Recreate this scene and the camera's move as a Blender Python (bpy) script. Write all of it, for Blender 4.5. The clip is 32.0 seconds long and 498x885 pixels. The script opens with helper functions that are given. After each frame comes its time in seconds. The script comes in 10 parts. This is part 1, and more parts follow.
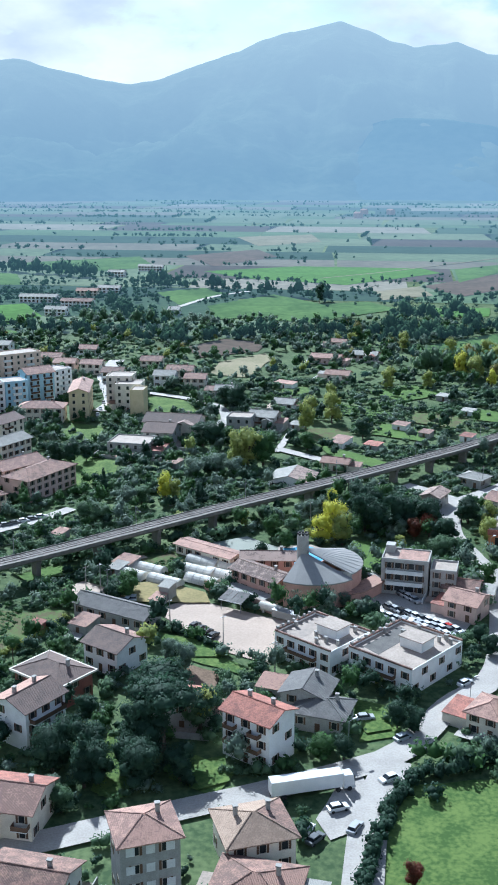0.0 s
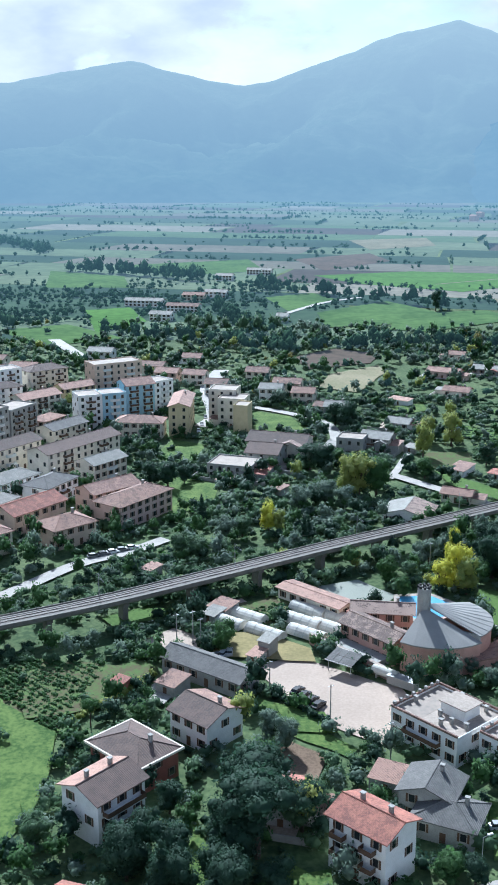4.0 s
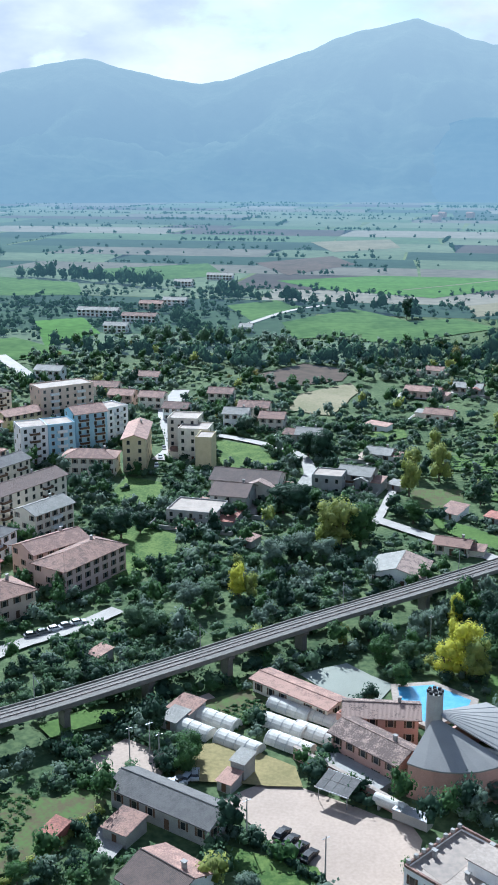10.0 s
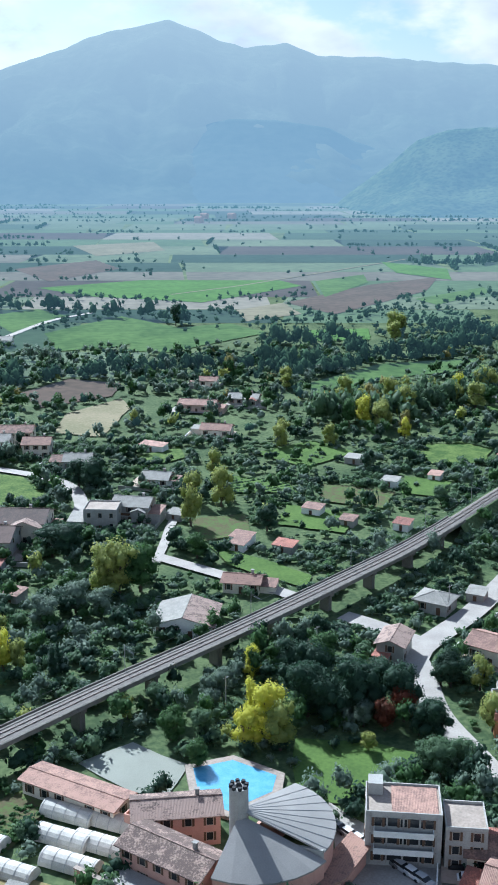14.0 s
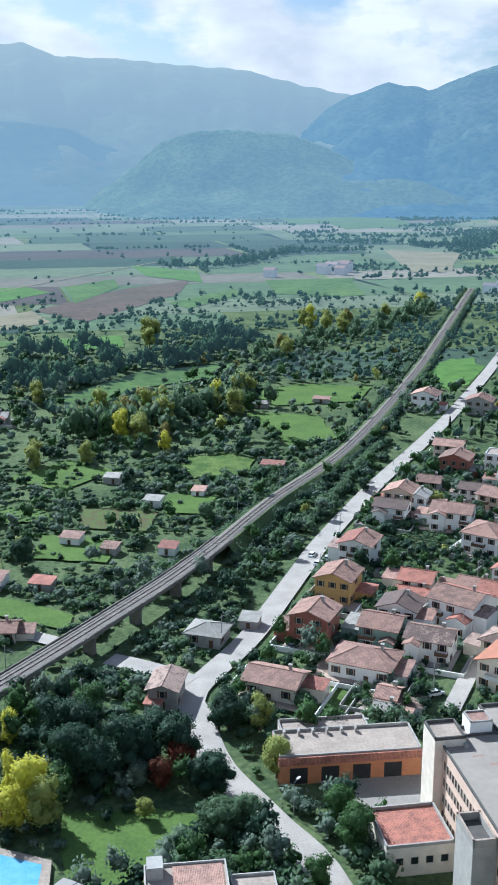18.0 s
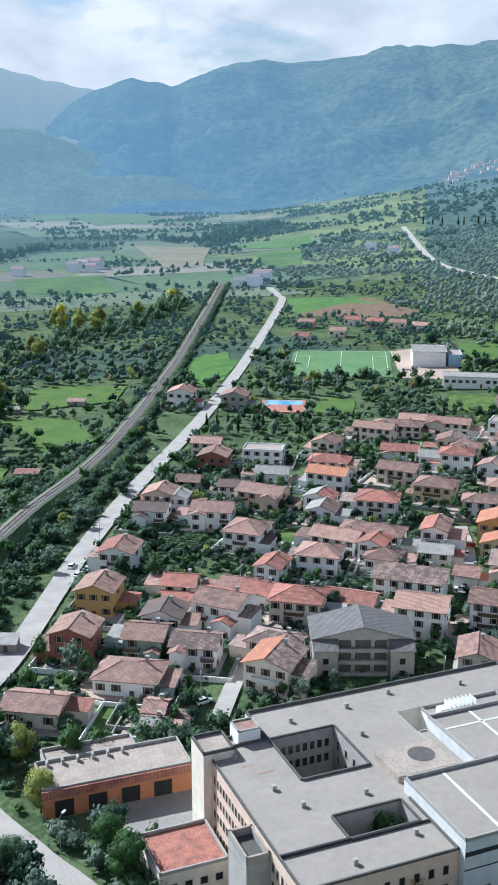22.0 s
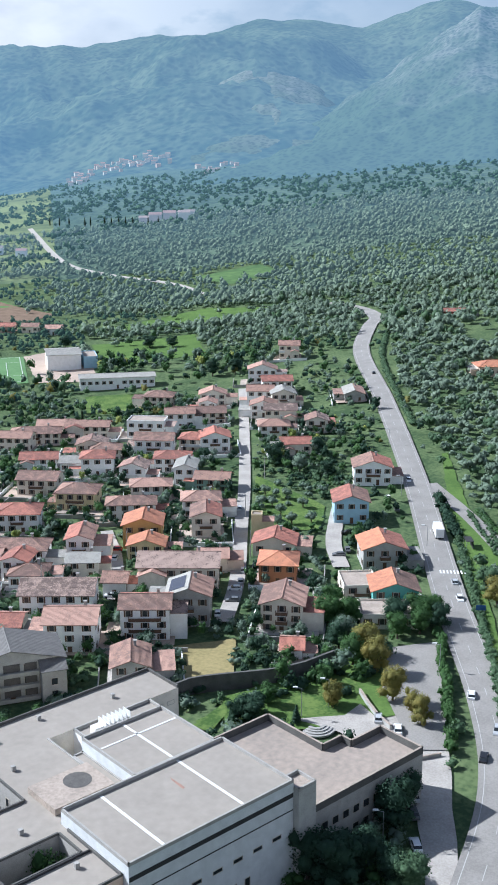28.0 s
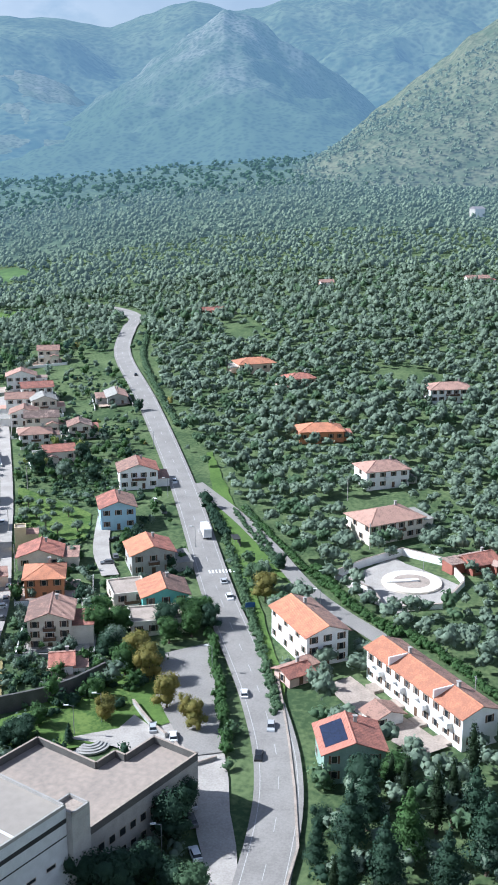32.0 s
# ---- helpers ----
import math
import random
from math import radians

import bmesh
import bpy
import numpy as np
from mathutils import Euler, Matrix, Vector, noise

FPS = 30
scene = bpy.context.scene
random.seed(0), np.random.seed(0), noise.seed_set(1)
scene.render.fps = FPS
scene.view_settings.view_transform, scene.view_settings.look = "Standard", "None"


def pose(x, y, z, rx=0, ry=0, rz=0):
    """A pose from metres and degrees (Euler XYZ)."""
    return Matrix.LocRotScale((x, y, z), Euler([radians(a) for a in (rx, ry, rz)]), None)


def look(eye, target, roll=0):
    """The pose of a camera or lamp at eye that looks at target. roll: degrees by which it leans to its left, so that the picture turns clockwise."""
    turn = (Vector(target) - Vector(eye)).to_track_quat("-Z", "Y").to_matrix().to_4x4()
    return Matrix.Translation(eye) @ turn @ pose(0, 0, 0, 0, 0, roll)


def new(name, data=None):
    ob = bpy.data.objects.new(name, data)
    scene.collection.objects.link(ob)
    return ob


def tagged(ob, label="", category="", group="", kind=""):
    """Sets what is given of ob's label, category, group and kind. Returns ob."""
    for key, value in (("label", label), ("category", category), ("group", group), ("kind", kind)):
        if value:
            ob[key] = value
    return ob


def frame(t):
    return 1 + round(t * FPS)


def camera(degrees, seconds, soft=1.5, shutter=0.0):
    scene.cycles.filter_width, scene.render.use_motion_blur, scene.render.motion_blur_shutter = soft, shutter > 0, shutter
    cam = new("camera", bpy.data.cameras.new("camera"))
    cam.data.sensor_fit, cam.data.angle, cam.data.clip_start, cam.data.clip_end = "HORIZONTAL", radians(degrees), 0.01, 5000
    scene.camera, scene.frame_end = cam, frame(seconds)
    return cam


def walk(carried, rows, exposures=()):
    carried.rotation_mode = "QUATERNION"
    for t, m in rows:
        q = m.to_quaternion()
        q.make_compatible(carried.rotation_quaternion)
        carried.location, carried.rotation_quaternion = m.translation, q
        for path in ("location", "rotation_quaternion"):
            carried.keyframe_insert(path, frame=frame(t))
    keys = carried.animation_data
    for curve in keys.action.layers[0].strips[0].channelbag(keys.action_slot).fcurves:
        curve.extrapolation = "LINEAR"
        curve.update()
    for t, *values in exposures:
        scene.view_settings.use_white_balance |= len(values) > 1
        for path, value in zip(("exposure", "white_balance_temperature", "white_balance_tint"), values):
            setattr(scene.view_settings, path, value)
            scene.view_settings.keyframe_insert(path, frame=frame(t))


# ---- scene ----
cam = camera(26.26, 32.0, soft=1.8)
# seconds, place in metres, tilt, lean and heading in degrees
PATH = [
    (0.0, 0.00, -0.00, 114.99, 75.28, 0, -0.00),
    (0.5, -0.27, 4.90, 114.61, 75.30, 0, 0.75),
    (1.0, -0.57, 9.64, 114.30, 75.33, 0, 1.18),
    (1.5, -0.88, 14.29, 114.08, 75.35, 0, 1.66),
    (2.0, -1.20, 18.83, 113.94, 75.36, 0, 2.46),
    (2.5, -1.53, 23.24, 113.86, 75.39, 0, 3.30),
    (3.0, -1.91, 27.49, 113.85, 75.40, 0, 4.11),
    (3.5, -2.35, 31.58, 113.94, 75.40, 0, 4.91),
    (4.0, -2.85, 35.58, 114.13, 75.37, 0, 5.79),
    (4.5, -3.43, 39.52, 114.38, 75.36, 0, 6.66),
    (6.5, -5.78, 55.87, 114.90, 75.33, 0, 8.37),
    (7.0, -6.45, 60.26, 114.92, 75.34, 0, 8.35),
    (7.5, -7.10, 64.65, 114.97, 75.33, 0, 8.13),
    (8.0, -7.72, 68.99, 115.03, 75.33, 0, 7.74),
    (8.5, -8.28, 73.30, 115.14, 75.32, 0, 7.07),
    (9.0, -8.74, 77.58, 115.27, 75.32, 0, 6.10),
    (9.5, -9.10, 81.90, 115.40, 75.31, 0, 4.82),
    (10.0, -9.34, 86.29, 115.51, 75.31, 0, 3.59),
    (10.5, -9.48, 90.73, 115.56, 75.32, 0, 2.54),
    (11.0, -9.51, 95.20, 115.55, 75.31, 0, 1.50),
    (11.5, -9.49, 99.66, 115.53, 75.32, 0, 0.20),
    (12.0, -9.37, 104.10, 115.51, 75.31, 0, -1.67),
    (12.5, -9.11, 108.50, 115.51, 75.31, 0, -3.67),
    (13.0, -8.70, 112.85, 115.52, 75.31, 0, -5.63),
    (13.5, -8.14, 117.14, 115.51, 75.33, 0, -7.27),
    (15.5, -4.85, 132.76, 115.39, 75.48, 0, -13.71),
    (16.0, -4.04, 135.55, 115.40, 75.48, 0, -15.35),
    (16.5, -3.18, 137.92, 115.45, 75.50, 0, -17.16),
    (17.0, -2.28, 139.99, 115.51, 75.50, 0, -18.92),
    (17.5, -1.31, 141.71, 115.59, 75.50, 0, -20.50),
    (18.0, -0.34, 143.20, 115.65, 75.47, 0, -22.04),
    (18.5, 0.58, 144.51, 115.71, 75.43, 0, -23.63),
    (19.0, 1.45, 145.64, 115.74, 75.39, 0, -25.27),
    (19.5, 2.27, 146.61, 115.76, 75.35, 0, -26.92),
    (20.0, 3.06, 147.47, 115.77, 75.34, 0, -28.62),
    (20.5, 3.85, 148.22, 115.76, 75.33, 0, -30.31),
    (21.0, 4.67, 148.86, 115.75, 75.30, 0, -31.93),
    (21.5, 5.51, 149.41, 115.73, 75.28, 0, -33.50),
    (22.0, 6.35, 149.90, 115.73, 75.25, 0, -35.08),
    (22.5, 7.15, 150.32, 115.74, 75.23, 0, -36.64),
    (23.0, 7.90, 150.69, 115.77, 75.20, 0, -38.22),
    (23.5, 8.63, 151.01, 115.80, 75.20, 0, -39.78),
    (24.0, 9.35, 151.30, 115.80, 75.20, 0, -41.33),
    (24.5, 10.08, 151.58, 115.79, 75.19, 0, -42.92),
    (25.0, 10.83, 151.84, 115.76, 75.21, 0, -44.52),
    (25.5, 11.58, 152.03, 115.79, 75.21, 0, -46.10),
    (27.5, 13.99, 153.47, 115.32, 75.31, 0, -52.86),
    (28.0, 14.64, 153.56, 115.28, 75.32, 0, -54.42),
    (28.5, 15.28, 153.66, 115.30, 75.33, 0, -56.00),
    (29.0, 15.90, 153.71, 115.34, 75.32, 0, -57.59),
    (29.5, 16.50, 153.68, 115.39, 75.32, 0, -59.16),
    (30.0, 17.09, 153.61, 115.44, 75.32, 0, -60.80),
    (30.5, 17.69, 153.52, 115.47, 75.32, 0, -62.38),
    (31.0, 18.30, 153.44, 115.50, 75.32, 0, -64.00),
    (31.5, 18.90, 153.39, 115.52, 75.33, 0, -65.62),
    (32.0, 19.49, 153.34, 115.54, 75.33, 0, -67.08),
]
walk(cam, [(r[0], pose(*r[1:])) for r in PATH], [(0, 0.52, 5040, 5), (13, 0.51, 5120, 6), (18, 0.44, 5230, 7), (25, 0.38, 5330, 9), (32, 0.6, 5350, 11)])

# ---- daylight: a clear autumn midday sun ahead of the first view, with white clouds over the mountains ----
SUN_BEARING, SUN_HEIGHT = -18.0, 38.0
world = bpy.data.worlds.new("world")
scene.world = world
world.use_nodes = True
wn, wl = world.node_tree.nodes, world.node_tree.links
wn.clear()
w_out = wn.new("ShaderNodeOutputWorld")
w_bg = wn.new("ShaderNodeBackground")
w_sky = wn.new("ShaderNodeTexSky")
w_sky.sky_type, w_sky.sun_disc = "NISHITA", False
w_sky.sun_elevation, w_sky.sun_rotation = radians(SUN_HEIGHT), radians(SUN_BEARING)
w_sky.altitude, w_sky.air_density, w_sky.dust_density, w_sky.ozone_density = 150, 1.0, 1.2, 1.5
w_co = wn.new("ShaderNodeTexCoord")
w_map = wn.new("ShaderNodeMapping")
w_map.inputs["Scale"].default_value = (1.0, 1.0, 2.2)
w_noise = wn.new("ShaderNodeTexNoise")
w_noise.inputs["Scale"].default_value, w_noise.inputs["Detail"].default_value = 5.2, 12.0
w_noise.inputs["Roughness"].default_value = 0.55
w_ramp = wn.new("ShaderNodeValToRGB")
w_ramp.color_ramp.elements[0].position, w_ramp.color_ramp.elements[1].position = 0.385, 0.475
w_mix = wn.new("ShaderNodeMix")
w_mix.data_type = "RGBA"
w_shade = wn.new("ShaderNodeTexNoise")
w_shade.inputs["Scale"].default_value, w_shade.inputs["Detail"].default_value = 9.0, 8.0
w_grey = wn.new("ShaderNodeValToRGB")
w_grey.color_ramp.elements[0].position, w_grey.color_ramp.elements[1].position = 0.36, 0.60
w_grey.color_ramp.elements[0].color, w_grey.color_ramp.elements[1].color = (0.76, 0.77, 0.78, 1), (1.09, 1.05, 0.99, 1)
w_lift = wn.new("ShaderNodeVectorMath")
w_lift.operation = "SCALE"
w_lift.inputs["Scale"].default_value = 9.2
wl.new(w_map.outputs["Vector"], w_shade.inputs["Vector"])
wl.new(w_shade.outputs["Fac"], w_grey.inputs["Fac"])
wl.new(w_grey.outputs["Color"], w_lift.inputs[0])
wl.new(w_lift.outputs["Vector"], w_mix.inputs["B"])
w_bg.inputs["Strength"].default_value = 0.074
wl.new(w_co.outputs["Generated"], w_map.inputs["Vector"])
wl.new(w_map.outputs["Vector"], w_noise.inputs["Vector"])
wl.new(w_noise.outputs["Fac"], w_ramp.inputs["Fac"])
# the clouds hang over the mountains; overhead the sky is clear
w_sep, w_open, w_mul = wn.new("ShaderNodeSeparateXYZ"), wn.new("ShaderNodeMapRange"), wn.new("ShaderNodeMath")
w_open.interpolation_type = "SMOOTHSTEP"
w_open.inputs["From Min"].default_value, w_open.inputs["From Max"].default_value = 0.22, 0.6
w_open.inputs["To Min"].default_value, w_open.inputs["To Max"].default_value = 1.0, 0.15
w_mul.operation = "MULTIPLY"
wl.new(w_co.outputs["Generated"], w_sep.inputs[0])
wl.new(w_sep.outputs["Z"], w_open.inputs["Value"])
wl.new(w_ramp.outputs["Color"], w_mul.inputs[0])
wl.new(w_open.outputs["Result"], w_mul.inputs[1])
# fewer clouds towards the east
w_east, w_few = wn.new("ShaderNodeMapRange"), wn.new("ShaderNodeMath")
w_east.interpolation_type, w_few.operation = "SMOOTHSTEP", "MULTIPLY"
w_east.inputs["From Min"].default_value, w_east.inputs["From Max"].default_value = 0.62, 0.88
w_east.inputs["To Min"].default_value, w_east.inputs["To Max"].default_value = 1.0, 0.3
wl.new(w_sep.outputs["X"], w_east.inputs["Value"])
wl.new(w_mul.outputs[0], w_few.inputs[0])
wl.new(w_east.outputs["Result"], w_few.inputs[1])
wl.new(w_few.outputs[0], w_mix.inputs["Factor"])
wl.new(w_sky.outputs["Color"], w_mix.inputs["A"])
wl.new(w_mix.outputs["Result"], w_bg.inputs["Color"])
wl.new(w_bg.outputs["Background"], w_out.inputs["Surface"])

sun = new("sun", bpy.data.lights.new("sun", "SUN"))
sun.data.energy, sun.data.angle, sun.data.color = 5.9, radians(0.6), (1.0, 0.95, 0.86)
sb, sh = radians(SUN_BEARING), radians(SUN_HEIGHT)
sun.matrix_world = look((math.sin(sb) * math.cos(sh) * 900, math.cos(sb) * math.cos(sh) * 900, math.sin(sh) * 900), (0, 0, 0))



# ---- materials ----
def mat(name, a, b=None, scale=0.6, fine=6.0, rough=0.85, bump=0.3, spread=0.5, hue=0.0, metal=0.0, contrast=0.25, island=0.0):
    """A surface of two colours mixed at two sizes in world metres, with fine relief; hue varies it from object to object."""
    m = bpy.data.materials.new(name)
    m.use_nodes = True
    nt = m.node_tree
    n, l = nt.nodes, nt.links
    p = n["Principled BSDF"]
    b = b or tuple(c * 0.6 for c in a)
    geo = n.new("ShaderNodeNewGeometry")
    n1, n2 = n.new("ShaderNodeTexNoise"), n.new("ShaderNodeTexNoise")
    n1.inputs["Scale"].default_value, n1.inputs["Detail"].default_value = scale, 6
    n2.inputs["Scale"].default_value, n2.inputs["Detail"].default_value = fine, 4
    l.new(geo.outputs["Position"], n1.inputs["Vector"])
    l.new(geo.outputs["Position"], n2.inputs["Vector"])
    add = n.new("ShaderNodeMath")
    add.operation = "ADD"
    l.new(n1.outputs["Fac"], add.inputs[0])
    l.new(n2.outputs["Fac"], add.inputs[1])
    ramp = n.new("ShaderNodeMapRange")
    ramp.inputs["From Min"].default_value, ramp.inputs["From Max"].default_value = 1.0 - contrast, 1.0 + contrast
    ramp.clamp = True
    last = add.outputs[0]
    if hue or island:
        info = n.new("ShaderNodeObjectInfo")
        extra = n.new("ShaderNodeMath")
        extra.operation = "MULTIPLY_ADD"
        extra.inputs[1].default_value, extra.inputs[2].default_value = (island or hue), -(island or hue) * 0.5
        l.new(geo.outputs["Random Per Island"] if island else info.outputs["Random"], extra.inputs[0])
        more = n.new("ShaderNodeMath")
        l.new(last, more.inputs[0])
        l.new(extra.outputs[0], more.inputs[1])
        last = more.outputs[0]
    l.new(last, ramp.inputs["Value"])
    mix = n.new("ShaderNodeMix")
    mix.data_type = "RGBA"
    mix.inputs["A"].default_value, mix.inputs["B"].default_value = (*b, 1), (*a, 1)
    l.new(ramp.outputs["Result"], mix.inputs["Factor"])
    l.new(mix.outputs["Result"], p.inputs["Base Color"])
    p.inputs["Roughness"].default_value, p.inputs["Metallic"].default_value = rough, metal
    p.inputs["Specular IOR Level"].default_value = spread
    if bump:
        bp = n.new("ShaderNodeBump")
        bp.inputs["Strength"].default_value, bp.inputs["Distance"].default_value = bump, 0.05
        l.new(n2.outputs["Fac"], bp.inputs["Height"])
        l.new(bp.outputs["Normal"], p.inputs["Normal"])
    return m


def leaf_mat(name, a, b, glow=0.42):
    """Foliage: colours differ from clump to clump, and light passes through the leaves."""
    m = mat(name, a, b, scale=0.25, fine=1.2, rough=0.7, bump=0.0, spread=0.2, island=0.3, contrast=0.45)
    n, l = m.node_tree.nodes, m.node_tree.links
    p = n["Principled BSDF"]
    tr = n.new("ShaderNodeBsdfTranslucent")
    mx = n.new("ShaderNodeMixShader")
    mx.inputs["Fac"].default_value = glow
    col = p.inputs["Base Color"].links[0].from_socket
    l.new(col, tr.inputs["Color"])
    l.new(p.outputs["BSDF"], mx.inputs[1])
    l.new(tr.outputs["BSDF"], mx.inputs[2])
    l.new(mx.outputs["Shader"], n["Material Output"].inputs["Surface"])
    return m


def roof_mat(name, a, b, mottle=0.25):
    """Clay pan tiles: fine rows down the slope, stained and bleached."""
    m = mat(name, a, b, scale=0.55, fine=3.0, rough=0.85, bump=0.0, hue=0.35, contrast=mottle)
    n, l = m.node_tree.nodes, m.node_tree.links
    co = n.new("ShaderNodeTexCoord")
    wave = n.new("ShaderNodeTexWave")
    wave.bands_direction = "X"
    wave.inputs["Scale"].default_value, wave.inputs["Distortion"].default_value = 1.2, 0.4
    bp = n.new("ShaderNodeBump")
    bp.inputs["Strength"].default_value, bp.inputs["Distance"].default_value = 0.6, 0.08
    l.new(co.outputs["Object"], wave.inputs["Vector"])
    l.new(wave.outputs["Fac"], bp.inputs["Height"])
    l.new(bp.outputs["Normal"], n["Principled BSDF"].inputs["Normal"])
    return m


def far_mat(name, a, b, haze_glow, share, scale, high=None, contrast=0.2, reach=None, start=0.05, dots=0.0, fade=None, bare=None):
    """Distance behind the place: haze of kilometres mixed into the surface as emitted colour."""
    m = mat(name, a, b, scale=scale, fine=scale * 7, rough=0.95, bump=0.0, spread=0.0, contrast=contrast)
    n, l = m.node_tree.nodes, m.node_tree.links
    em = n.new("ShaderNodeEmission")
    em.inputs["Color"].default_value, em.inputs["Strength"].default_value = (*haze_glow, 1), 0.78
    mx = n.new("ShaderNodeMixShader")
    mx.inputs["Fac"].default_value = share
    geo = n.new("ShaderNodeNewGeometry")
    if bare:  # woods below, bare rock above
        col, zed, wild, edge, cover = n["Principled BSDF"].inputs["Base Color"].links[0].from_socket, n.new("ShaderNodeSeparateXYZ"), n.new("ShaderNodeTexNoise"), n.new("ShaderNodeMath"), n.new("ShaderNodeMapRange")
        wild.inputs["Scale"].default_value, wild.inputs["Detail"].default_value = 0.006, 8
        l.new(geo.outputs["Position"], zed.inputs[0])
        l.new(geo.outputs["Position"], wild.inputs["Vector"])
        edge.operation = "MULTIPLY_ADD"
        edge.inputs[1].default_value = 420
        l.new(wild.outputs["Fac"], edge.inputs[0])
        l.new(zed.outputs["Z"], edge.inputs[2])
        l.new(edge.outputs[0], cover.inputs["Value"])
        cover.inputs["From Min"].default_value, cover.inputs["From Max"].default_value = bare
        woods = n.new("ShaderNodeMix")
        woods.data_type = "RGBA"
        woods.inputs["A"].default_value = (0.075, 0.105, 0.055, 1)
        l.new(cover.outputs["Result"], woods.inputs["Factor"])
        l.new(col, woods.inputs["B"])
        l.new(woods.outputs["Result"], n["Principled BSDF"].inputs["Base Color"])
    if dots:  # single trees on the far slopes
        vor, dark = n.new("ShaderNodeTexVoronoi"), n.new("ShaderNodeMapRange")
        vor.inputs["Scale"].default_value = dots
        l.new(geo.outputs["Position"], vor.inputs["Vector"])
        l.new(vor.outputs["Distance"], dark.inputs["Value"])
        dark.inputs["From Min"].default_value, dark.inputs["From Max"].default_value = 0.25, 0.55
        dark.inputs["To Min"].default_value, dark.inputs["To Max"].default_value = 0.55, 1.15
        col, dim = n["Principled BSDF"].inputs["Base Color"].links[0].from_socket, n.new("ShaderNodeVectorMath")
        dim.operation = "SCALE"
        l.new(col, dim.inputs[0])
        l.new(dark.outputs["Result"], dim.inputs["Scale"])
        l.new(dim.outputs["Vector"], n["Principled BSDF"].inputs["Base Color"])
    if high:  # emitted haze made brighter towards the sunlit crests
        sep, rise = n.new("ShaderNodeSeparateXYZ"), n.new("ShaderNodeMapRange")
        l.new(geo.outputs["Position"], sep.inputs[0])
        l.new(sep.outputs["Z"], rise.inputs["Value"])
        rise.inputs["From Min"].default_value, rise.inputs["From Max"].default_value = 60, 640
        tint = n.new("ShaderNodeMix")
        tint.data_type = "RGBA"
        tint.inputs["A"].default_value, tint.inputs["B"].default_value = (*haze_glow, 1), (*high, 1)
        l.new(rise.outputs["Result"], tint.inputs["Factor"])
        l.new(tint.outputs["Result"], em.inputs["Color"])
    if reach:  # more emitted haze with more distance from the town
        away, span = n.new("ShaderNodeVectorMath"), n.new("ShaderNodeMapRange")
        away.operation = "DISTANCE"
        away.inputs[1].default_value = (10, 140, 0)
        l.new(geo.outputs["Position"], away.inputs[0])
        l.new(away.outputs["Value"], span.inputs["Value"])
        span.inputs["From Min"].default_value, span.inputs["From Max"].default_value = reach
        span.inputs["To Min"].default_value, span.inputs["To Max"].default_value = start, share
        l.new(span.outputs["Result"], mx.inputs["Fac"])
    if fade:  # more emitted haze towards the sun's bearing
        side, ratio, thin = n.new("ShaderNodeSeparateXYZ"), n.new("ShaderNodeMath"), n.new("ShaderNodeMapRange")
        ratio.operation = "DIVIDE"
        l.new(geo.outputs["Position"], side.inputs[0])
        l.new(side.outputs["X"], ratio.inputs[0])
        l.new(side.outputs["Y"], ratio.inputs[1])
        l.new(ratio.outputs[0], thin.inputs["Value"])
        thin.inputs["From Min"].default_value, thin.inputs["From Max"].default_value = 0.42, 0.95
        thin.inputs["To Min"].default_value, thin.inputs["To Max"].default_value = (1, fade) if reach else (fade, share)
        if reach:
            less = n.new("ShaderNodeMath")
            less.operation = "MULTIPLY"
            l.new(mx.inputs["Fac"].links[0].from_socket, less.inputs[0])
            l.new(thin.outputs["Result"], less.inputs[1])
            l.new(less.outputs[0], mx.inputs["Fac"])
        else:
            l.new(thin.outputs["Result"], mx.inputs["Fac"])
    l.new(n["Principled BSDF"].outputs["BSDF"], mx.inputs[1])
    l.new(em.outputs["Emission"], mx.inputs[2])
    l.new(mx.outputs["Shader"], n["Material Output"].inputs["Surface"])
    return m


WALL = {
    "white": mat("white_render", (0.88, 0.865, 0.84), (0.74, 0.725, 0.69), hue=0.3),
    "cream": mat("cream_render", (0.80, 0.73, 0.62), (0.64, 0.57, 0.47), hue=0.3),
    "yellow": mat("yellow_render", (0.62, 0.52, 0.32), (0.52, 0.43, 0.25), hue=0.3),
    "pink": mat("pink_render", (0.66, 0.48, 0.41), (0.55, 0.39, 0.33), hue=0.3),
    "salmon": mat("salmon_render", (0.60, 0.36, 0.29), (0.50, 0.29, 0.23), hue=0.2),
    "grey": mat("grey_render", (0.42, 0.41, 0.38), (0.30, 0.29, 0.27), hue=0.3),
    "brick": mat("red_brick", (0.34, 0.12, 0.08), (0.24, 0.09, 0.07), fine=9.0),
    "peach": mat("peach_render", (0.70, 0.54, 0.43), (0.58, 0.44, 0.34), hue=0.3),
    "blue": mat("pale_blue_render", (0.38, 0.56, 0.66), (0.32, 0.48, 0.58)),
    "green": mat("sage_green_render", (0.28, 0.38, 0.32), (0.20, 0.29, 0.24)),
    "teal": mat("turquoise_render", (0.14, 0.42, 0.38), (0.11, 0.34, 0.31)),
    "ochre": mat("ochre_render", (0.55, 0.35, 0.13), (0.45, 0.28, 0.10)),
    "orange": mat("orange_render", (0.58, 0.24, 0.11), (0.47, 0.19, 0.09)),
    "concrete": mat("raw_concrete", (0.40, 0.38, 0.35), (0.26, 0.25, 0.23), contrast=0.35),
}
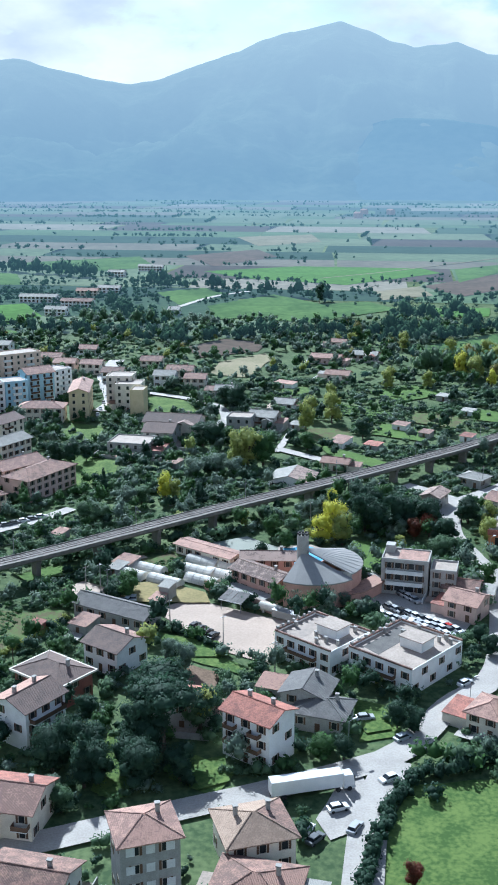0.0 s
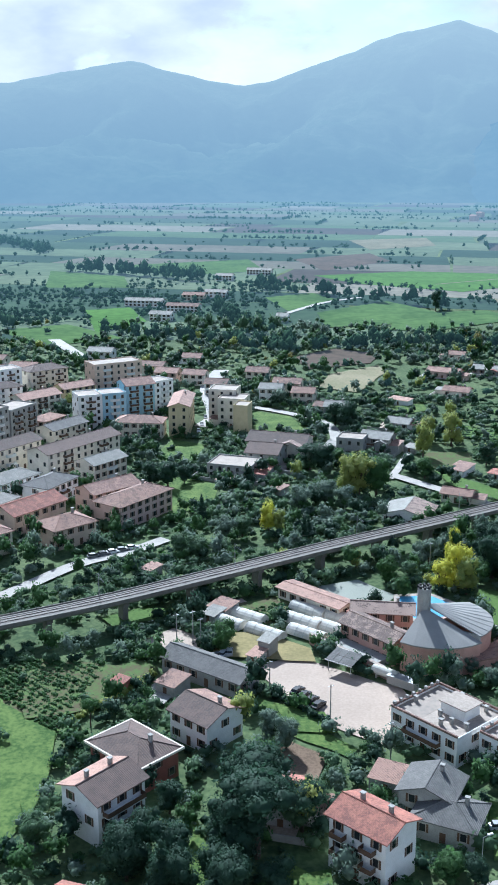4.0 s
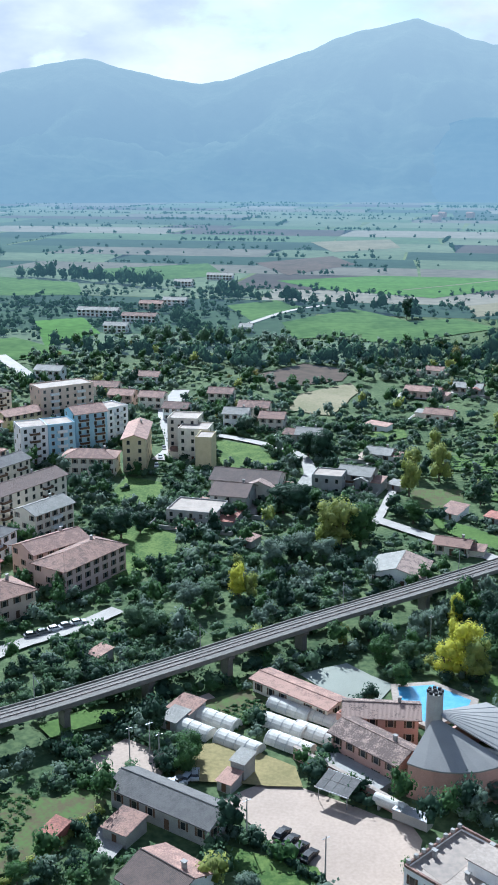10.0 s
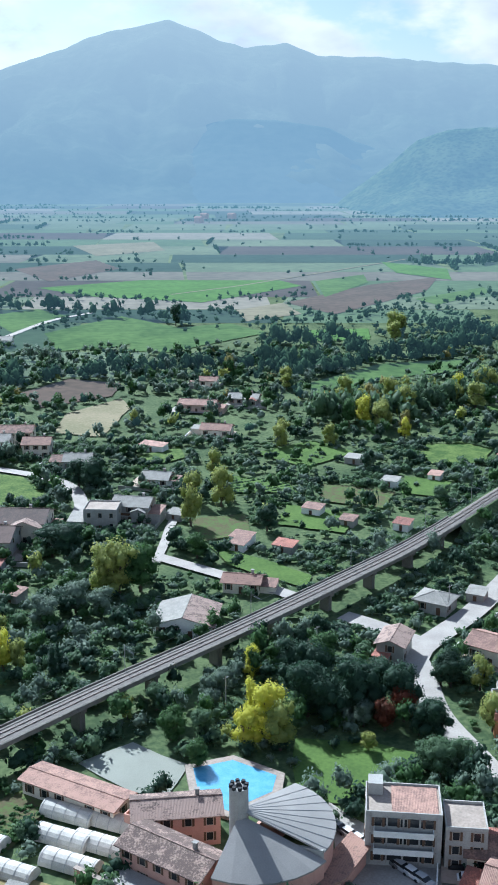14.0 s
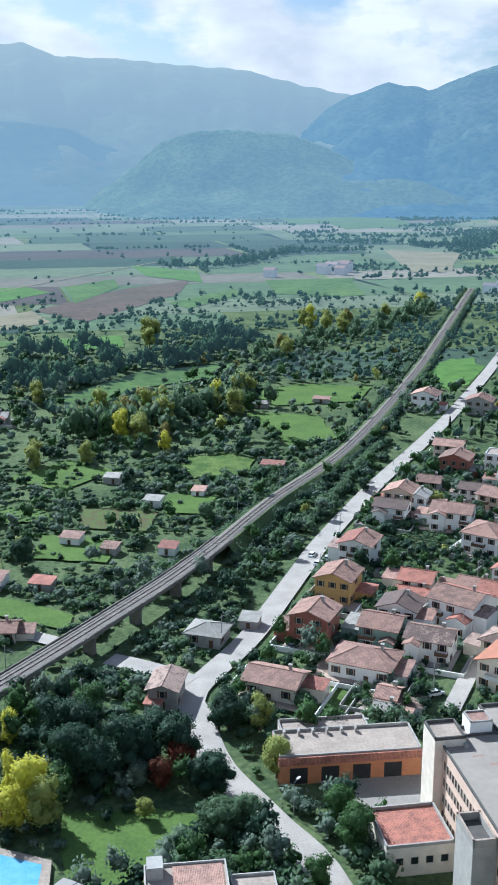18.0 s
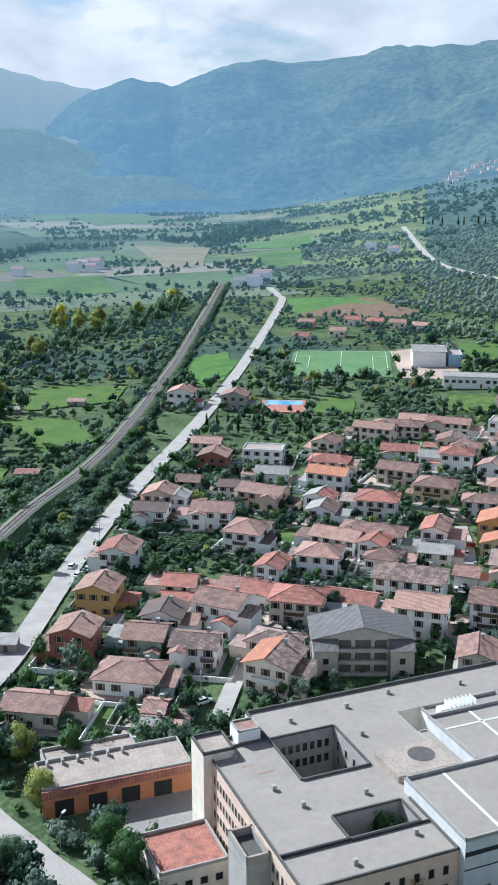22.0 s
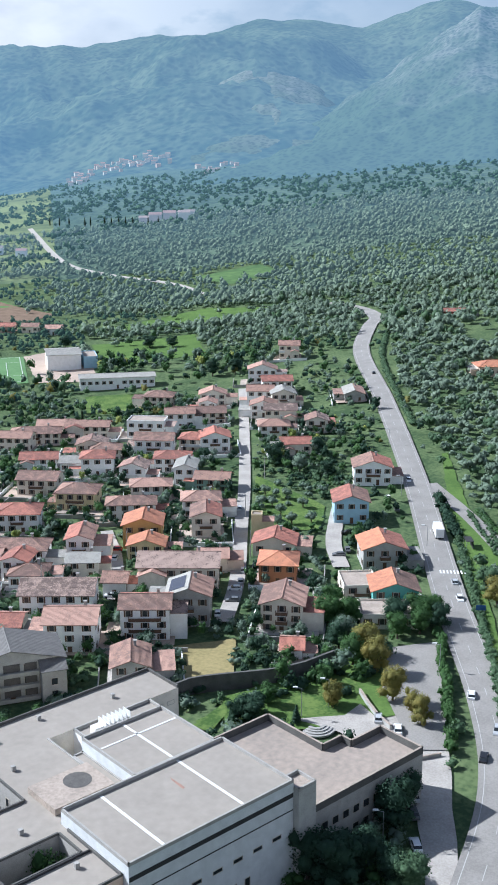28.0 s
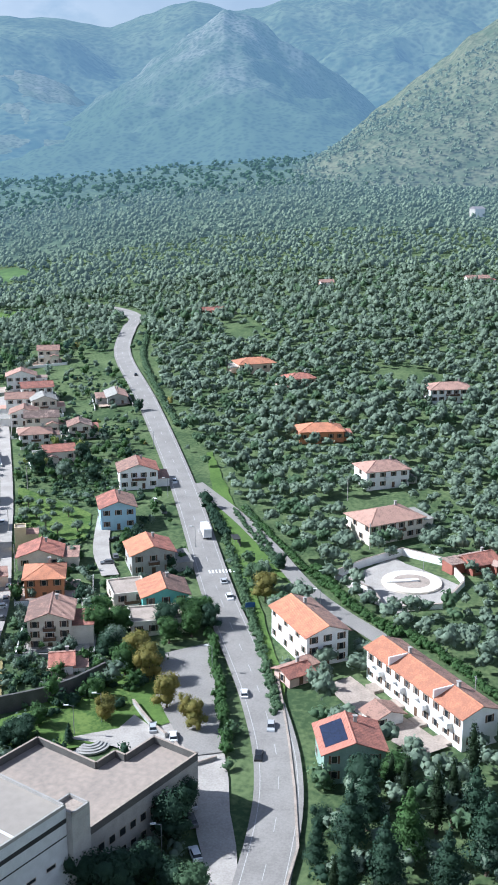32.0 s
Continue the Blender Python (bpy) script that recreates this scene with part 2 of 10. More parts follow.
ROOF = {
    "red": roof_mat("red_clay_tiles", (0.45, 0.18, 0.125), (0.22, 0.095, 0.072), mottle=0.18),
    "orange": roof_mat("orange_clay_tiles", (0.56, 0.235, 0.125), (0.35, 0.15, 0.09), mottle=0.2),
    "pink": roof_mat("faded_pink_clay_tiles", (0.45, 0.27, 0.205), (0.24, 0.145, 0.115), mottle=0.18),
    "brown": roof_mat("weathered_brown_tiles", (0.34, 0.20, 0.15), (0.16, 0.10, 0.08), mottle=0.16),
    "dark": roof_mat("dark_brown_tiles", (0.17, 0.115, 0.095), (0.10, 0.075, 0.065)),
    "grey": roof_mat("grey_weathered_roof_sheets", (0.37, 0.35, 0.31), (0.24, 0.23, 0.205)),
    "tan": roof_mat("tan_brown_tiles", (0.40, 0.29, 0.21), (0.25, 0.175, 0.125)),
    "slate": roof_mat("dark_grey_roof_sheets", (0.17, 0.16, 0.15), (0.105, 0.10, 0.095)),
    "mottled": roof_mat("mottled_old_tiles", (0.38, 0.27, 0.22), (0.13, 0.09, 0.075), mottle=0.12),
}
GLASS = mat("dark_window_glass", (0.03, 0.035, 0.04), (0.02, 0.022, 0.025), rough=0.12, bump=0.0)
FRAME = mat("painted_window_frame", (0.45, 0.40, 0.33), (0.34, 0.29, 0.23), hue=0.6)
SHUTTER = mat("brown_shutter", (0.13, 0.075, 0.045), (0.09, 0.05, 0.03), hue=0.5)
FLATROOF = mat("grey_roofing_felt", (0.34, 0.30, 0.255), (0.25, 0.222, 0.19), scale=0.12, fine=0.7, contrast=0.45)
TERRACE = mat("bleached_roof_paving", (0.42, 0.345, 0.285), (0.27, 0.225, 0.185), scale=0.3, fine=2.0)
DARKTRIM = mat("black_parapet_sheeting", (0.035, 0.035, 0.037), (0.02, 0.02, 0.02))
WHITETRIM = mat("white_trim", (0.75, 0.75, 0.73), (0.6, 0.6, 0.58))
CONC = WALL["concrete"]
ASPHALT = mat("pale_worn_asphalt", (0.29, 0.27, 0.245), (0.21, 0.195, 0.178), scale=0.15, fine=2.5)
OLDROAD = mat("bleached_lane", (0.42, 0.385, 0.345), (0.30, 0.275, 0.245), scale=0.2, fine=2.5)
GRAVEL = mat("pale_gravel", (0.455, 0.35, 0.275), (0.345, 0.265, 0.205), scale=0.08, fine=1.6, contrast=0.3)
DIRT = mat("bare_soil", (0.24, 0.17, 0.12), (0.14, 0.10, 0.07), scale=0.15, fine=2.0, spread=0.05)
GRASS = mat("meadow_grass", (0.12, 0.19, 0.05), (0.07, 0.12, 0.035), scale=0.09, fine=1.2, contrast=0.3, spread=0.05)
LAWN = mat("bright_lawn", (0.135, 0.19, 0.055), (0.058, 0.105, 0.03), scale=0.16, fine=1.1, contrast=0.17, spread=0.05)
DRY = mat("dry_grass", (0.33, 0.27, 0.13), (0.22, 0.19, 0.09), scale=0.08, fine=1.2, spread=0.05)
STUBBLE = mat("tan_stubble", (0.30, 0.26, 0.17), (0.20, 0.19, 0.11), scale=0.04, fine=0.8, spread=0.05)
SCRUB = mat("scrubby_ground", (0.125, 0.165, 0.075), (0.05, 0.082, 0.038), scale=0.06, fine=0.7, contrast=0.2, spread=0.05)
CROP = mat("crop_rows", (0.10, 0.15, 0.05), (0.11, 0.095, 0.055), scale=0.3, fine=1.4, contrast=0.15, spread=0.05)
WATER = mat("blue_pool_water", (0.20, 0.46, 0.66), (0.13, 0.37, 0.58), rough=0.12, bump=0.1)
COURT = mat("pale_green_court", (0.33, 0.34, 0.29), (0.26, 0.27, 0.23), scale=0.1, spread=0.05)
PITCH = mat("artificial_turf", (0.15, 0.255, 0.115), (0.11, 0.20, 0.085), scale=0.05, fine=0.5, spread=0.05)
PLASTIC = mat("white_polytunnel_film", (0.70, 0.67, 0.60), (0.52, 0.49, 0.43), rough=0.8, scale=0.8, spread=0.2)
BARK = mat("grey_brown_bark", (0.12, 0.09, 0.065), (0.07, 0.05, 0.04))
METAL = mat("galvanised_steel", (0.42, 0.43, 0.44), (0.30, 0.31, 0.32), rough=0.45, metal=0.7)
ZINC = mat("grey_zinc_roof", (0.335, 0.32, 0.30), (0.265, 0.255, 0.24), rough=0.85, scale=0.2, spread=0.25)
BALLAST = mat("railway_ballast", (0.20, 0.175, 0.155), (0.12, 0.105, 0.095), fine=5.0)
SOLAR = mat("solar_cells", (0.02, 0.028, 0.06), (0.015, 0.02, 0.04), rough=0.15, bump=0.0)
RUST = mat("rusty_rail", (0.20, 0.15, 0.12), (0.13, 0.10, 0.08), rough=0.6)
DECK = mat("weathered_viaduct_concrete", (0.22, 0.20, 0.175), (0.125, 0.115, 0.10), contrast=0.3)
SLEEPER = mat("dusty_sleeper", (0.24, 0.22, 0.20), (0.16, 0.145, 0.13))
ROADPAINT = mat("worn_road_paint", (0.52, 0.51, 0.48), (0.36, 0.35, 0.33), fine=3.0)
STAIN_SHADE = mat("damp_felt_and_loggia_shade", (0.12, 0.11, 0.10), (0.07, 0.065, 0.06))
STAINED_SHADED = mat("dark_stained_wall_and_rim_shade", (0.13, 0.125, 0.115), (0.055, 0.053, 0.05), scale=0.5, contrast=0.4)
RUBBER = mat("black_rubber", (0.02, 0.02, 0.02), (0.015, 0.015, 0.015))
LEAF = {
    "olive": leaf_mat("olive_leaves", (0.285, 0.36, 0.255), (0.092, 0.138, 0.10), 0.36),
    "green": leaf_mat("green_leaves", (0.10, 0.195, 0.06), (0.042, 0.09, 0.034)),
    # dark and scrub lean blue: mid-distance haze put into the leaf colour
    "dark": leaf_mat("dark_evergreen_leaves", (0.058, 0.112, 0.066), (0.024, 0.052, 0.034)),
    "yellow": leaf_mat("autumn_yellow_leaves", (0.74, 0.69, 0.10), (0.44, 0.48, 0.07), 0.5),
    "gold": leaf_mat("golden_green_leaves", (0.45, 0.46, 0.13), (0.20, 0.27, 0.08), 0.5),
    "amber": leaf_mat("amber_autumn_leaves", (0.33, 0.27, 0.075), (0.13, 0.155, 0.05)),
    "rust": leaf_mat("rust_red_leaves", (0.20, 0.055, 0.03), (0.09, 0.045, 0.025)),
    "silver": leaf_mat("grey_green_leaves", (0.225, 0.29, 0.215), (0.115, 0.17, 0.125)),
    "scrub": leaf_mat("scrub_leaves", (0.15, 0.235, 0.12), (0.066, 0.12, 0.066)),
    # far and olive_far: distance haze given off by the leaf material
    "far": far_mat("hazy_far_trees", (0.07, 0.12, 0.065), (0.035, 0.065, 0.04), (0.225, 0.405, 0.475), 0.6, 0.02, reach=(600, 3000), start=0.04, fade=0.6),
    "olive_far": far_mat("hazy_far_olives", (0.20, 0.25, 0.165), (0.10, 0.135, 0.085), (0.26, 0.41, 0.50), 0.5, 0.05, reach=(750, 2500)),
    "cypress": leaf_mat("cypress_leaves", (0.03, 0.055, 0.022), (0.012, 0.025, 0.012)),
}
# far fields: bluish haze mixed in as emission, growing with distance
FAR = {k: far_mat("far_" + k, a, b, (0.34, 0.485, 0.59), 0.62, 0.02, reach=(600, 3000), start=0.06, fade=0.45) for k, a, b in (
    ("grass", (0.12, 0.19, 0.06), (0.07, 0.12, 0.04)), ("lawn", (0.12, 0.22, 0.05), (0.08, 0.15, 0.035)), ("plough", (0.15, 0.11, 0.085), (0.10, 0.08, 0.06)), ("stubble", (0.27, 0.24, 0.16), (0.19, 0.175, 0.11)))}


# ---- small builders ----
def smooth(a, b, x):
    t = np.clip((np.asarray(x, float) - a) / (b - a), 0, 1)
    return t * t * (3 - 2 * t)


def land(x, y):
    """Height of the ground: level valley floor, rising to the olive slopes in the north-west."""
    dx, dy = np.asarray(x, float) - 20, np.asarray(y, float) - 150
    r, b = np.hypot(dx, dy), np.degrees(np.arctan2(dx, dy))
    k = smooth(42, 74, b)
    h = 0.085 * k * np.maximum(0, np.sqrt(np.maximum(r - 300, 0) ** 2 + 80**2) - 80)
    return np.minimum(h + 0.055 * smooth(33, 50, b) * np.maximum(0, r - 900) * (1 - k), 150.0)


def mesh_of(name, verts, faces, mats, slots=None):
    me = bpy.data.meshes.new(name)
    me.from_pydata([tuple(map(float, v)) for v in verts], [], faces)
    for m in mats if isinstance(mats, (list, tuple)) else [mats]:
        me.materials.append(m)
    if slots is not None:
        me.polygons.foreach_set("material_index", slots)
    me.update()
    return me


def part(name, me, parent=None, m=None, label=""):
    ob = new(name, me)
    if parent:
        ob.parent = parent
    if m is not None:
        ob.matrix_basis = m
    return tagged(ob, label) if label else ob


def root(name, x, y, z, yaw, label, category, group=""):
    ob = new(name)
    ob.matrix_basis = pose(x, y, z, 0, 0, yaw)
    ob.empty_display_size = 0.5
    return tagged(ob, label, category, group)


BOXF = [(0, 3, 2, 1), (4, 5, 6, 7), (0, 1, 5, 4), (1, 2, 6, 5), (2, 3, 7, 6), (3, 0, 4, 7)]


def box(x0, x1, y0, y1, z0, z1):
    return [(x0, y0, z0), (x1, y0, z0), (x1, y1, z0), (x0, y1, z0), (x0, y0, z1), (x1, y0, z1), (x1, y1, z1), (x0, y1, z1)]


class Build:
    """Gathers boxes, prisms and ribbons into one mesh."""

    def __init__(self):
        self.v, self.f, self.s = [], [], []

    def add(self, verts, faces, slot=0):
        o = len(self.v)
        self.v += [tuple(v) for v in verts]
        self.f += [tuple(i + o for i in f) for f in faces]
        self.s += [slot] * len(faces)
        return self

    def box(self, x0, x1, y0, y1, z0, z1, slot=0):
        return self.add(box(x0, x1, y0, y1, z0, z1), BOXF, slot)

    def prism(self, ring, z0, z1, slot=0, top=None):
        n = len(ring)
        up = top or ring
        verts = [(x, y, z0) for x, y in ring] + [(x, y, z1) for x, y in up]
        faces = [tuple(range(n - 1, -1, -1)), tuple(range(n, 2 * n))] + [(i, (i + 1) % n, n + (i + 1) % n, n + i) for i in range(n)]
        return self.add(verts, faces, slot)

    def tube(self, p, q, r0, r1=None, n=6, slot=0):
        p, q = Vector(p), Vector(q)
        r1 = r0 if r1 is None else r1
        turn = (q - p).to_track_quat("Z", "Y").to_matrix()
        ring = [Vector((math.cos(2 * math.pi * i / n), math.sin(2 * math.pi * i / n), 0)) for i in range(n)]
        verts = [p + turn @ (c * r0) for c in ring] + [q + turn @ (c * r1) for c in ring]
        faces = [tuple(range(n - 1, -1, -1)), tuple(range(n, 2 * n))] + [(i, (i + 1) % n, n + (i + 1) % n, n + i) for i in range(n)]
        return self.add(verts, faces, slot)

    def mesh(self, name, mats):
        return mesh_of(name, self.v, self.f, mats, self.s)


def curve_through(pts, step=4.0):
    """Points along a smooth line through the given ones."""
    p = np.array(pts, float)
    p = np.vstack([2 * p[0] - p[1], p, 2 * p[-1] - p[-2]])
    out = []
    for a, b, c, d in zip(p, p[1:], p[2:], p[3:]):
        n = max(2, int(np.linalg.norm(c - b) / step))
        for t in np.linspace(0, 1, n, endpoint=False):
            out.append(0.5 * (2 * b + (c - a) * t + (2 * a - 5 * b + 4 * c - d) * t**2 + (3 * b - a - 3 * c + d) * t**3))
    out.append(p[-2])
    return np.array(out)


def sides(line):
    d = np.gradient(line[:, :2], axis=0)
    d /= np.linalg.norm(d, axis=1)[:, None] + 1e-9
    return np.stack([d[:, 1], -d[:, 0]], 1)  # to the right


def ribbon(line, a, b, dz, base=None):
    """A strip between offsets a and b to the right of a line, laid dz over the ground."""
    s = sides(line)
    n = len(line)
    left, right = line[:, :2] + s * a, line[:, :2] + s * b
    zl = land(left[:, 0], left[:, 1]) + dz if base is None else base + dz
    zr = land(right[:, 0], right[:, 1]) + dz if base is None else base + dz
    verts = [(*left[i], zl[i]) for i in range(n)] + [(*right[i], zr[i]) for i in range(n)]
    return verts, [(i, n + i, n + i + 1, i + 1) for i in range(n - 1)]


LAYER = [0]
ROADS = []  # points along the roads: x, y, half width
CLEAR = []  # round patches kept free of scattered plants: x, y, radius
TAKEN = []  # (polygon, share of plants kept) for fields and yards


def road(name, pts, width, m, dz=0.42, label="", clear=True, lines=False):
    LAYER[0] += 1
    dz += 0.004 * LAYER[0] if name != "road_main" else 0.15
    line = curve_through(pts)
    v, f = ribbon(line, -width / 2, width / 2, dz)
    ob = tagged(new(name, mesh_of(name, v, f, m)), label, "road", kind="structure")
    ROADS.extend((q[0], q[1], width / 2) for q in line)
    if clear:
        for q in line[:: max(1, int(width / 4))]:
            CLEAR.append((q[0], q[1], width / 2 + 1.7))
    if lines:
        for off, wd in ((-width / 2 + 1.1, 0.13), (width / 2 - 1.1, 0.13)):
            v, f = ribbon(line, off, off + wd, dz + 0.02)
            part("edge_line", mesh_of("edge_line", v, f, ROADPAINT), ob)
        b = Build()
        for i in range(0, len(line) - 2, 3):
            v, f = ribbon(line[i : i + 2], -0.06, 0.06, dz + 0.02)
            b.add(v, f)
        tagged(part("centre_line", b.mesh("centre_line", ROADPAINT), ob), kind="stuff")
    return ob


def patch(name, pts, m, dz=0.04, label="", plants=0.0, rough_edge=1.2, category="field"):
    """A piece of ground with an uneven edge."""
    LAYER[0] += 1
    dz += 0.004 * LAYER[0]
    ring = []
    for (x0, y0), (x1, y1) in zip(pts, list(pts[1:]) + [pts[0]]):
        k = max(1, int(math.hypot(x1 - x0, y1 - y0) / 5))
        for i in range(k):
            t = i / k
            x, y = x0 + (x1 - x0) * t, y0 + (y1 - y0) * t
            w = noise.noise_vector((x * 0.13, y * 0.13, 3.1)) * rough_edge
            ring.append((x + w.x, y + w.y))
    bm = bmesh.new()
    bm.faces.new([bm.verts.new((x, y, 0)) for x, y in ring])
    bmesh.ops.triangulate(bm, faces=bm.faces[:])
    for _ in range(3):
        long = [e for e in bm.edges if e.calc_length() > 18]
        if not long:
            break
        bmesh.ops.subdivide_edges(bm, edges=long, cuts=1)
    bmesh.ops.triangulate(bm, faces=bm.faces[:])
    for v in bm.verts:
        v.co.z = float(land(v.co.x, v.co.y)) + dz
    bmesh.ops.recalc_face_normals(bm, faces=bm.faces[:])
    me = bpy.data.meshes.new(name)
    bm.to_mesh(me)
    bm.free()
    if me.polygons and me.polygons[0].normal.z < 0:
        me.flip_normals()
    me.materials.append(m)
    TAKEN.append((np.array(pts, float), plants))
    return tagged(new(name, me), label, category, kind="structure")


def inside(poly, x, y):
    hit = np.zeros(len(x), bool)
    for (x0, y0), (x1, y1) in zip(poly, np.roll(poly, -1, 0)):
        cross = (y0 > y) != (y1 > y)
        hit ^= cross & (x < (x1 - x0) * (y - y0) / (y1 - y0 + 1e-12) + x0)
    return hit


# ---- ground: one sheet to the foot of the mountains ----
def sheet(name, radii, bearings, height, m, label):
    v, f = [], []
    nb = len(bearings)
    for r in radii:
        for b in bearings:
            x, y = 10 + r * math.sin(radians(b)), 140 + r * math.cos(radians(b))
            v.append((x, y, height(x, y, r, b)))
    for i in range(len(radii) - 1):
        for j in range(nb - 1):
            f.append((i * nb + j, i * nb + j + 1, (i + 1) * nb + j + 1, (i + 1) * nb + j))
    me = mesh_of(name, v, [q[::-1] for q in f], m)
    for p in me.polygons:
        p.use_smooth = True
    return tagged(new(name, me), label, "terrain", kind="structure")


all_round = list(np.arange(-180, -40, 6.0)) + list(np.arange(-40, 110, 1.0)) + list(np.arange(110, 181, 6.0))
all_round[-1] = 180.0
rings = [0.5] + list(np.arange(40, 400, 40)) + list(np.arange(400, 1071, 55))
sheet("ground", rings, all_round, lambda x, y, r, b: float(land(x, y)) + 0.05 * noise.noise((x * 0.02, y * 0.02, 0)) - 0.12,
      SCRUB, "green scrubby valley floor with grass and weeds")
# colour of the haze that the far ground emits
HAZE_GLOW = (0.34, 0.485, 0.59)
FARPLAIN = far_mat("hazy_far_fields", (0.20, 0.24, 0.10), (0.09, 0.12, 0.055), HAZE_GLOW, 0.62, 0.004, reach=(900, 3200), start=0.14, fade=0.45)
FARSLOPE = far_mat("hazy_far_scrub", (0.11, 0.145, 0.08), (0.055, 0.08, 0.045), (0.24, 0.40, 0.51), 0.58, 0.01, reach=(700, 2500), dots=0.11)
out_there = list(range(1000, 3001, 100)) + [3300, 3600, 4000, 4880]


def far_height(x, y, r, b):
    return float(land(x, y)) - (0.6 if r < 1080 else 0.15)


# parcels of the plain: strips side by side, each with its own crop, and hedges along some of their edges
HEDGE_RUNS = []


def patchwork():
    r = random.Random(31)
    # each crop colour carries emitted haze, more of it farther out
    crops = [far_mat("hazy_far_crop", a, tuple(0.72 * v for v in a), HAZE_GLOW, 0.64, 0.012, reach=(600, 3100), start=0.1, fade=0.5, contrast=0.2) for a in
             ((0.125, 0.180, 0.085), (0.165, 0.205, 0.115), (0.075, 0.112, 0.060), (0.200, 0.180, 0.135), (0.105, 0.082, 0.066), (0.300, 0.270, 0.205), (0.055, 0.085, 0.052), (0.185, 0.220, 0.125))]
    home, turn = tagged(new("farmland"), "patchwork of green, tan and brown field parcels", "field", kind="structure"), radians(-9)
    cu, su = math.cos(turn), math.sin(turn)

    def spot(u, v):
        x, y = u * cu - v * su, u * su + v * cu
        return x, y, float(land(x, y)) - 0.02

    v = 640.0
    while v < 3350:
        deep = r.uniform(55, 120) * (1 + v / 4000)
        u = -1900 + r.uniform(0, 200)
        while u < 2300:
            long = r.uniform(110, 420)
            x, y, _ = spot(u + long / 2, v + deep / 2)
            bear, reach = math.degrees(math.atan2(x - 10, y - 140)), math.hypot(x - 10, y - 140)
            if -34 < bear < 37 and reach > 640 and not (bear > 12 and reach < 900 and r.random() < 0.5):
                lean = r.uniform(-14, 14)
                cuts, slot = max(1, int(long / 90)), r.choice((0, 0, 1, 1, 2, 2, 3, 4, 5, 6, 6, 7))
                b = Build()
                for k in range(cuts):
                    a, c = u + 1.5 + (long - 3) * k / cuts, u + 1.5 + (long - 3) * (k + 1) / cuts
                    b.add([spot(a, v + 1), spot(c, v + 1), spot(c + lean, v + deep - 1), spot(a + lean, v + deep - 1)], [(0, 1, 2, 3)])
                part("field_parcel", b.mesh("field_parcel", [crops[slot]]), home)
                roll = r.random()
                if roll < 0.55:
                    HEDGE_RUNS.append((spot(u, v)[:2], spot(u + long * r.uniform(0.4, 1.0), v)[:2]))
                if roll > 0.80:
                    HEDGE_RUNS.append((spot(u, v)[:2], spot(u + lean, v + deep)[:2]))
            u += long
        v += deep


patchwork()
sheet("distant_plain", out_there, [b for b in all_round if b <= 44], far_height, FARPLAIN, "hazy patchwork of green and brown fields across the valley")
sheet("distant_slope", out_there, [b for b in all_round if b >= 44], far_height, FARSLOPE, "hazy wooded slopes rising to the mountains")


# ---- mountains: ranges one behind the other, by bearing and height over the eye in degrees ----
def ridge_height(knots, b, reach):
    bs, es = zip(*knots)
    return 115 + reach * math.tan(radians(float(np.interp(b, bs, es))))


def slope_height(knots, reach, depth, rugged, x, y, b, s, crag=0.0):
    low = float(land(x, y)) - 25
    top = ridge_height(knots, b, reach)
    top += rugged * 9 * noise.noise((b * 1.1, reach * 0.01, 0)) + (0.6 if crag else 2.0) * rugged * noise.noise((b * 3.7, reach, 1))
    q = noise.fractal((x * 0.0016, y * 0.0016, reach * 0.1), 0.9, 2.1, 6)
    if crag:  # ribs and gullies of bare rock, strongest high up
        rib = 1 - abs(noise.noise((x * 0.007 + s, y * 0.007, reach * 0.02))) * 2.2
        chip = noise.fractal((x * 0.009, y * 0.009, 4.0), 1.0, 2.1, 4)
        top += crag * (11 * (rib - 0.4) + 12 * chip) * float(smooth(0.35, 0.8, s))
    return low + (top - low) * (s**1.15) + rugged * 150 * q * math.sin(math.pi * min(1, s * 1.0)) * (reach / 4700)


def mountain(label, knots, reach, depth, m, rugged=1.0, crag=0.0):
    bs = [k[0] for k in knots]
    bearings = np.arange(min(bs), max(bs) + 0.01, 0.11 if crag else 0.22)
    steps = np.linspace(0, 1, 90 if crag else 40)
    v, f = [], []
    for s in steps:
        for b in bearings:
            r = reach - depth * (1 - s)
            x, y = 10 + r * math.sin(radians(b)), 140 + r * math.cos(radians(b))
            v.append((x, y, slope_height(knots, reach, depth, rugged, x, y, b, s, crag)))
    nb = len(bearings)
    for j in range(nb):  # the far side falls away
        x, y, z = v[(len(steps) - 1) * nb + j]
        v.append((10 + (x - 10) * 1.03, 140 + (y - 140) * 1.03, z - 120))
    for i in range(len(steps)):
        for j in range(nb - 1):
            f.append((i * nb + j, (i + 1) * nb + j, (i + 1) * nb + j + 1, i * nb + j + 1)[::-1])
    me = mesh_of("mountain", v, f, m)
    for p in me.polygons:
        p.use_smooth = True
    return tagged(new("mountain", me), label, "mountain", kind="structure")


# the blue haze on each range is emitted by its own material
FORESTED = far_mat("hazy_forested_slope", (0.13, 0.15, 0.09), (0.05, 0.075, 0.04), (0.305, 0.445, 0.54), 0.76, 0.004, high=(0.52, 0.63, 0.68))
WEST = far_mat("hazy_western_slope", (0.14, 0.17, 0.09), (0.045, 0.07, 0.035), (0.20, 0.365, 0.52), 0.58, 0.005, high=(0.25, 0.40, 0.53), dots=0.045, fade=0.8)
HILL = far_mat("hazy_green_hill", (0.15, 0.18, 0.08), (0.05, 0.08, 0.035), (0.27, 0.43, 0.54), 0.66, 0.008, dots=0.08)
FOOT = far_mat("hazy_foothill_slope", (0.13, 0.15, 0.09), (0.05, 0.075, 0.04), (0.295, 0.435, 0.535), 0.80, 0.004)
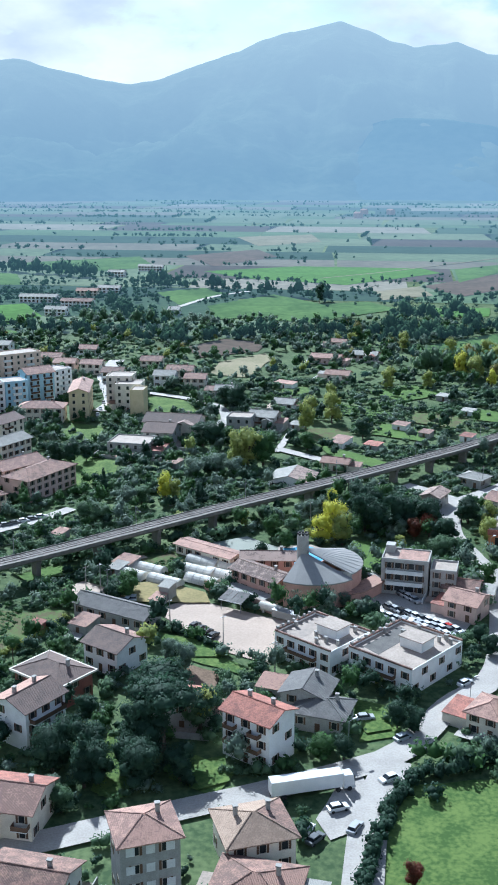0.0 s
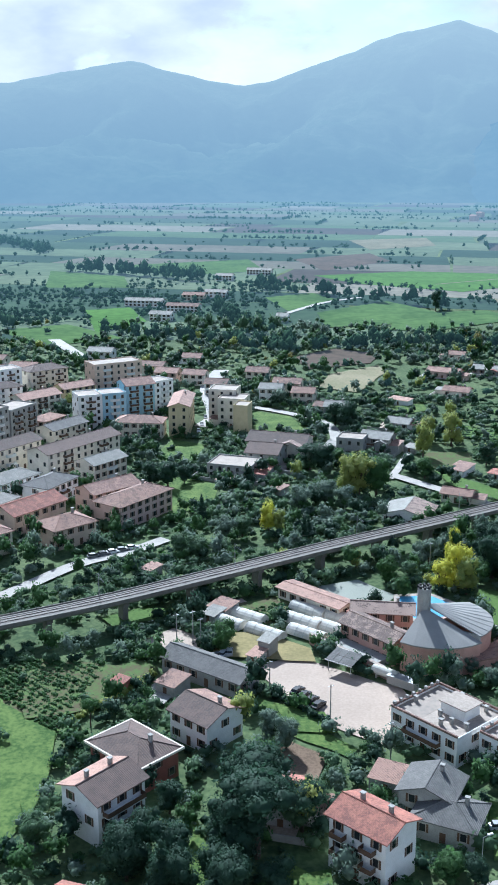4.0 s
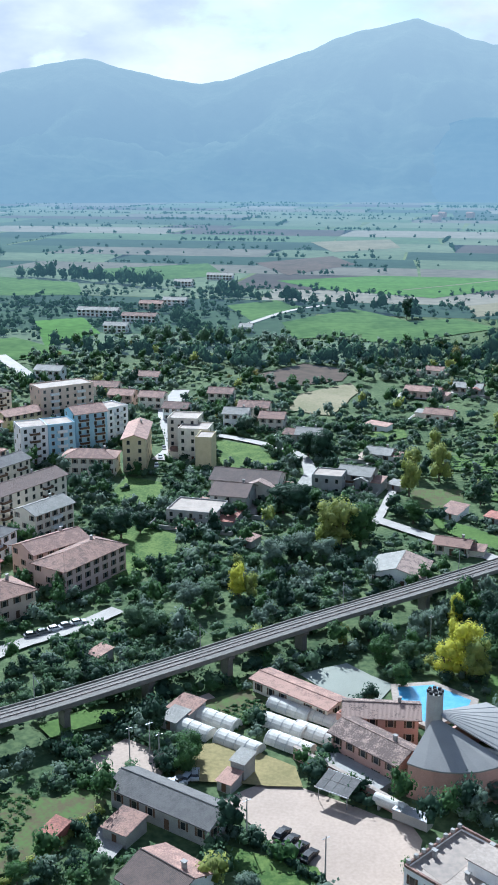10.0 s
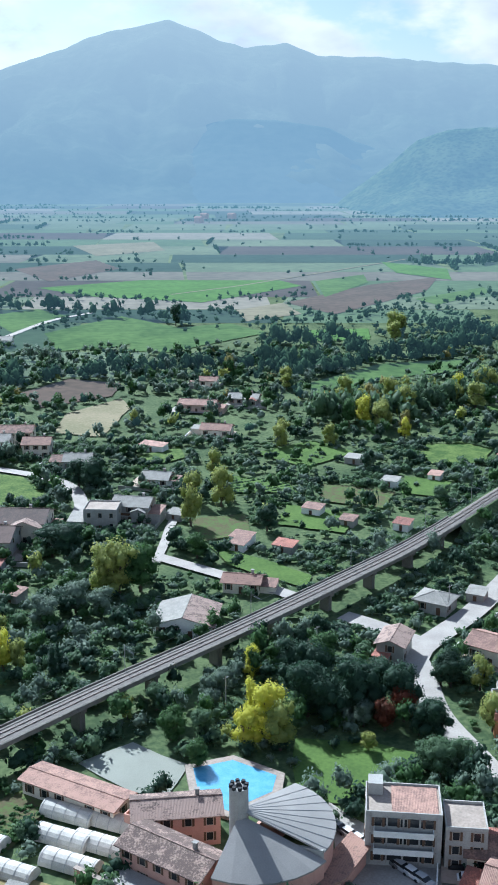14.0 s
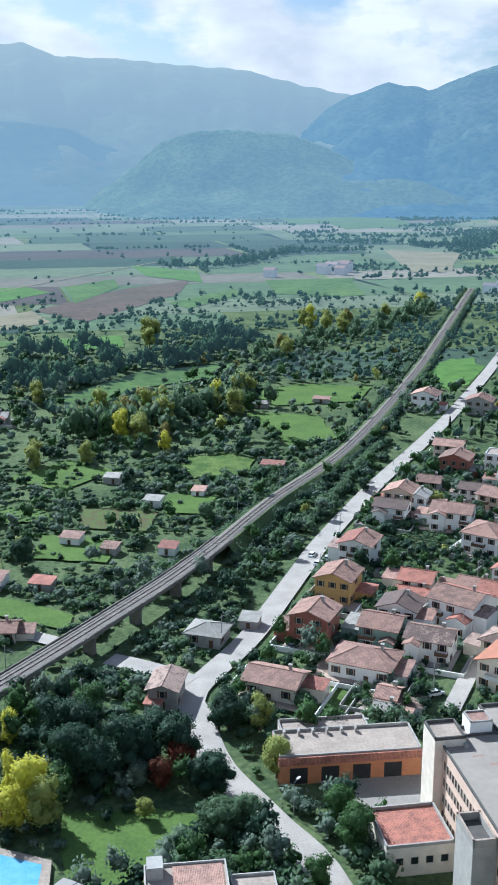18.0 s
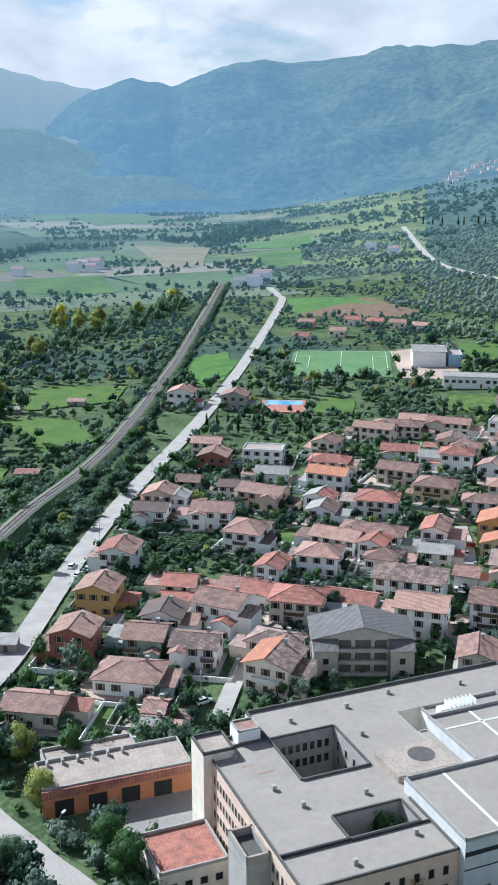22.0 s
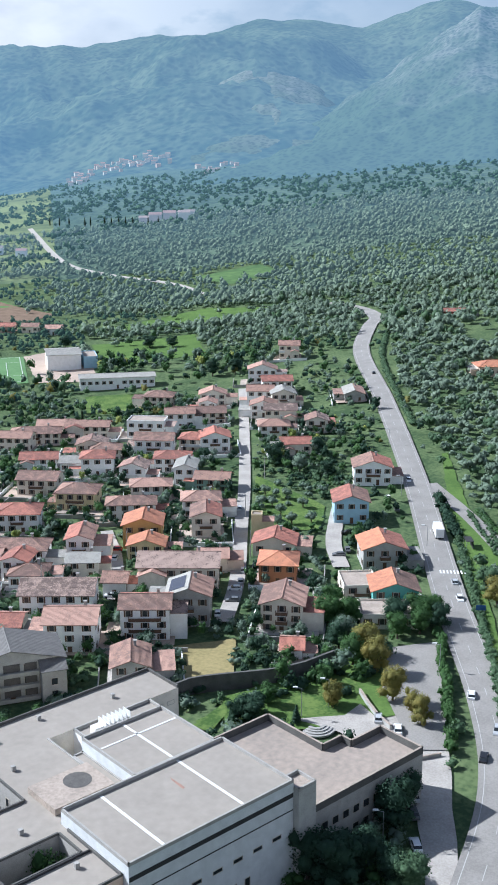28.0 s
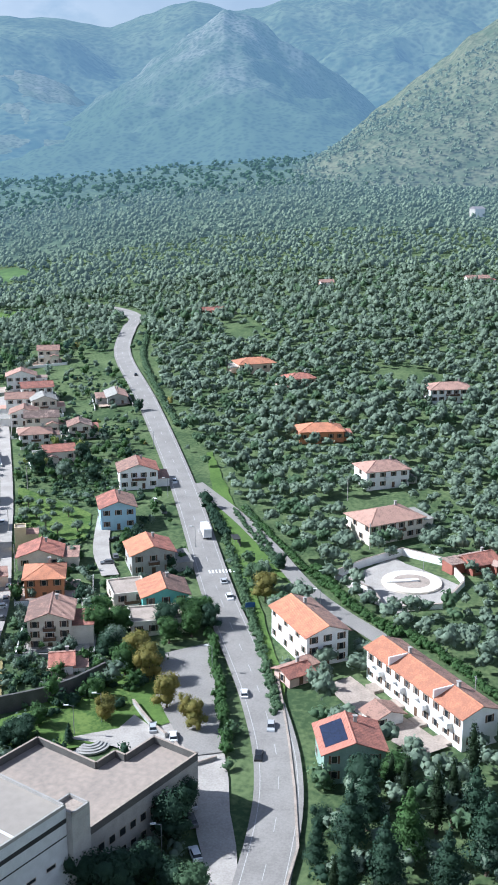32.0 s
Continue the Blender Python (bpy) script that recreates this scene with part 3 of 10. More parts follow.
PALE = far_mat("hazy_pale_limestone", (0.30, 0.285, 0.245), (0.10, 0.125, 0.075), (0.25, 0.40, 0.52), 0.52, 0.007, contrast=0.25, dots=0.09, bare=(330, 620))
ROCKY = far_mat("hazy_limestone_cliffs", (0.28, 0.265, 0.235), (0.08, 0.105, 0.065), (0.22, 0.38, 0.51), 0.54, 0.012, contrast=0.22, dots=0.09, bare=(420, 700))
SPUR = far_mat("hazy_limestone_spur", (0.15, 0.155, 0.095), (0.065, 0.09, 0.05), (0.27, 0.40, 0.48), 0.30, 0.01, contrast=0.2, dots=0.16)
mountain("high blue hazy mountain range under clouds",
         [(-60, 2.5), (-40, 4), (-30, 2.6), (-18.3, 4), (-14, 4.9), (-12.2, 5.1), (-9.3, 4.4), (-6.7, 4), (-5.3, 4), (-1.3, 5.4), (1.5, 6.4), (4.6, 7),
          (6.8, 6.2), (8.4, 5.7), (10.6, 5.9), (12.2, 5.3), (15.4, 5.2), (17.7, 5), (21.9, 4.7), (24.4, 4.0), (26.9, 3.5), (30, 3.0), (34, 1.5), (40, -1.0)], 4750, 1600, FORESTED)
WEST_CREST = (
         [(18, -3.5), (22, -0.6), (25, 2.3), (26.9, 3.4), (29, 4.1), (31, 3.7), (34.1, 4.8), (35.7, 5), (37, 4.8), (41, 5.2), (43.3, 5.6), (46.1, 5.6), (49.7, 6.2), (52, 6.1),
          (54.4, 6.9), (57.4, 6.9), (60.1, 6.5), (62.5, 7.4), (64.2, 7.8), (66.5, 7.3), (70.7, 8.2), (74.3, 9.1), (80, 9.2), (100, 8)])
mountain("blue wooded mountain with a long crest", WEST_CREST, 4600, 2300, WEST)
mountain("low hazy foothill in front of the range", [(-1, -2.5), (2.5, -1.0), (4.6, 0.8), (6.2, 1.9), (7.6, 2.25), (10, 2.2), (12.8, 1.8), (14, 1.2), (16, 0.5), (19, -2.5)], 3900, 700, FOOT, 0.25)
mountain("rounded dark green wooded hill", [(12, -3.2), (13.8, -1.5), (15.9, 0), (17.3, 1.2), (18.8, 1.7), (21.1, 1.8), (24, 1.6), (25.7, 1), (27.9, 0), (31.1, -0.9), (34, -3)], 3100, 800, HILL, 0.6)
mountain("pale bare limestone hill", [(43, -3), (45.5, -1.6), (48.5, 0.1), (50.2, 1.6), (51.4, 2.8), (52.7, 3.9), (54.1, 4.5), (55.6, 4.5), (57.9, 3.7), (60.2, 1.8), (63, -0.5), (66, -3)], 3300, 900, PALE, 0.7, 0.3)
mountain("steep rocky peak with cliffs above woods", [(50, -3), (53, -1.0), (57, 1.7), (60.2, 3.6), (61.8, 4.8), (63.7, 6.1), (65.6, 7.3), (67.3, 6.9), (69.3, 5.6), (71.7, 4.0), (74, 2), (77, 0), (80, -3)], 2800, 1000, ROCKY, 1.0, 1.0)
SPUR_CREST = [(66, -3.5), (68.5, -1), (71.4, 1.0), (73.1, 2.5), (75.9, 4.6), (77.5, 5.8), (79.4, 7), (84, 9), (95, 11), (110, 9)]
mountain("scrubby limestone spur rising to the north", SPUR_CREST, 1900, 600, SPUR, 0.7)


# ---- kinds of buildings ----
def cached(store={}):
    return store


def shared(key, make):
    store = cached()
    if key not in store:
        store[key] = make()
    return store[key]


def window_mesh(w, h, shutters):
    """A framed window: the frame stands proud of the wall, the dark pane lies back in it, open shutters lie against the wall."""
    x, z, fx, fz = w / 2 + 0.09, h / 2 + 0.09, w / 2, h / 2
    v = [(-x, 0.03, -z), (x, 0.03, -z), (x, 0.03, z), (-x, 0.03, z), (-x, -0.06, -z), (x, -0.06, -z), (x, -0.06, z), (-x, -0.06, z),
         (-fx, -0.06, -fz), (fx, -0.06, -fz), (fx, -0.06, fz), (-fx, -0.06, fz), (-fx, -0.01, -fz), (fx, -0.01, -fz), (fx, -0.01, fz), (-fx, -0.01, fz)]
    f = [(0, 1, 5, 4), (1, 2, 6, 5), (2, 3, 7, 6), (3, 0, 4, 7), (4, 5, 9, 8), (5, 6, 10, 9), (6, 7, 11, 10), (7, 4, 8, 11),
         (8, 9, 13, 12), (9, 10, 14, 13), (10, 11, 15, 14), (11, 8, 12, 15), (12, 13, 14, 15)]
    slots = [0] * 12 + [1]
    for sx in (-1, 1) if shutters else ():
        o, a, b = len(v), sx * (x + 0.04), sx * (x + 0.44)
        v += box(min(a, b), max(a, b), -0.075, 0.01, -z, z)
        f += [tuple(i + o for i in q) for q in BOXF]
        slots += [2] * 6
    return mesh_of("window", v, f, [FRAME, GLASS, SHUTTER], slots)


def balcony_mesh(w, solid):
    b = Build()
    b.box(-w / 2, w / 2, -1.45, 0, -0.16, 0)
    t = 0.12 if solid else 0.05
    b.prism([(-w / 2, 0), (-w / 2, -1.45), (w / 2, -1.45), (w / 2, 0), (w / 2 - t, 0), (w / 2 - t, -1.45 + t), (-w / 2 + t, -1.45 + t), (-w / 2 + t, 0)], 0.004, 0.95, 0 if solid else 1)
    return b.mesh("balcony", [WHITETRIM, SHUTTER])


def chimney_mesh():
    b = Build()
    b.box(-0.35, 0.35, -0.3, 0.3, -0.8, 1.0)
    for s in (-1, 1):
        b.box(s * 0.3 - 0.06, s * 0.3 + 0.06, -0.25, 0.25, 1.0, 1.25)
    b.box(-0.48, 0.48, -0.42, 0.42, 1.25, 1.36)
    return b.mesh("chimney", [CONC])


def slab(a, b, c, d, th):
    """A roof slope between four corners, th thick."""
    top = [Vector(p) for p in (a, b, c, d)]
    return [p - Vector((0, 0, th)) for p in top] + top, BOXF


TOWN = "houses of the town"
YARDS = []


def house(x, y, w, d, h, yaw=35, wall="white", roof="red", shape="gable", ridge="w", rise=None, balcony=0, solid=False, floors=None,
          shutters=True, chimneys=1, extra="", name="house", group=TOWN, solar=False, half=None, windows=True):
    """A rendered house w wide, d deep and h high to the eaves, with its windows, roof and chimneys. half: the colour of the other roof slope."""
    z = float(land(x, y))
    floors = floors or max(1, round(h / 3.1))
    if group == TOWN and yaw == -55 and not extra:  # the old quarter grew without a plan
        own = random.Random(int(x * 29 + y * 13))
        yaw += own.uniform(-7, 7)
        if shape == "gable" and ridge == "w" and w < 14 and own.random() < 0.45:
            ridge, w, d = "d", w * 0.92, d * 1.1
        elif shape == "gable" and w > 10 and own.random() < 0.25:
            shape = "hip"
        h *= own.uniform(0.92, 1.18)
        roof = own.choice((roof, roof, "brown", "red", "mottled")) if roof == "pink" else roof
    kind = {"gable": "gabled", "hip": "hipped", "flat": "flat"}[shape]
    tile = {"red": "red", "orange": "orange", "pink": "faded pink", "brown": "weathered brown", "dark": "dark brown", "slate": "dark grey", "tan": "tan-brown", "grey": "grey", "mottled": "mottled old"}[roof]
    cover = "flat paved roof" if shape == "flat" else f"{kind} {tile} roof"
    label = extra or f"{wall} {'rendered' if wall not in ('brick', 'concrete') else 'walled'} {floors}-storey house with a {cover}"
    home = root(name, x, y, z, yaw, label, name.replace("_", " "), group)
    CLEAR.append((x, y, max(w, d) * 0.5 + 0.5))
    rise = rise if rise is not None else (min(w, d) if shape == "hip" else (d if ridge == "w" else w)) * 0.5 * 0.36
    o, th = 0.7, 0.2
    look_back = [(Vector((ex, ey)) - Vector((x, y))).normalized() for ex, ey in ((0, 0), (-9, 90), (12, 150))]
    hid = {sd for sd in range(4) if all(v.x * math.sin(radians(yaw + sd * 90)) - v.y * math.cos(radians(yaw + sd * 90)) < -0.12 for v in look_back)}
    dice = random.Random(int(abs(x) * 17 + abs(y) * 5))
    lived = group == TOWN and windows and not extra
    if lived and not balcony and floors > 1 and dice.random() < 0.55:
        balcony, solid = dice.choice((3, 4, 6)), dice.random() < 0.4
    wing = None
    if lived and shape == "gable" and ridge == "w" and w > 9.5 and 0 not in hid and dice.random() < 0.6:
        ww, wd = w * dice.uniform(0.3, 0.42), dice.uniform(2.0, 3.4)
        wing = (dice.choice((-1, 1)) * (w / 2 - ww / 2 - 0.4), ww, wd, h * dice.choice((0.62, 0.8, 0.92)))
    wb = Build()
    hw, hd = w / 2, d / 2
    if shape == "flat":
        wb.box(-hw, hw, -hd, hd, -0.6, h)
        part("wall", wb.mesh("wall", [WALL[wall]]), home)
        pb = Build()
        for bx in ((-hw, hw, -hd, -hd + 0.22), (-hw, hw, hd - 0.22, hd), (-hw, -hw + 0.22, -hd + 0.22, hd - 0.22), (hw - 0.22, hw, -hd + 0.22, hd - 0.22)):
            pb.box(*bx, h + 0.003, h + 0.55)
        part("parapet", pb.mesh("parapet", [WALL[wall]]), home)
        rb = Build().box(-hw + 0.22, hw - 0.22, -hd + 0.22, hd - 0.22, h + 0.003, h + 0.1)
        part("roof", rb.mesh("roof", [TERRACE]), home)
    else:
        if ridge == "w":
            ring = [(-hw, -hd, -0.6), (hw, -hd, -0.6), (hw, hd, -0.6), (-hw, hd, -0.6), (-hw, -hd, h), (hw, -hd, h), (hw, hd, h), (-hw, hd, h), (-hw, 0, h + rise), (hw, 0, h + rise)]
            faces = [(0, 3, 2, 1), (0, 1, 5, 4), (2, 3, 7, 6), (1, 2, 6, 9, 5), (3, 0, 4, 8, 7), (4, 5, 9, 8), (6, 7, 8, 9)]
        else:
            ring = [(-hw, -hd, -0.6), (hw, -hd, -0.6), (hw, hd, -0.6), (-hw, hd, -0.6), (-hw, -hd, h), (hw, -hd, h), (hw, hd, h), (-hw, hd, h), (0, -hd, h + rise), (0, hd, h + rise)]
            faces = [(0, 3, 2, 1), (0, 1, 5, 8, 4), (2, 3, 7, 9, 6), (1, 2, 6, 5), (3, 0, 4, 7), (5, 6, 9, 8), (7, 4, 8, 9)]
        if shape == "hip":
            ring, faces = box(-hw, hw, -hd, hd, -0.6, h), BOXF
        part("wall", mesh_of("wall", ring, faces, [WALL[wall]]), home)
        if not half and group == TOWN and shape == "gable":
            half = random.Random(int(x * 3 + y * 11)).choice((roof, roof, "brown", "pink", "mottled", "red"))
        first, second = ROOF[roof], ROOF[half or roof]
        up = h + th + 0.02
        if shape == "gable":
            drop = rise / (hd if ridge == "w" else hw) * o
            if ridge == "w":
                s1 = ((-hw - o, -hd - o, up - drop), (hw + o, -hd - o, up - drop), (hw + o, 0, up + rise), (-hw - o, 0, up + rise))
                s2 = ((-hw - o, 0, up + rise), (hw + o, 0, up + rise), (hw + o, hd + o, up - drop), (-hw - o, hd + o, up - drop))
                cap = ((-hw - o, 0, up + rise), (hw + o, 0, up + rise))
            else:
                s1 = ((-hw - o, -hd - o, up - drop), (0, -hd - o, up + rise), (0, hd + o, up + rise), (-hw - o, hd + o, up - drop))
                s2 = ((0, -hd - o, up + rise), (hw + o, -hd - o, up - drop), (hw + o, hd + o, up - drop), (0, hd + o, up + rise))
                cap = ((0, -hd - o, up + rise), (0, hd + o, up + rise))
            for s, m in ((s1, first), (s2, second)):
                v, f = slab(*s, th)
                part("roof_slope", mesh_of("roof_slope", v, f, [m]), home)
            part("ridge_tiles", Build().tube(*cap, 0.14, n=5).mesh("ridge_tiles", [first]), home)
        else:
            run = min(hw, hd)
            cx, cy = max(0.05, hw - run), max(0.05, hd - run)
            drop = rise / run * o
            lo, hi = up - drop, up + rise
            a = [(-hw - o, -hd - o, lo), (hw + o, -hd - o, lo), (hw + o, hd + o, lo), (-hw - o, hd + o, lo)]
            t = [(-cx, -cy, hi), (cx, -cy, hi), (cx, cy, hi), (-cx, cy, hi)]
            hips = Build()
            for i in range(4):
                j = (i + 1) % 4
                hips.tube(a[i], t[i], 0.12, n=5)
                v, f = slab(a[i], a[j], t[j], t[i], th)
                part("roof_slope", mesh_of("roof_slope", v, f, [first if i != 1 else second]), home)
            part("ridge_tiles", hips.mesh("ridge_tiles", [first]), home)
        if wing:  # a gabled wing stands out of the front
            wx, ww, wd, wh = wing
            y0, y1, g = -hd - wd, -hd + 0.5, ww * 0.2
            ring = [(wx - ww / 2, y0, -0.6), (wx + ww / 2, y0, -0.6), (wx + ww / 2, y1, -0.6), (wx - ww / 2, y1, -0.6), (wx - ww / 2, y0, wh), (wx + ww / 2, y0, wh), (wx + ww / 2, y1, wh), (wx - ww / 2, y1, wh), (wx, y0, wh + g), (wx, y1, wh + g)]
            part("wing", mesh_of("wing", ring, [(0, 3, 2, 1), (0, 1, 5, 8, 4), (2, 3, 7, 9, 6), (1, 2, 6, 5), (3, 0, 4, 7), (5, 6, 9, 8), (7, 4, 8, 9)], [WALL[wall]]), home)
            cover = Build()
            e, up2 = 0.5, wh + 0.2
            for sx in (-1, 1):
                eave = (wx + sx * (ww / 2 + e), up2 - g * e / (ww / 2))
                q = [(eave[0], y0 - e, eave[1]), (wx, y0 - e, up2 + g), (wx, y1, up2 + g), (eave[0], y1, eave[1])]
                cover.add(*slab(*(q if sx < 0 else q[::-1]), 0.18))
            part("wing_roof", cover.mesh("wing_roof", [second]), home)
        for k in range(chimneys):
            if ridge == "w":
                px, py = (0.25 - 0.5 * k) * w, d * 0.12
                pz = up + rise * (1 - abs(py) / hd)
            else:
                px, py = w * 0.12, (0.25 - 0.5 * k) * d
                pz = up + rise * (1 - abs(px) / hw)
            part("chimney", shared("chimney", chimney_mesh), home, pose(px, py, pz))
        if solar:
            v, f = slab(*[tuple(Vector(p).lerp(sum((Vector(q) for q in s1), Vector()) / 4, 0.35) + Vector((0, 0, 0.1))) for p in s1], 0.06)
            part("solar_panel", mesh_of("solar_panel", v, f, [SOLAR]), home, label="dark blue solar panels")
    if group == TOWN and w < 26 and not extra:  # paved yard, garden wall and a lean-to
        YARDS.append((x, y, w, d, yaw))
        r = random.Random(int(x * 10 + y * 7))
        if r.random() < 0.8:
            aw, ad, ah = r.uniform(3.2, 6), r.uniform(4, d * 0.85), r.choice((2.6, 3.0, h * 0.6, h * 0.75))
            ax = (hw + aw / 2 + 0.01) * r.choice((-1, 1))
            ay = r.uniform(-hd + ad / 2, hd - ad / 2)
            part("annex", Build().box(ax - aw / 2, ax + aw / 2, ay - ad / 2, ay + ad / 2, -0.4, ah).mesh("annex", [WALL[wall]]), home)
            v, f = slab((ax - aw / 2 - 0.2, ay - ad / 2 - 0.3, ah + 0.12), (ax + aw / 2 + 0.2, ay - ad / 2 - 0.3, ah + 0.12), (ax + aw / 2 + 0.2, ay + ad / 2 + 0.2, ah + 0.7), (ax - aw / 2 - 0.2, ay + ad / 2 + 0.2, ah + 0.7), 0.12)
            part("annex_roof", mesh_of("annex_roof", v, f, [ROOF[r.choice(("pink", "red", "brown", "grey", "mottled"))]]), home)
    if not windows:
        return home
    fh = h / floors
    wm = shared(("window", shutters), lambda: window_mesh(1.1, 1.5, shutters))
    for side in (0, 1, 3):  # the rear walls stand blank
        if side in hid:
            continue
        run, off = (w, hd) if side % 2 == 0 else (d, hw)
        n = max(1, int(run / 3.3))
        for fl_ in range(floors):
            zc = fl_ * fh + fh * 0.56
            for i in range(n):
                if side % 2 and n > 1 and (i + fl_) % 2:
                    continue
                u = (i + 0.5) / n * run - run / 2
                if wing and side == 0 and abs(u - wing[0]) < wing[1] / 2 + 0.7:
                    if zc < wing[3] - 0.9 and abs(u - wing[0]) < wing[1] / 2 - 0.9:
                        part("window", wm, home, pose(u, -off - wing[2], zc))
                    continue
                m = pose(0, 0, 0, 0, 0, side * 90) @ pose(u, -off, zc)
                if side == 0 and fl_ == 0 and i == n // 2:
                    part("door", shared("door", lambda: Build().box(-0.55, 0.55, -0.05, 0.03, -1.05, 1.05).mesh("door", [SHUTTER])), home, pose(0, 0, 0, 0, 0, 0) @ pose(u, -off, 1.07))
                    continue
                part("window", wm, home, m)
    for fl_ in range(1, floors):
        if balcony:
            bw = min(w * 0.8, balcony)
            spots = [0 if not wing else -math.copysign(w / 2 - bw / 2 - 0.3, wing[0])]
            if name == "apartment_block" and w > 12.5:
                spots = [-w / 4, w / 4]
            for bx in spots:
                part("balcony", shared(("balcony", round(bw, 0), solid), lambda: balcony_mesh(round(bw, 0), solid)), home, pose(bx, -hd, fl_ * fh + 0.05))
    return home


def hut(x, y, w, d, h, yaw, roof="grey", wall="concrete", lean=0.6, label="", name="shed"):
    """A low shed under a single sloping sheet."""
    z = float(land(x, y))
    home = root(name, x, y, z, yaw, label or f"small {wall} shed with a {roof if roof != 'white' else 'pale'} sheet roof", name)
    CLEAR.append((x, y, max(w, d) * 0.5))
    hw, hd = w / 2, d / 2
    v = [(-hw, -hd, -0.4), (hw, -hd, -0.4), (hw, hd, -0.4), (-hw, hd, -0.4), (-hw, -hd, h), (hw, -hd, h), (hw, hd, h + lean), (-hw, hd, h + lean)]
    part("wall", mesh_of("wall", v, BOXF, [WALL[wall]]), home)
    v, f = slab((-hw - 0.3, -hd - 0.3, h + 0.1), (hw + 0.3, -hd - 0.3, h + 0.1), (hw + 0.3, hd + 0.3, h + lean + 0.16), (-hw - 0.3, hd + 0.3, h + lean + 0.16), 0.09)
    part("roof", mesh_of("roof", v, f, [ROOF[roof] if roof in ROOF else (ROOF["pink"] if roof == "white" else METAL)]), home)
    part("door", Build().box(-0.5, 0.5, -hd - 0.04, -hd + 0.02, 0, min(2.0, h - 0.2)).mesh("door", [SHUTTER]), home)
    return home


# ---- vehicles ----
PAINT = {c: mat("paint_" + c, rgb, tuple(v * 0.9 for v in rgb), rough=0.25, bump=0.0) for c, rgb in
         {"white": (0.75, 0.75, 0.74), "silver": (0.45, 0.46, 0.47), "black": (0.02, 0.02, 0.022), "red": (0.40, 0.03, 0.025), "blue": (0.04, 0.10, 0.25), "grey": (0.14, 0.145, 0.15)}.items()}


def car_body():
    prof = [(-2.05, 0.32), (2.05, 0.32), (2.08, 0.62), (1.95, 0.86), (1.05, 0.97), (-1.75, 1.0), (-2.05, 0.9)]
    n = len(prof)
    v = [(x, s * (0.84 if z < 0.9 else 0.78), z) for s in (-1, 1) for x, z in prof]
    f = [tuple(range(n)), tuple(range(2 * n - 1, n - 1, -1))] + [(i, n + i, n + (i + 1) % n, (i + 1) % n) for i in range(n)]
    return v, f


def car_cabin(z1, inset):
    low = [(-1.75, -0.76), (1.05, -0.76), (1.05, 0.76), (-1.75, 0.76)]
    top = [(-1.35, -0.62), (0.35, -0.62), (0.35, 0.62), (-1.35, 0.62)]
    return low, top


def car(x, y, yaw, colour="white"):
    c = root("car", x, y, float(land(x, y)) + 0.1, yaw, f"{colour} hatchback car standing on the tarmac", "car", "cars")
    part("body", shared(("car", colour), lambda: mesh_of("car_body", *car_body(), [PAINT[colour]])), c)
    low, top = car_cabin(0, 0)
    part("cabin_glass", shared("car_glass", lambda: Build().prism(low, 0.97, 1.42, 0, top).mesh("car_windows", [GLASS])), c)
    part("roof", shared(("car_roof", colour), lambda: Build().prism([(a * 1.02, b * 1.02) for a, b in top], 1.42, 1.48).mesh("car_roof", [PAINT[colour]])), c)
    for wx in (-1.3, 1.3):
        for s in (-1, 1):
            part("wheel", shared("wheel", lambda: Build().tube((0, -0.1, 0), (0, 0.1, 0), 0.32, n=10).mesh("wheel", [RUBBER])), c, pose(wx, s * 0.76, 0.32))
    return c


def lorry(x, y, yaw, long, label):
    c = root("lorry", x, y, float(land(x, y)) + 0.1, yaw, label, "lorry")
    part("trailer", Build().box(-long / 2, long / 2 - 2.6, -1.25, 1.25, 1.1, 3.9).mesh("trailer", [PAINT["white"]]), c)
    part("chassis", Build().box(-long / 2, long / 2 - 0.6, -0.5, 0.5, 0.7, 1.1).mesh("chassis", [RUBBER]), c)
    cab = Build().prism([(long / 2 - 2.3, -1.2), (long / 2, -1.2), (long / 2, 1.2), (long / 2 - 2.3, 1.2)], 0.6, 3.3, 0,
                        [(long / 2 - 2.2, -1.1), (long / 2 - 0.5, -1.1), (long / 2 - 0.5, 1.1), (long / 2 - 2.2, 1.1)])
    part("cab", cab.mesh("cab", [PAINT["white"]]), c)
    part("windscreen", Build().box(long / 2 - 0.28, long / 2 - 0.1, -1.0, 1.0, 2.0, 2.9).mesh("windscreen", [GLASS]), c)
    for wx in (-long / 2 + 1.2, -long / 2 + 2.5, long / 2 - 3.4, long / 2 - 1.2):
        for s in (-1, 1):
            part("wheel", shared("lorry_wheel", lambda: Build().tube((0, -0.16, 0), (0, 0.16, 0), 0.5, n=12).mesh("wheel", [RUBBER])), c, pose(wx, s * 1.05, 0.5))
    return c


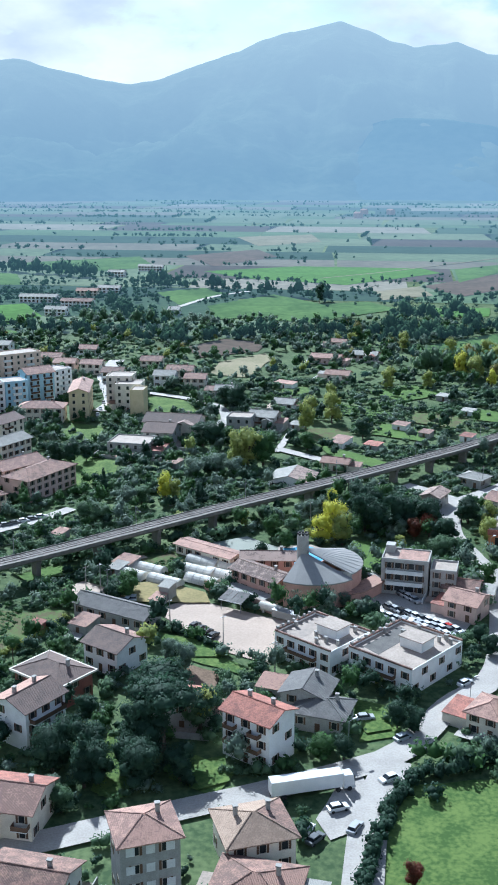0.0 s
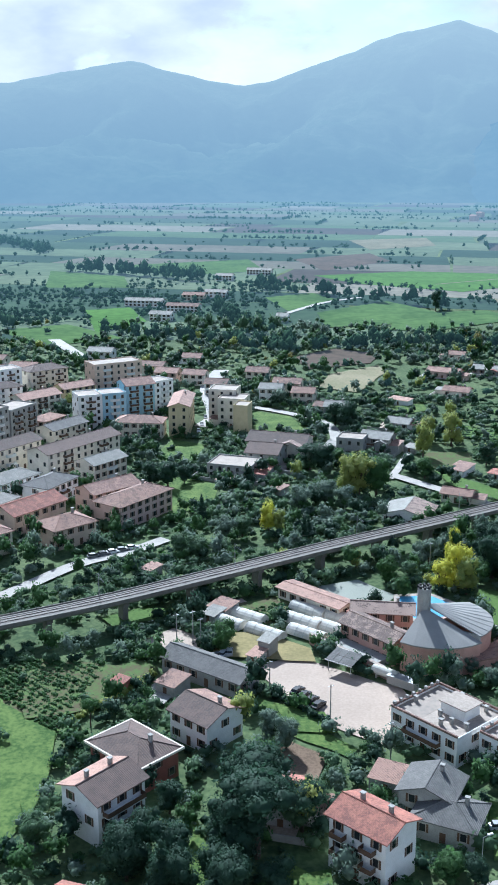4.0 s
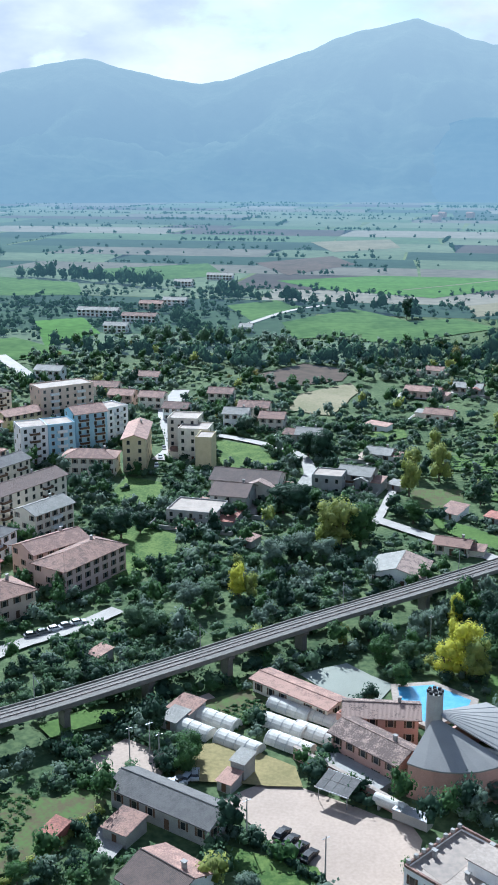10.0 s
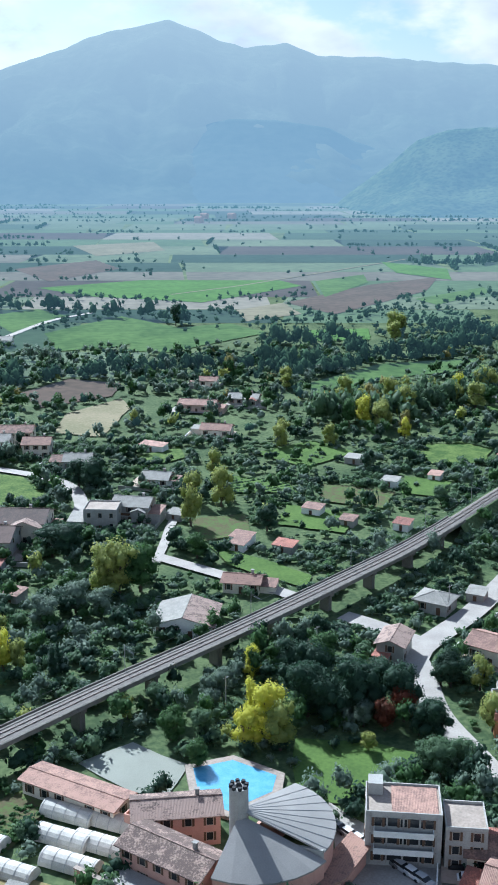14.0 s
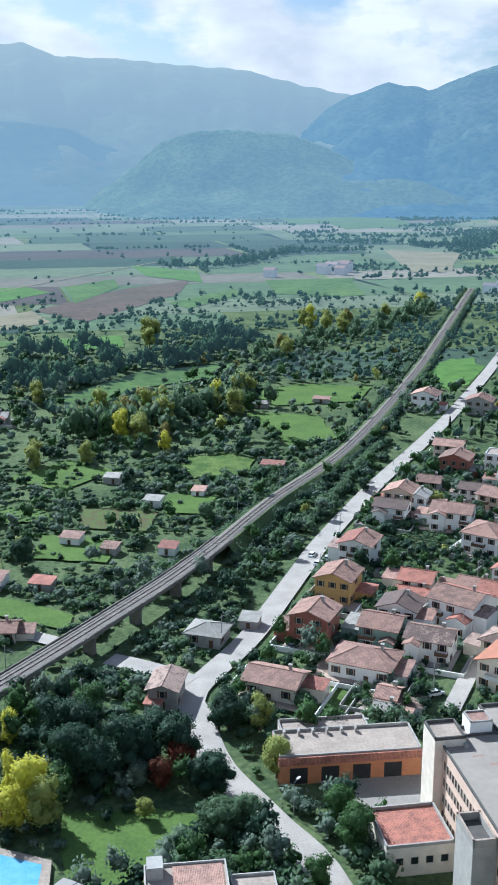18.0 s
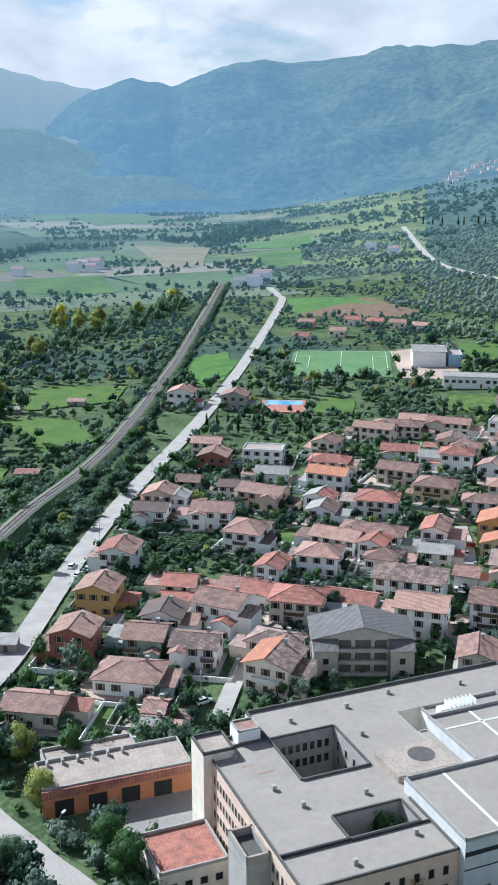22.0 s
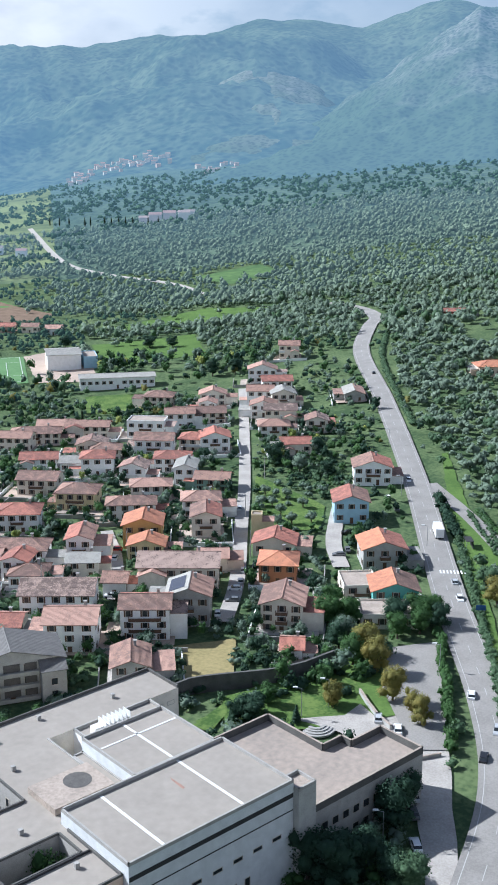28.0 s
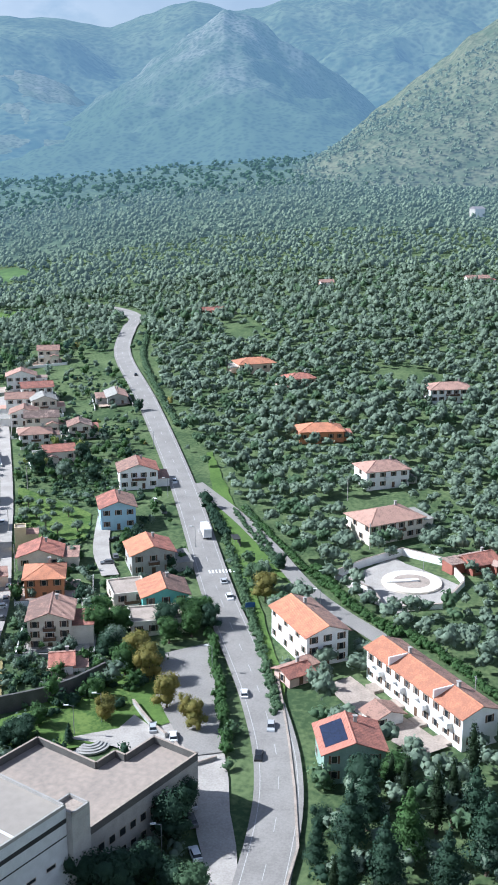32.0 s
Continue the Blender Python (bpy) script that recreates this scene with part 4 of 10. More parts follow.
# ---- plants ----
def crown_arrays(rng, lobes, clumps, size, core=0.72):
    """Leaf clumps over several lobes: corner points and quads, and a lumpy inner mass."""
    lobes = np.array(lobes, float)  # x, y, z, rx, rz
    pick = rng.choice(len(lobes), clumps, p=lobes[:, 3] ** 2 * lobes[:, 4] / (lobes[:, 3] ** 2 * lobes[:, 4]).sum())
    d = rng.normal(size=(clumps, 3))
    d[:, 2] = d[:, 2] * 0.9 + 0.25
    d /= np.linalg.norm(d, axis=1)[:, None]
    rad = np.stack([lobes[pick, 3], lobes[pick, 3], lobes[pick, 4]], 1)
    c = lobes[pick, :3] + d * rad * rng.uniform(0.72, 1.08, (clumps, 1))
    nrm = d + rng.normal(scale=0.55, size=d.shape)
    nrm /= np.linalg.norm(nrm, axis=1)[:, None]
    a = np.cross(nrm, rng.normal(size=d.shape))
    a /= np.linalg.norm(a, axis=1)[:, None]
    b = np.cross(nrm, a)
    s = size * rng.uniform(0.55, 1.25, (clumps, 1))
    t = s * rng.uniform(0.5, 1.0, (clumps, 1))
    v = np.stack([c - a * s, c - b * t * 0.8 + nrm * s * 0.15, c + a * s, c + b * t], 1).reshape(-1, 3)
    f = np.arange(clumps * 4).reshape(-1, 4)
    soft = d * 0.8 + nrm * 0.45 + np.array([0, 0, 0.25])
    ns = np.repeat(soft, 4, 0)
    if core:
        vs, fs, nn = [v], [f], [ns]
        o, m = len(v), 6 if clumps > 300 else 4
        for lx, ly, lz, rx, rz in lobes:
            ring = []
            for k, (el, n) in enumerate(((-0.6, m), (0.25, m))):
                for i in range(n):
                    q = 2 * math.pi * (i + 0.5 * k) / n
                    w = core * rng.uniform(0.85, 1.15)
                    ring.append((lx + math.cos(q) * math.cos(el) * rx * w, ly + math.sin(q) * math.cos(el) * rx * w, lz + math.sin(el) * rz * w))
            ring += [(lx, ly, lz + rz * core), (lx, ly, lz - rz * core)]
            quads = [(i, (i + 1) % m, m + (i + 1) % m, m + i) for i in range(m)]
            quads += [(m + i, m + (i + 1) % m, 2 * m, 2 * m) for i in range(m)]
            vs.append(np.array(ring))
            nn.append((np.array(ring) - (lx, ly, lz)) / (rx, rx, rz))
            fs.append(np.array(quads) + o)
            o += len(ring)
        v, f, ns = np.vstack(vs), np.vstack(fs), np.vstack(nn)
    return v, f, ns / (np.linalg.norm(ns, axis=1)[:, None] + 1e-9)


def quick_mesh(name, v, f, mats, slots=None, normals=None):
    """A mesh of quads from arrays; a quad whose last two corners are the same is a triangle."""
    tri = f[:, 2] == f[:, 3]
    count = np.where(tri, 3, 4)
    start = np.r_[0, np.cumsum(count)[:-1]]
    flat = f.ravel()[np.stack([np.ones(len(f), bool)] * 3 + [~tri], 1).ravel()]
    me = bpy.data.meshes.new(name)
    me.vertices.add(len(v))
    me.vertices.foreach_set("co", np.ascontiguousarray(v, dtype=np.float32).ravel())
    me.loops.add(len(flat))
    me.loops.foreach_set("vertex_index", flat.astype(np.int32))
    me.polygons.add(len(f))
    me.polygons.foreach_set("loop_start", start.astype(np.int32))
    for m in mats:
        me.materials.append(m)
    if slots is not None:
        me.polygons.foreach_set("material_index", slots.astype(np.int32))
    me.update(calc_edges=True)
    if normals is not None:
        me.polygons.foreach_set("use_smooth", np.ones(len(f), bool))
        me.normals_split_custom_set_from_vertices(normals.tolist())
    return me


def lobes_of(rng, style):
    if style == "broad":  # round crown
        out = [(0, 0, 4.6, 2.3, 2.6), (0, 0, 2.2, 1.9, 1.6)]
        for i in range(9):
            q, r = i * 0.7 + rng.uniform(0, 0.5), rng.uniform(1.1, 2.1)
            out.append((math.cos(q) * r, math.sin(q) * r, rng.uniform(1.9, 6.3), rng.uniform(0.9, 1.6), rng.uniform(0.9, 1.6)))
    elif style == "poplar":  # tall, several spires
        out = [(0, 0, 3.0, 2.2, 1.8), (0, 0, 6.5, 1.7, 3.0)]
        for i in range(12):
            q, r = i * 0.9 + rng.uniform(0, 0.5), rng.uniform(0.9, 2.2)
            out.append((math.cos(q) * r, math.sin(q) * r, rng.uniform(2.6, 8.6) - r * 0.5, rng.uniform(0.8, 1.3), rng.uniform(1.2, 2.2)))
    elif style == "cypress":
        out = [(0, 0, 2.2, 0.9, 2.0), (0, 0, 4.6, 0.85, 2.4), (0.05, 0, 7.0, 0.55, 2.2)]
    elif style == "conifer":
        out = [(0, 0, 2.5, 2.4, 1.2), (0.2, 0, 4.2, 2.0, 1.2), (0, 0.2, 5.8, 1.5, 1.2), (0, 0, 7.4, 1.0, 1.2), (0, 0, 8.8, 0.5, 1.0)]
    elif style == "umbrella":
        out = [(0, 0, 6.4, 2.4, 1.3)] + [(math.cos(q) * 2.0, math.sin(q) * 2.0, 6.0 + rng.uniform(-0.4, 0.4), 1.6, 1.0) for q in np.arange(0, 6.2, 1.05)]
    elif style == "bush":
        out = [(0, 0, 0.9, 1.1, 0.95)]
        for i in range(2):
            q, r = rng.uniform(0, 6.28), rng.uniform(0.6, 1.1)
            out.append((math.cos(q) * r, math.sin(q) * r, rng.uniform(0.6, 1.1), rng.uniform(0.7, 1.0), rng.uniform(0.6, 0.9)))
    elif style == "clump":
        out = [(0, 0, 2.3, 1.9, 2.1), (rng.uniform(-1.5, 1.5), rng.uniform(-1.5, 1.5), 1.9, 1.5, 1.6)]
    else:  # olive
        out = [(0, 0, 2.6, 1.55, 1.5)]
        for i in range(4):
            q, r = i * 1.57 + rng.uniform(0, 0.9), rng.uniform(0.7, 1.2)
            out.append((math.cos(q) * r, math.sin(q) * r, rng.uniform(2.0, 3.4), rng.uniform(0.8, 1.15), rng.uniform(0.8, 1.1)))
    return out


STYLE = {"broad": (2300, 0.155, 8), "poplar": (2000, 0.165, 11), "cypress": (900, 0.15, 9), "conifer": (1900, 0.16, 9), "umbrella": (1700, 0.16, 7.5), "olive": (600, 0.15, 4)}


def tree_meshes(style, leaf, seed):
    rng = np.random.default_rng(seed)
    lob = lobes_of(rng, style)
    n, size, _ = STYLE[style]
    v, f, ns = crown_arrays(rng, lob, n, size, 0.74)
    crown = quick_mesh("crown", v, f, [LEAF[leaf]], normals=ns)
    b = Build()
    fork = min(l[2] for l in lob) * 0.75
    b.tube((0, 0, -0.3), (0.05, 0.05, fork), 0.28 if style != "olive" else 0.22, 0.18, 7)
    for lx, ly, lz, _, _ in lob:
        b.tube((0.05, 0.05, fork - 0.2), (lx * 0.85, ly * 0.85, lz), 0.13, 0.04, 5)
    return b.mesh("trunk", [BARK]), crown


SAY = {"broad": "broad-leaved tree with a rounded crown", "poplar": "tall poplar with upright limbs", "cypress": "slender dark cypress",
       "conifer": "conifer with layered boughs", "umbrella": "umbrella pine with a flat crown", "olive": "olive tree with silvery foliage"}
HUE = {"olive": "grey-green", "green": "green", "dark": "dark green", "yellow": "autumn-yellow", "gold": "golden-green", "amber": "amber autumn", "rust": "rust-red", "silver": "grey-green", "scrub": "green", "cypress": "dark green"}


def tree(x, y, height, style="broad", leaf="green", wide=1.0, seed=None):
    if seed is None:
        seed = int(abs(x * 7 + y * 13)) % 3
    trunk, crown = shared(("tree", style, leaf, seed), lambda: tree_meshes(style, leaf, 40 + seed))
    k = height / STYLE[style][2]
    name = {"cypress": "cypress", "conifer": "conifer", "umbrella": "pine_tree", "olive": "olive_tree"}.get(style, "tree")
    t = root(name, x, y, float(land(x, y)), (x * 37 + y * 91) % 360, f"{HUE[leaf]} {SAY[style]}", "tree")
    t.scale = (k * wide, k * wide, k)
    part("trunk", trunk, t)
    part("crown", crown, t)
    return t


def scatter(name, label, spots, style, leaf, clumps, size, low=0.7, high=1.3, seed=5, core=0.75, category="trees", ground=None):
    """Many plants of one kind in one mesh, each turned and sized on its own; spots: x, y, size."""
    rng = np.random.default_rng(seed)
    kinds = []
    for k in range(5):
        kinds.append(crown_arrays(rng, lobes_of(rng, style), clumps, size, core))
    vs, fs, nn, o = [], [], [], 0
    spots = np.asarray(spots, float)
    if not len(spots):
        return None
    zs = land(spots[:, 0], spots[:, 1]) if ground is None else ground
    for (x, y, k), z in zip(spots, zs):
        v, f, ns = kinds[rng.integers(5)]
        q = rng.uniform(0, 6.28)
        c, s = math.cos(q), math.sin(q)
        h = k * rng.uniform(low, high)
        w = np.empty_like(v)
        w[:, 0], w[:, 1], w[:, 2] = x + (v[:, 0] * c - v[:, 1] * s) * k, y + (v[:, 0] * s + v[:, 1] * c) * k, z + v[:, 2] * h
        vs.append(w)
        fs.append(f + o)
        nn.append(np.stack([ns[:, 0] * c - ns[:, 1] * s, ns[:, 0] * s + ns[:, 1] * c, ns[:, 2]], 1))
        o += len(v)
    me = quick_mesh(name, np.vstack(vs), np.vstack(fs), [LEAF[leaf]], normals=np.vstack(nn))
    return tagged(new(name, me), label, category, kind="stuff")


def free(x, y, margin=0.0, keep=None):
    """Which of the spots lie clear of roads, houses and open fields."""
    ok = np.ones(len(x), bool)
    if CLEAR:
        c = np.array(CLEAR)
        for i in range(0, len(x), 2000):
            s = slice(i, i + 2000)
            d2 = (x[s, None] - c[None, :, 0]) ** 2 + (y[s, None] - c[None, :, 1]) ** 2
            ok[s] &= (d2 > (c[None, :, 2] + margin) ** 2).all(1)
    rng = np.random.default_rng(77)
    for poly, share in TAKEN:
        lo, hi = poly.min(0), poly.max(0)
        near = (x > lo[0]) & (x < hi[0]) & (y > lo[1]) & (y < hi[1])
        if near.any():
            idx = np.where(near)[0]
            hit = idx[inside(poly, x[idx], y[idx])]
            ok[hit] &= rng.uniform(size=len(hit)) < share
    return ok


# ---- plan of the landmarks ----
RAIL = [(-107.4, 254.6), (-69.7, 280.2), (-41.0, 303.3), (-7.6, 331.2), (24.8, 356.8), (58.0, 384.4), (93.3, 415.9), (140.3, 467.8), (204.6, 532.7), (303.1, 652.3), (376.2, 745.9), (586.6, 1021.2)]
TUNNELS = [(-29.0, 290.5), (-23.6, 281.1), (-13.4, 296.0), (-14.4, 288.7), (-5.5, 292.2), (-13.1, 281.4), (-7.6, 285.7), (-33.9, 286.6)]
WALLRUN = [(171.8, 292.1), (183.6, 290.9), (200.4, 276.8), (214.5, 271.8)]
FX, FY, FYAW = 95.5, 289.4, -13.0
CX, CY = 17.5, 277.0
PITCH_CORNERS = [(413.9, 680.3), (460.2, 642.6), (405.5, 579.4), (360.0, 616.4)]


# ---- the place, piece by piece ----

# roads and lanes
road('road_town', [(-65.3, 151.3), (-43.0, 159.8), (-14.7, 171.1), (4.0, 178.3), (21.9, 186.4), (31.7, 193.0), (44.1, 211.0), (58.2, 228.4), (69.6, 277.7), (67.5, 300.5), (65.0, 320.9), (67.7, 339.9), (70.8, 352.1), (93.2, 373.6), (120.5, 406.0), (142.4, 432.2), (186.5, 479.2), (241.3, 533.0), (289.1, 582.4), (386.3, 688.7), (548.8, 874.7), (575.0, 915.0), (604.0, 968.0)], 6.5, OLDROAD, label='pale worn town road winding beside the railway')
road('road_main', [(121.3, 201.8), (152.3, 208.8), (186.9, 218.0), (218.2, 234.3), (266.0, 266.0), (351.1, 319.4), (449.9, 386.8), (536.5, 448.8), (599.7, 479.8), (629.0, 491.0), (653.7, 516.6), (674.3, 554.1)], 9.5, ASPHALT, label='grey two-lane main road with white edge lines', lines=True)
road('road_side', [(355.9, 316.7), (332.9, 291.1), (309.7, 269.3), (278.7, 243.4), (258.4, 218.2), (241.6, 197.9)], 5.5, ASPHALT, label='narrow grey side road up to the villas')
road('lane', [(218.7, 307.5), (243.0, 321.2), (283.5, 349.0), (319.0, 373.3), (383.7, 420.1), (445.0, 465.3)], 4.5, OLDROAD, label='pale straight lane between the houses')
road('lane', [(17.3, 141.5), (18.7, 151.2), (22.4, 171.3), (28.8, 188.4)], 7, OLDROAD, label='pale lane running down to the crossing')
road('lane', [(333.6, 340.2), (288.9, 317.0), (269.6, 302.6)], 5, OLDROAD, label='short pale yard lane')
road('lane', [(212.8, 340.3), (235.9, 360.8), (253.0, 380.6)], 4, OLDROAD, label='narrow lane between gardens')
road('lane', [(120.2, 322.8), (139.1, 341.3), (146.5, 347.1)], 4, OLDROAD, label='narrow pale lane by a garden wall')
road('lane', [(-70.0, 538.7), (-47.7, 534.4), (-18.3, 510.9), (-10.7, 484.6), (-13.2, 459.7)], 5, OLDROAD, label='curving pale lane past the flats')
road('lane', [(21.6, 467.4), (17.5, 450.0), (14.5, 435.4), (10.9, 421.2)], 3, OLDROAD, label='sandy garden track')
road('lane', [(-107.4, 289.6), (-97.1, 297.9), (-83.1, 322.5), (-69.9, 334.9), (-60.7, 347.5)], 5, OLDROAD, label='pale lane beside the viaduct gardens')
road('lane', [(-69.8, 494.8), (-67.6, 520.1), (-79.4, 580.5), (-79.0, 630.8)], 9, OLDROAD, label='parking lane between apartment blocks')
road('lane', [(-59.1, 870.4), (-32.0, 940.7), (-0.3, 982.7)], 5, OLDROAD, label='pale farm track across the fields')
road('lane', [(-204.2, 727.7), (-164.7, 656.1)], 8, OLDROAD, label='pale road into the housing')
road('lane', [(12.1, 426.1), (26.3, 411.6), (39.7, 398.0), (48.3, 388.2)], 5, OLDROAD, label='pale yard track by the sheds')
road('lane', [(1100.9, 1317.7), (852.5, 1006.6), (787.0, 884.3), (755.3, 770.4), (716.3, 701.3)], 7, OLDROAD, label='pale road curving through olive groves')
road('lane', [(57.1, 375.1), (64.9, 366.4), (71.8, 356.6)], 6, OLDROAD, label='pale lane passing under the viaduct')
road('lane', [(72.6, 1095.0), (142.0, 1155.0), (210.0, 1227.0), (309.0, 1332.0), (394.7, 1424.0)], 3.6, FAR["stubble"], label='straight farm road between fields')

# yards, fields and lawns
patch('gravel_yard', [(-24.9, 262.0), (-16.4, 269.9), (9.3, 256.4), (10.5, 251.6), (5.1, 230.7), (-7.2, 239.2)], GRAVEL, 0.04, 'large bare gravel yard', 0.0)
patch('gravel_yard', [(-53.6, 274.0), (-46.9, 282.4), (-36.7, 277.3), (-37.7, 268.9), (-49.8, 268.9)], GRAVEL, 0.04, 'small gravel yard by the long shed', 0.0)
patch('car_park', [(34.5, 293.4), (40.0, 284.6), (58.5, 257.2), (56.0, 252.0), (44.3, 229.9), (35.8, 252.1), (30.5, 270.4)], OLDROAD, 0.04, 'pale paved car park', 0.0, category='car park')
patch('forecourt', [(12.0, 169.6), (17.0, 180.5), (21.7, 184.4), (22.8, 174.9), (19.8, 166.2), (14.1, 163.0)], OLDROAD, 0.04, 'pale concrete forecourt', 0.0, category='yard')
patch('court', [(-11.6, 314.3), (0.1, 320.0), (9.7, 309.6), (4.1, 298.5), (-2.9, 303.1)], COURT, 0.04, 'pale green sports court', 0.0, category='court')
patch('grass_field', [(17.8, 146.8), (26.5, 171.3), (32.0, 180.4), (49.7, 182.3), (44.1, 146.7)], LAWN, 0.04, 'bright green meadow behind a hedge', 0.01)
patch('lawn', [(-78.8, 391.5), (-71.0, 419.2), (-51.2, 406.6), (-50.7, 383.2), (-65.5, 370.3), (-76.3, 376.2)], LAWN, 0.04, 'bright green lawn between houses', 0.01)
patch('lawn', [(-82.6, 451.4), (-80.2, 471.9), (-65.6, 465.2), (-62.4, 442.5), (-75.9, 436.1)], LAWN, 0.04, 'small green lawn', 0.02)
patch('lawn', [(-50.9, 529.6), (-32.6, 521.0), (-22.4, 495.9), (-28.3, 480.4), (-47.4, 491.4)], LAWN, 0.04, 'green lawn by the lane', 0.02)
patch('grass_field', [(-93.1, 244.8), (-79.2, 246.8), (-62.1, 230.4), (-60.0, 206.6), (-61.3, 191.0), (-77.5, 194.0)], LAWN, 0.04, 'bright green field by the gardens', 0.02)
patch('garden_plot', [(-86.8, 254.0), (-75.4, 262.0), (-59.4, 259.3), (-61.1, 242.8), (-62.9, 229.3), (-76.9, 240.5)], CROP, 0.04, 'vegetable plots with rows', 0.1)
patch('garden_plot', [(-31.2, 293.1), (-22.2, 300.2), (-17.3, 298.0), (-24.8, 285.6)], CROP, 0.04, 'green vegetable plot between tunnels', 0.0)
patch('soil_plot', [(-15.8, 231.6), (-6.4, 226.0), (-8.3, 216.8), (-17.2, 220.8)], DIRT, 0.04, 'bare brown garden soil', 0.1)
patch('grass_field', [(-25.6, 247.3), (-14.0, 241.0), (0.3, 228.9), (-1.9, 225.5), (-15.9, 233.8)], LAWN, 0.04, 'strip of green grass with small trees', 0.1)
patch('lawn', [(23.2, 211.1), (30.3, 208.6), (32.0, 199.1), (22.9, 195.8)], LAWN, 0.04, 'green lawn beside a grey house', 0.03)
patch('lawn', [(-30.2, 178.8), (-29.6, 199.5), (-24.2, 192.8), (-25.5, 175.1)], LAWN, 0.04, 'green grass between dark trees', 0.1)
patch('lawn', [(-15.5, 182.6), (-10.4, 190.6), (-2.5, 184.5), (-6.6, 176.8)], LAWN, 0.04, 'sunlit grass under trees', 0.15)
patch('grass_field', [(33.1, 316.9), (47.9, 312.9), (56.2, 306.6), (42.0, 289.1), (28.6, 296.0)], GRASS, 0.04, 'rough green park lawn', 0.06)
patch('lawn', [(99.3, 348.3), (105.6, 339.7), (100.3, 328.6), (93.6, 331.4), (95.3, 340.2)], LAWN, 0.04, 'green back garden lawn', 0.03)
patch('garden_plot', [(164.9, 435.9), (182.7, 424.7), (174.3, 408.5), (154.9, 414.8)], CROP, 0.04, 'vegetable garden with vines', 0.25)
patch('lawn', [(200.1, 415.3), (207.2, 404.4), (196.8, 393.9), (191.1, 403.1)], LAWN, 0.04, 'small back lawn', 0.1)
patch('football_pitch', [(413.9, 680.3), (460.2, 642.6), (405.5, 579.4), (360.0, 616.4)], PITCH, 0.06, 'green football pitch with white lines', 0.0, rough_edge=0.0)
patch('sports_yard', [(460.2, 642.6), (480.7, 642.0), (461.8, 586.0), (429.6, 550.6), (408.8, 576.0)], GRAVEL, 0.04, 'pale paved yard beside the sports hall', 0.0)
patch('grass_field', [(571.0, 897.4), (633.8, 854.9), (606.4, 786.2), (513.2, 810.4)], FAR["lawn"], 0.04, 'bright green field', 0.0)
patch('soil_plot', [(630.5, 858.6), (604.5, 761.2), (564.3, 750.8), (509.4, 805.5)], DIRT, 0.04, 'strip of brown bare earth', 0.02)
patch('grass_field', [(396.6, 529.2), (416.8, 508.2), (386.3, 480.1), (369.1, 502.2)], LAWN, 0.04, 'bright green field at the edge of town', 0.0)
patch('grass_field', [(512.4, 634.8), (565.2, 592.0), (513.7, 542.1), (472.6, 568.6), (477.1, 596.0)], GRASS, 0.04, 'green meadow', 0.03)
patch('grass_field', [(315.7, 541.0), (342.4, 561.1), (351.6, 548.1), (326.9, 521.5)], GRASS, 0.04, 'green plot', 0.05)
patch('grass_field', [(783.4, 767.2), (846.8, 737.5), (815.9, 691.4), (758.5, 703.9)], FAR["grass"], 0.04, 'pale green clearing among olives', 0.02)
patch('grass_field', [(555.8, 676.7), (655.1, 653.2), (662.4, 586.9), (576.9, 611.2), (575.5, 630.3)], GRASS, 0.04, 'green meadow strip', 0.04)
patch('grass_field', [(339.5, 686.9), (360.8, 701.2), (365.4, 670.6), (323.5, 626.1), (306.3, 627.8)], FAR["lawn"], 0.04, 'bright green field by the road', 0.02)
patch('dry_yard', [(200.6, 308.7), (213.0, 299.3), (194.9, 286.7), (183.6, 290.9)], DRY, 0.04, 'dry yellow grass plot behind a wall', 0.0)
patch('lawn', [(174.6, 282.4), (183.8, 280.4), (180.5, 276.6), (173.9, 278.2)], LAWN, 0.04, 'green lawn by the works wall', 0.0)
patch('lawn', [(189.2, 270.9), (196.8, 270.0), (200.1, 258.9), (198.1, 255.0), (188.7, 262.0)], LAWN, 0.04, 'works garden lawn', 0.05)
patch('works_drive', [(207.3, 264.5), (208.7, 256.6), (196.5, 234.2), (158.0, 213.3), (148.8, 215.1), (179.0, 232.0), (198.3, 249.6)], OLDROAD, 0.04, 'pale paved works drive', 0.0, category='yard')
patch('tree_car_park', [(228.3, 262.4), (235.7, 255.4), (198.5, 235.1), (208.3, 252.1)], OLDROAD, 0.04, 'paved parking strip under trees', 0.02, category='yard')
patch('lawn', [(330.3, 376.1), (324.4, 358.4), (315.4, 336.2), (293.3, 324.9), (283.6, 342.4)], LAWN, 0.04, 'green olive orchard lawn', 0.12)
patch('works_drive', [(78.4, 312.9), (103.3, 307.6), (97.6, 294.5), (83.0, 291.7), (83.5, 303.3)], ASPHALT, 0.04, 'grey works yard', 0.0, category='yard')
patch('verge', [(312.0, 285.7), (293.2, 269.7), (230.6, 234.2), (201.8, 220.3), (209.1, 225.6), (262.6, 256.5)], GRASS, 0.04, 'grassy verge between roads', 0.03)
patch('villa_terrace', [(291.8, 240.7), (315.5, 230.6), (301.4, 207.1), (286.5, 207.0), (274.6, 220.9)], OLDROAD, 0.04, 'white paved villa terrace', 0.0, category='terrace')
patch('grass_field', [(305.1, 282.6), (390.8, 329.2), (391.9, 326.7), (320.1, 281.4), (282.5, 244.7), (281.0, 247.5)], GRASS, 0.04, 'grass bank along the side road', 0.05)
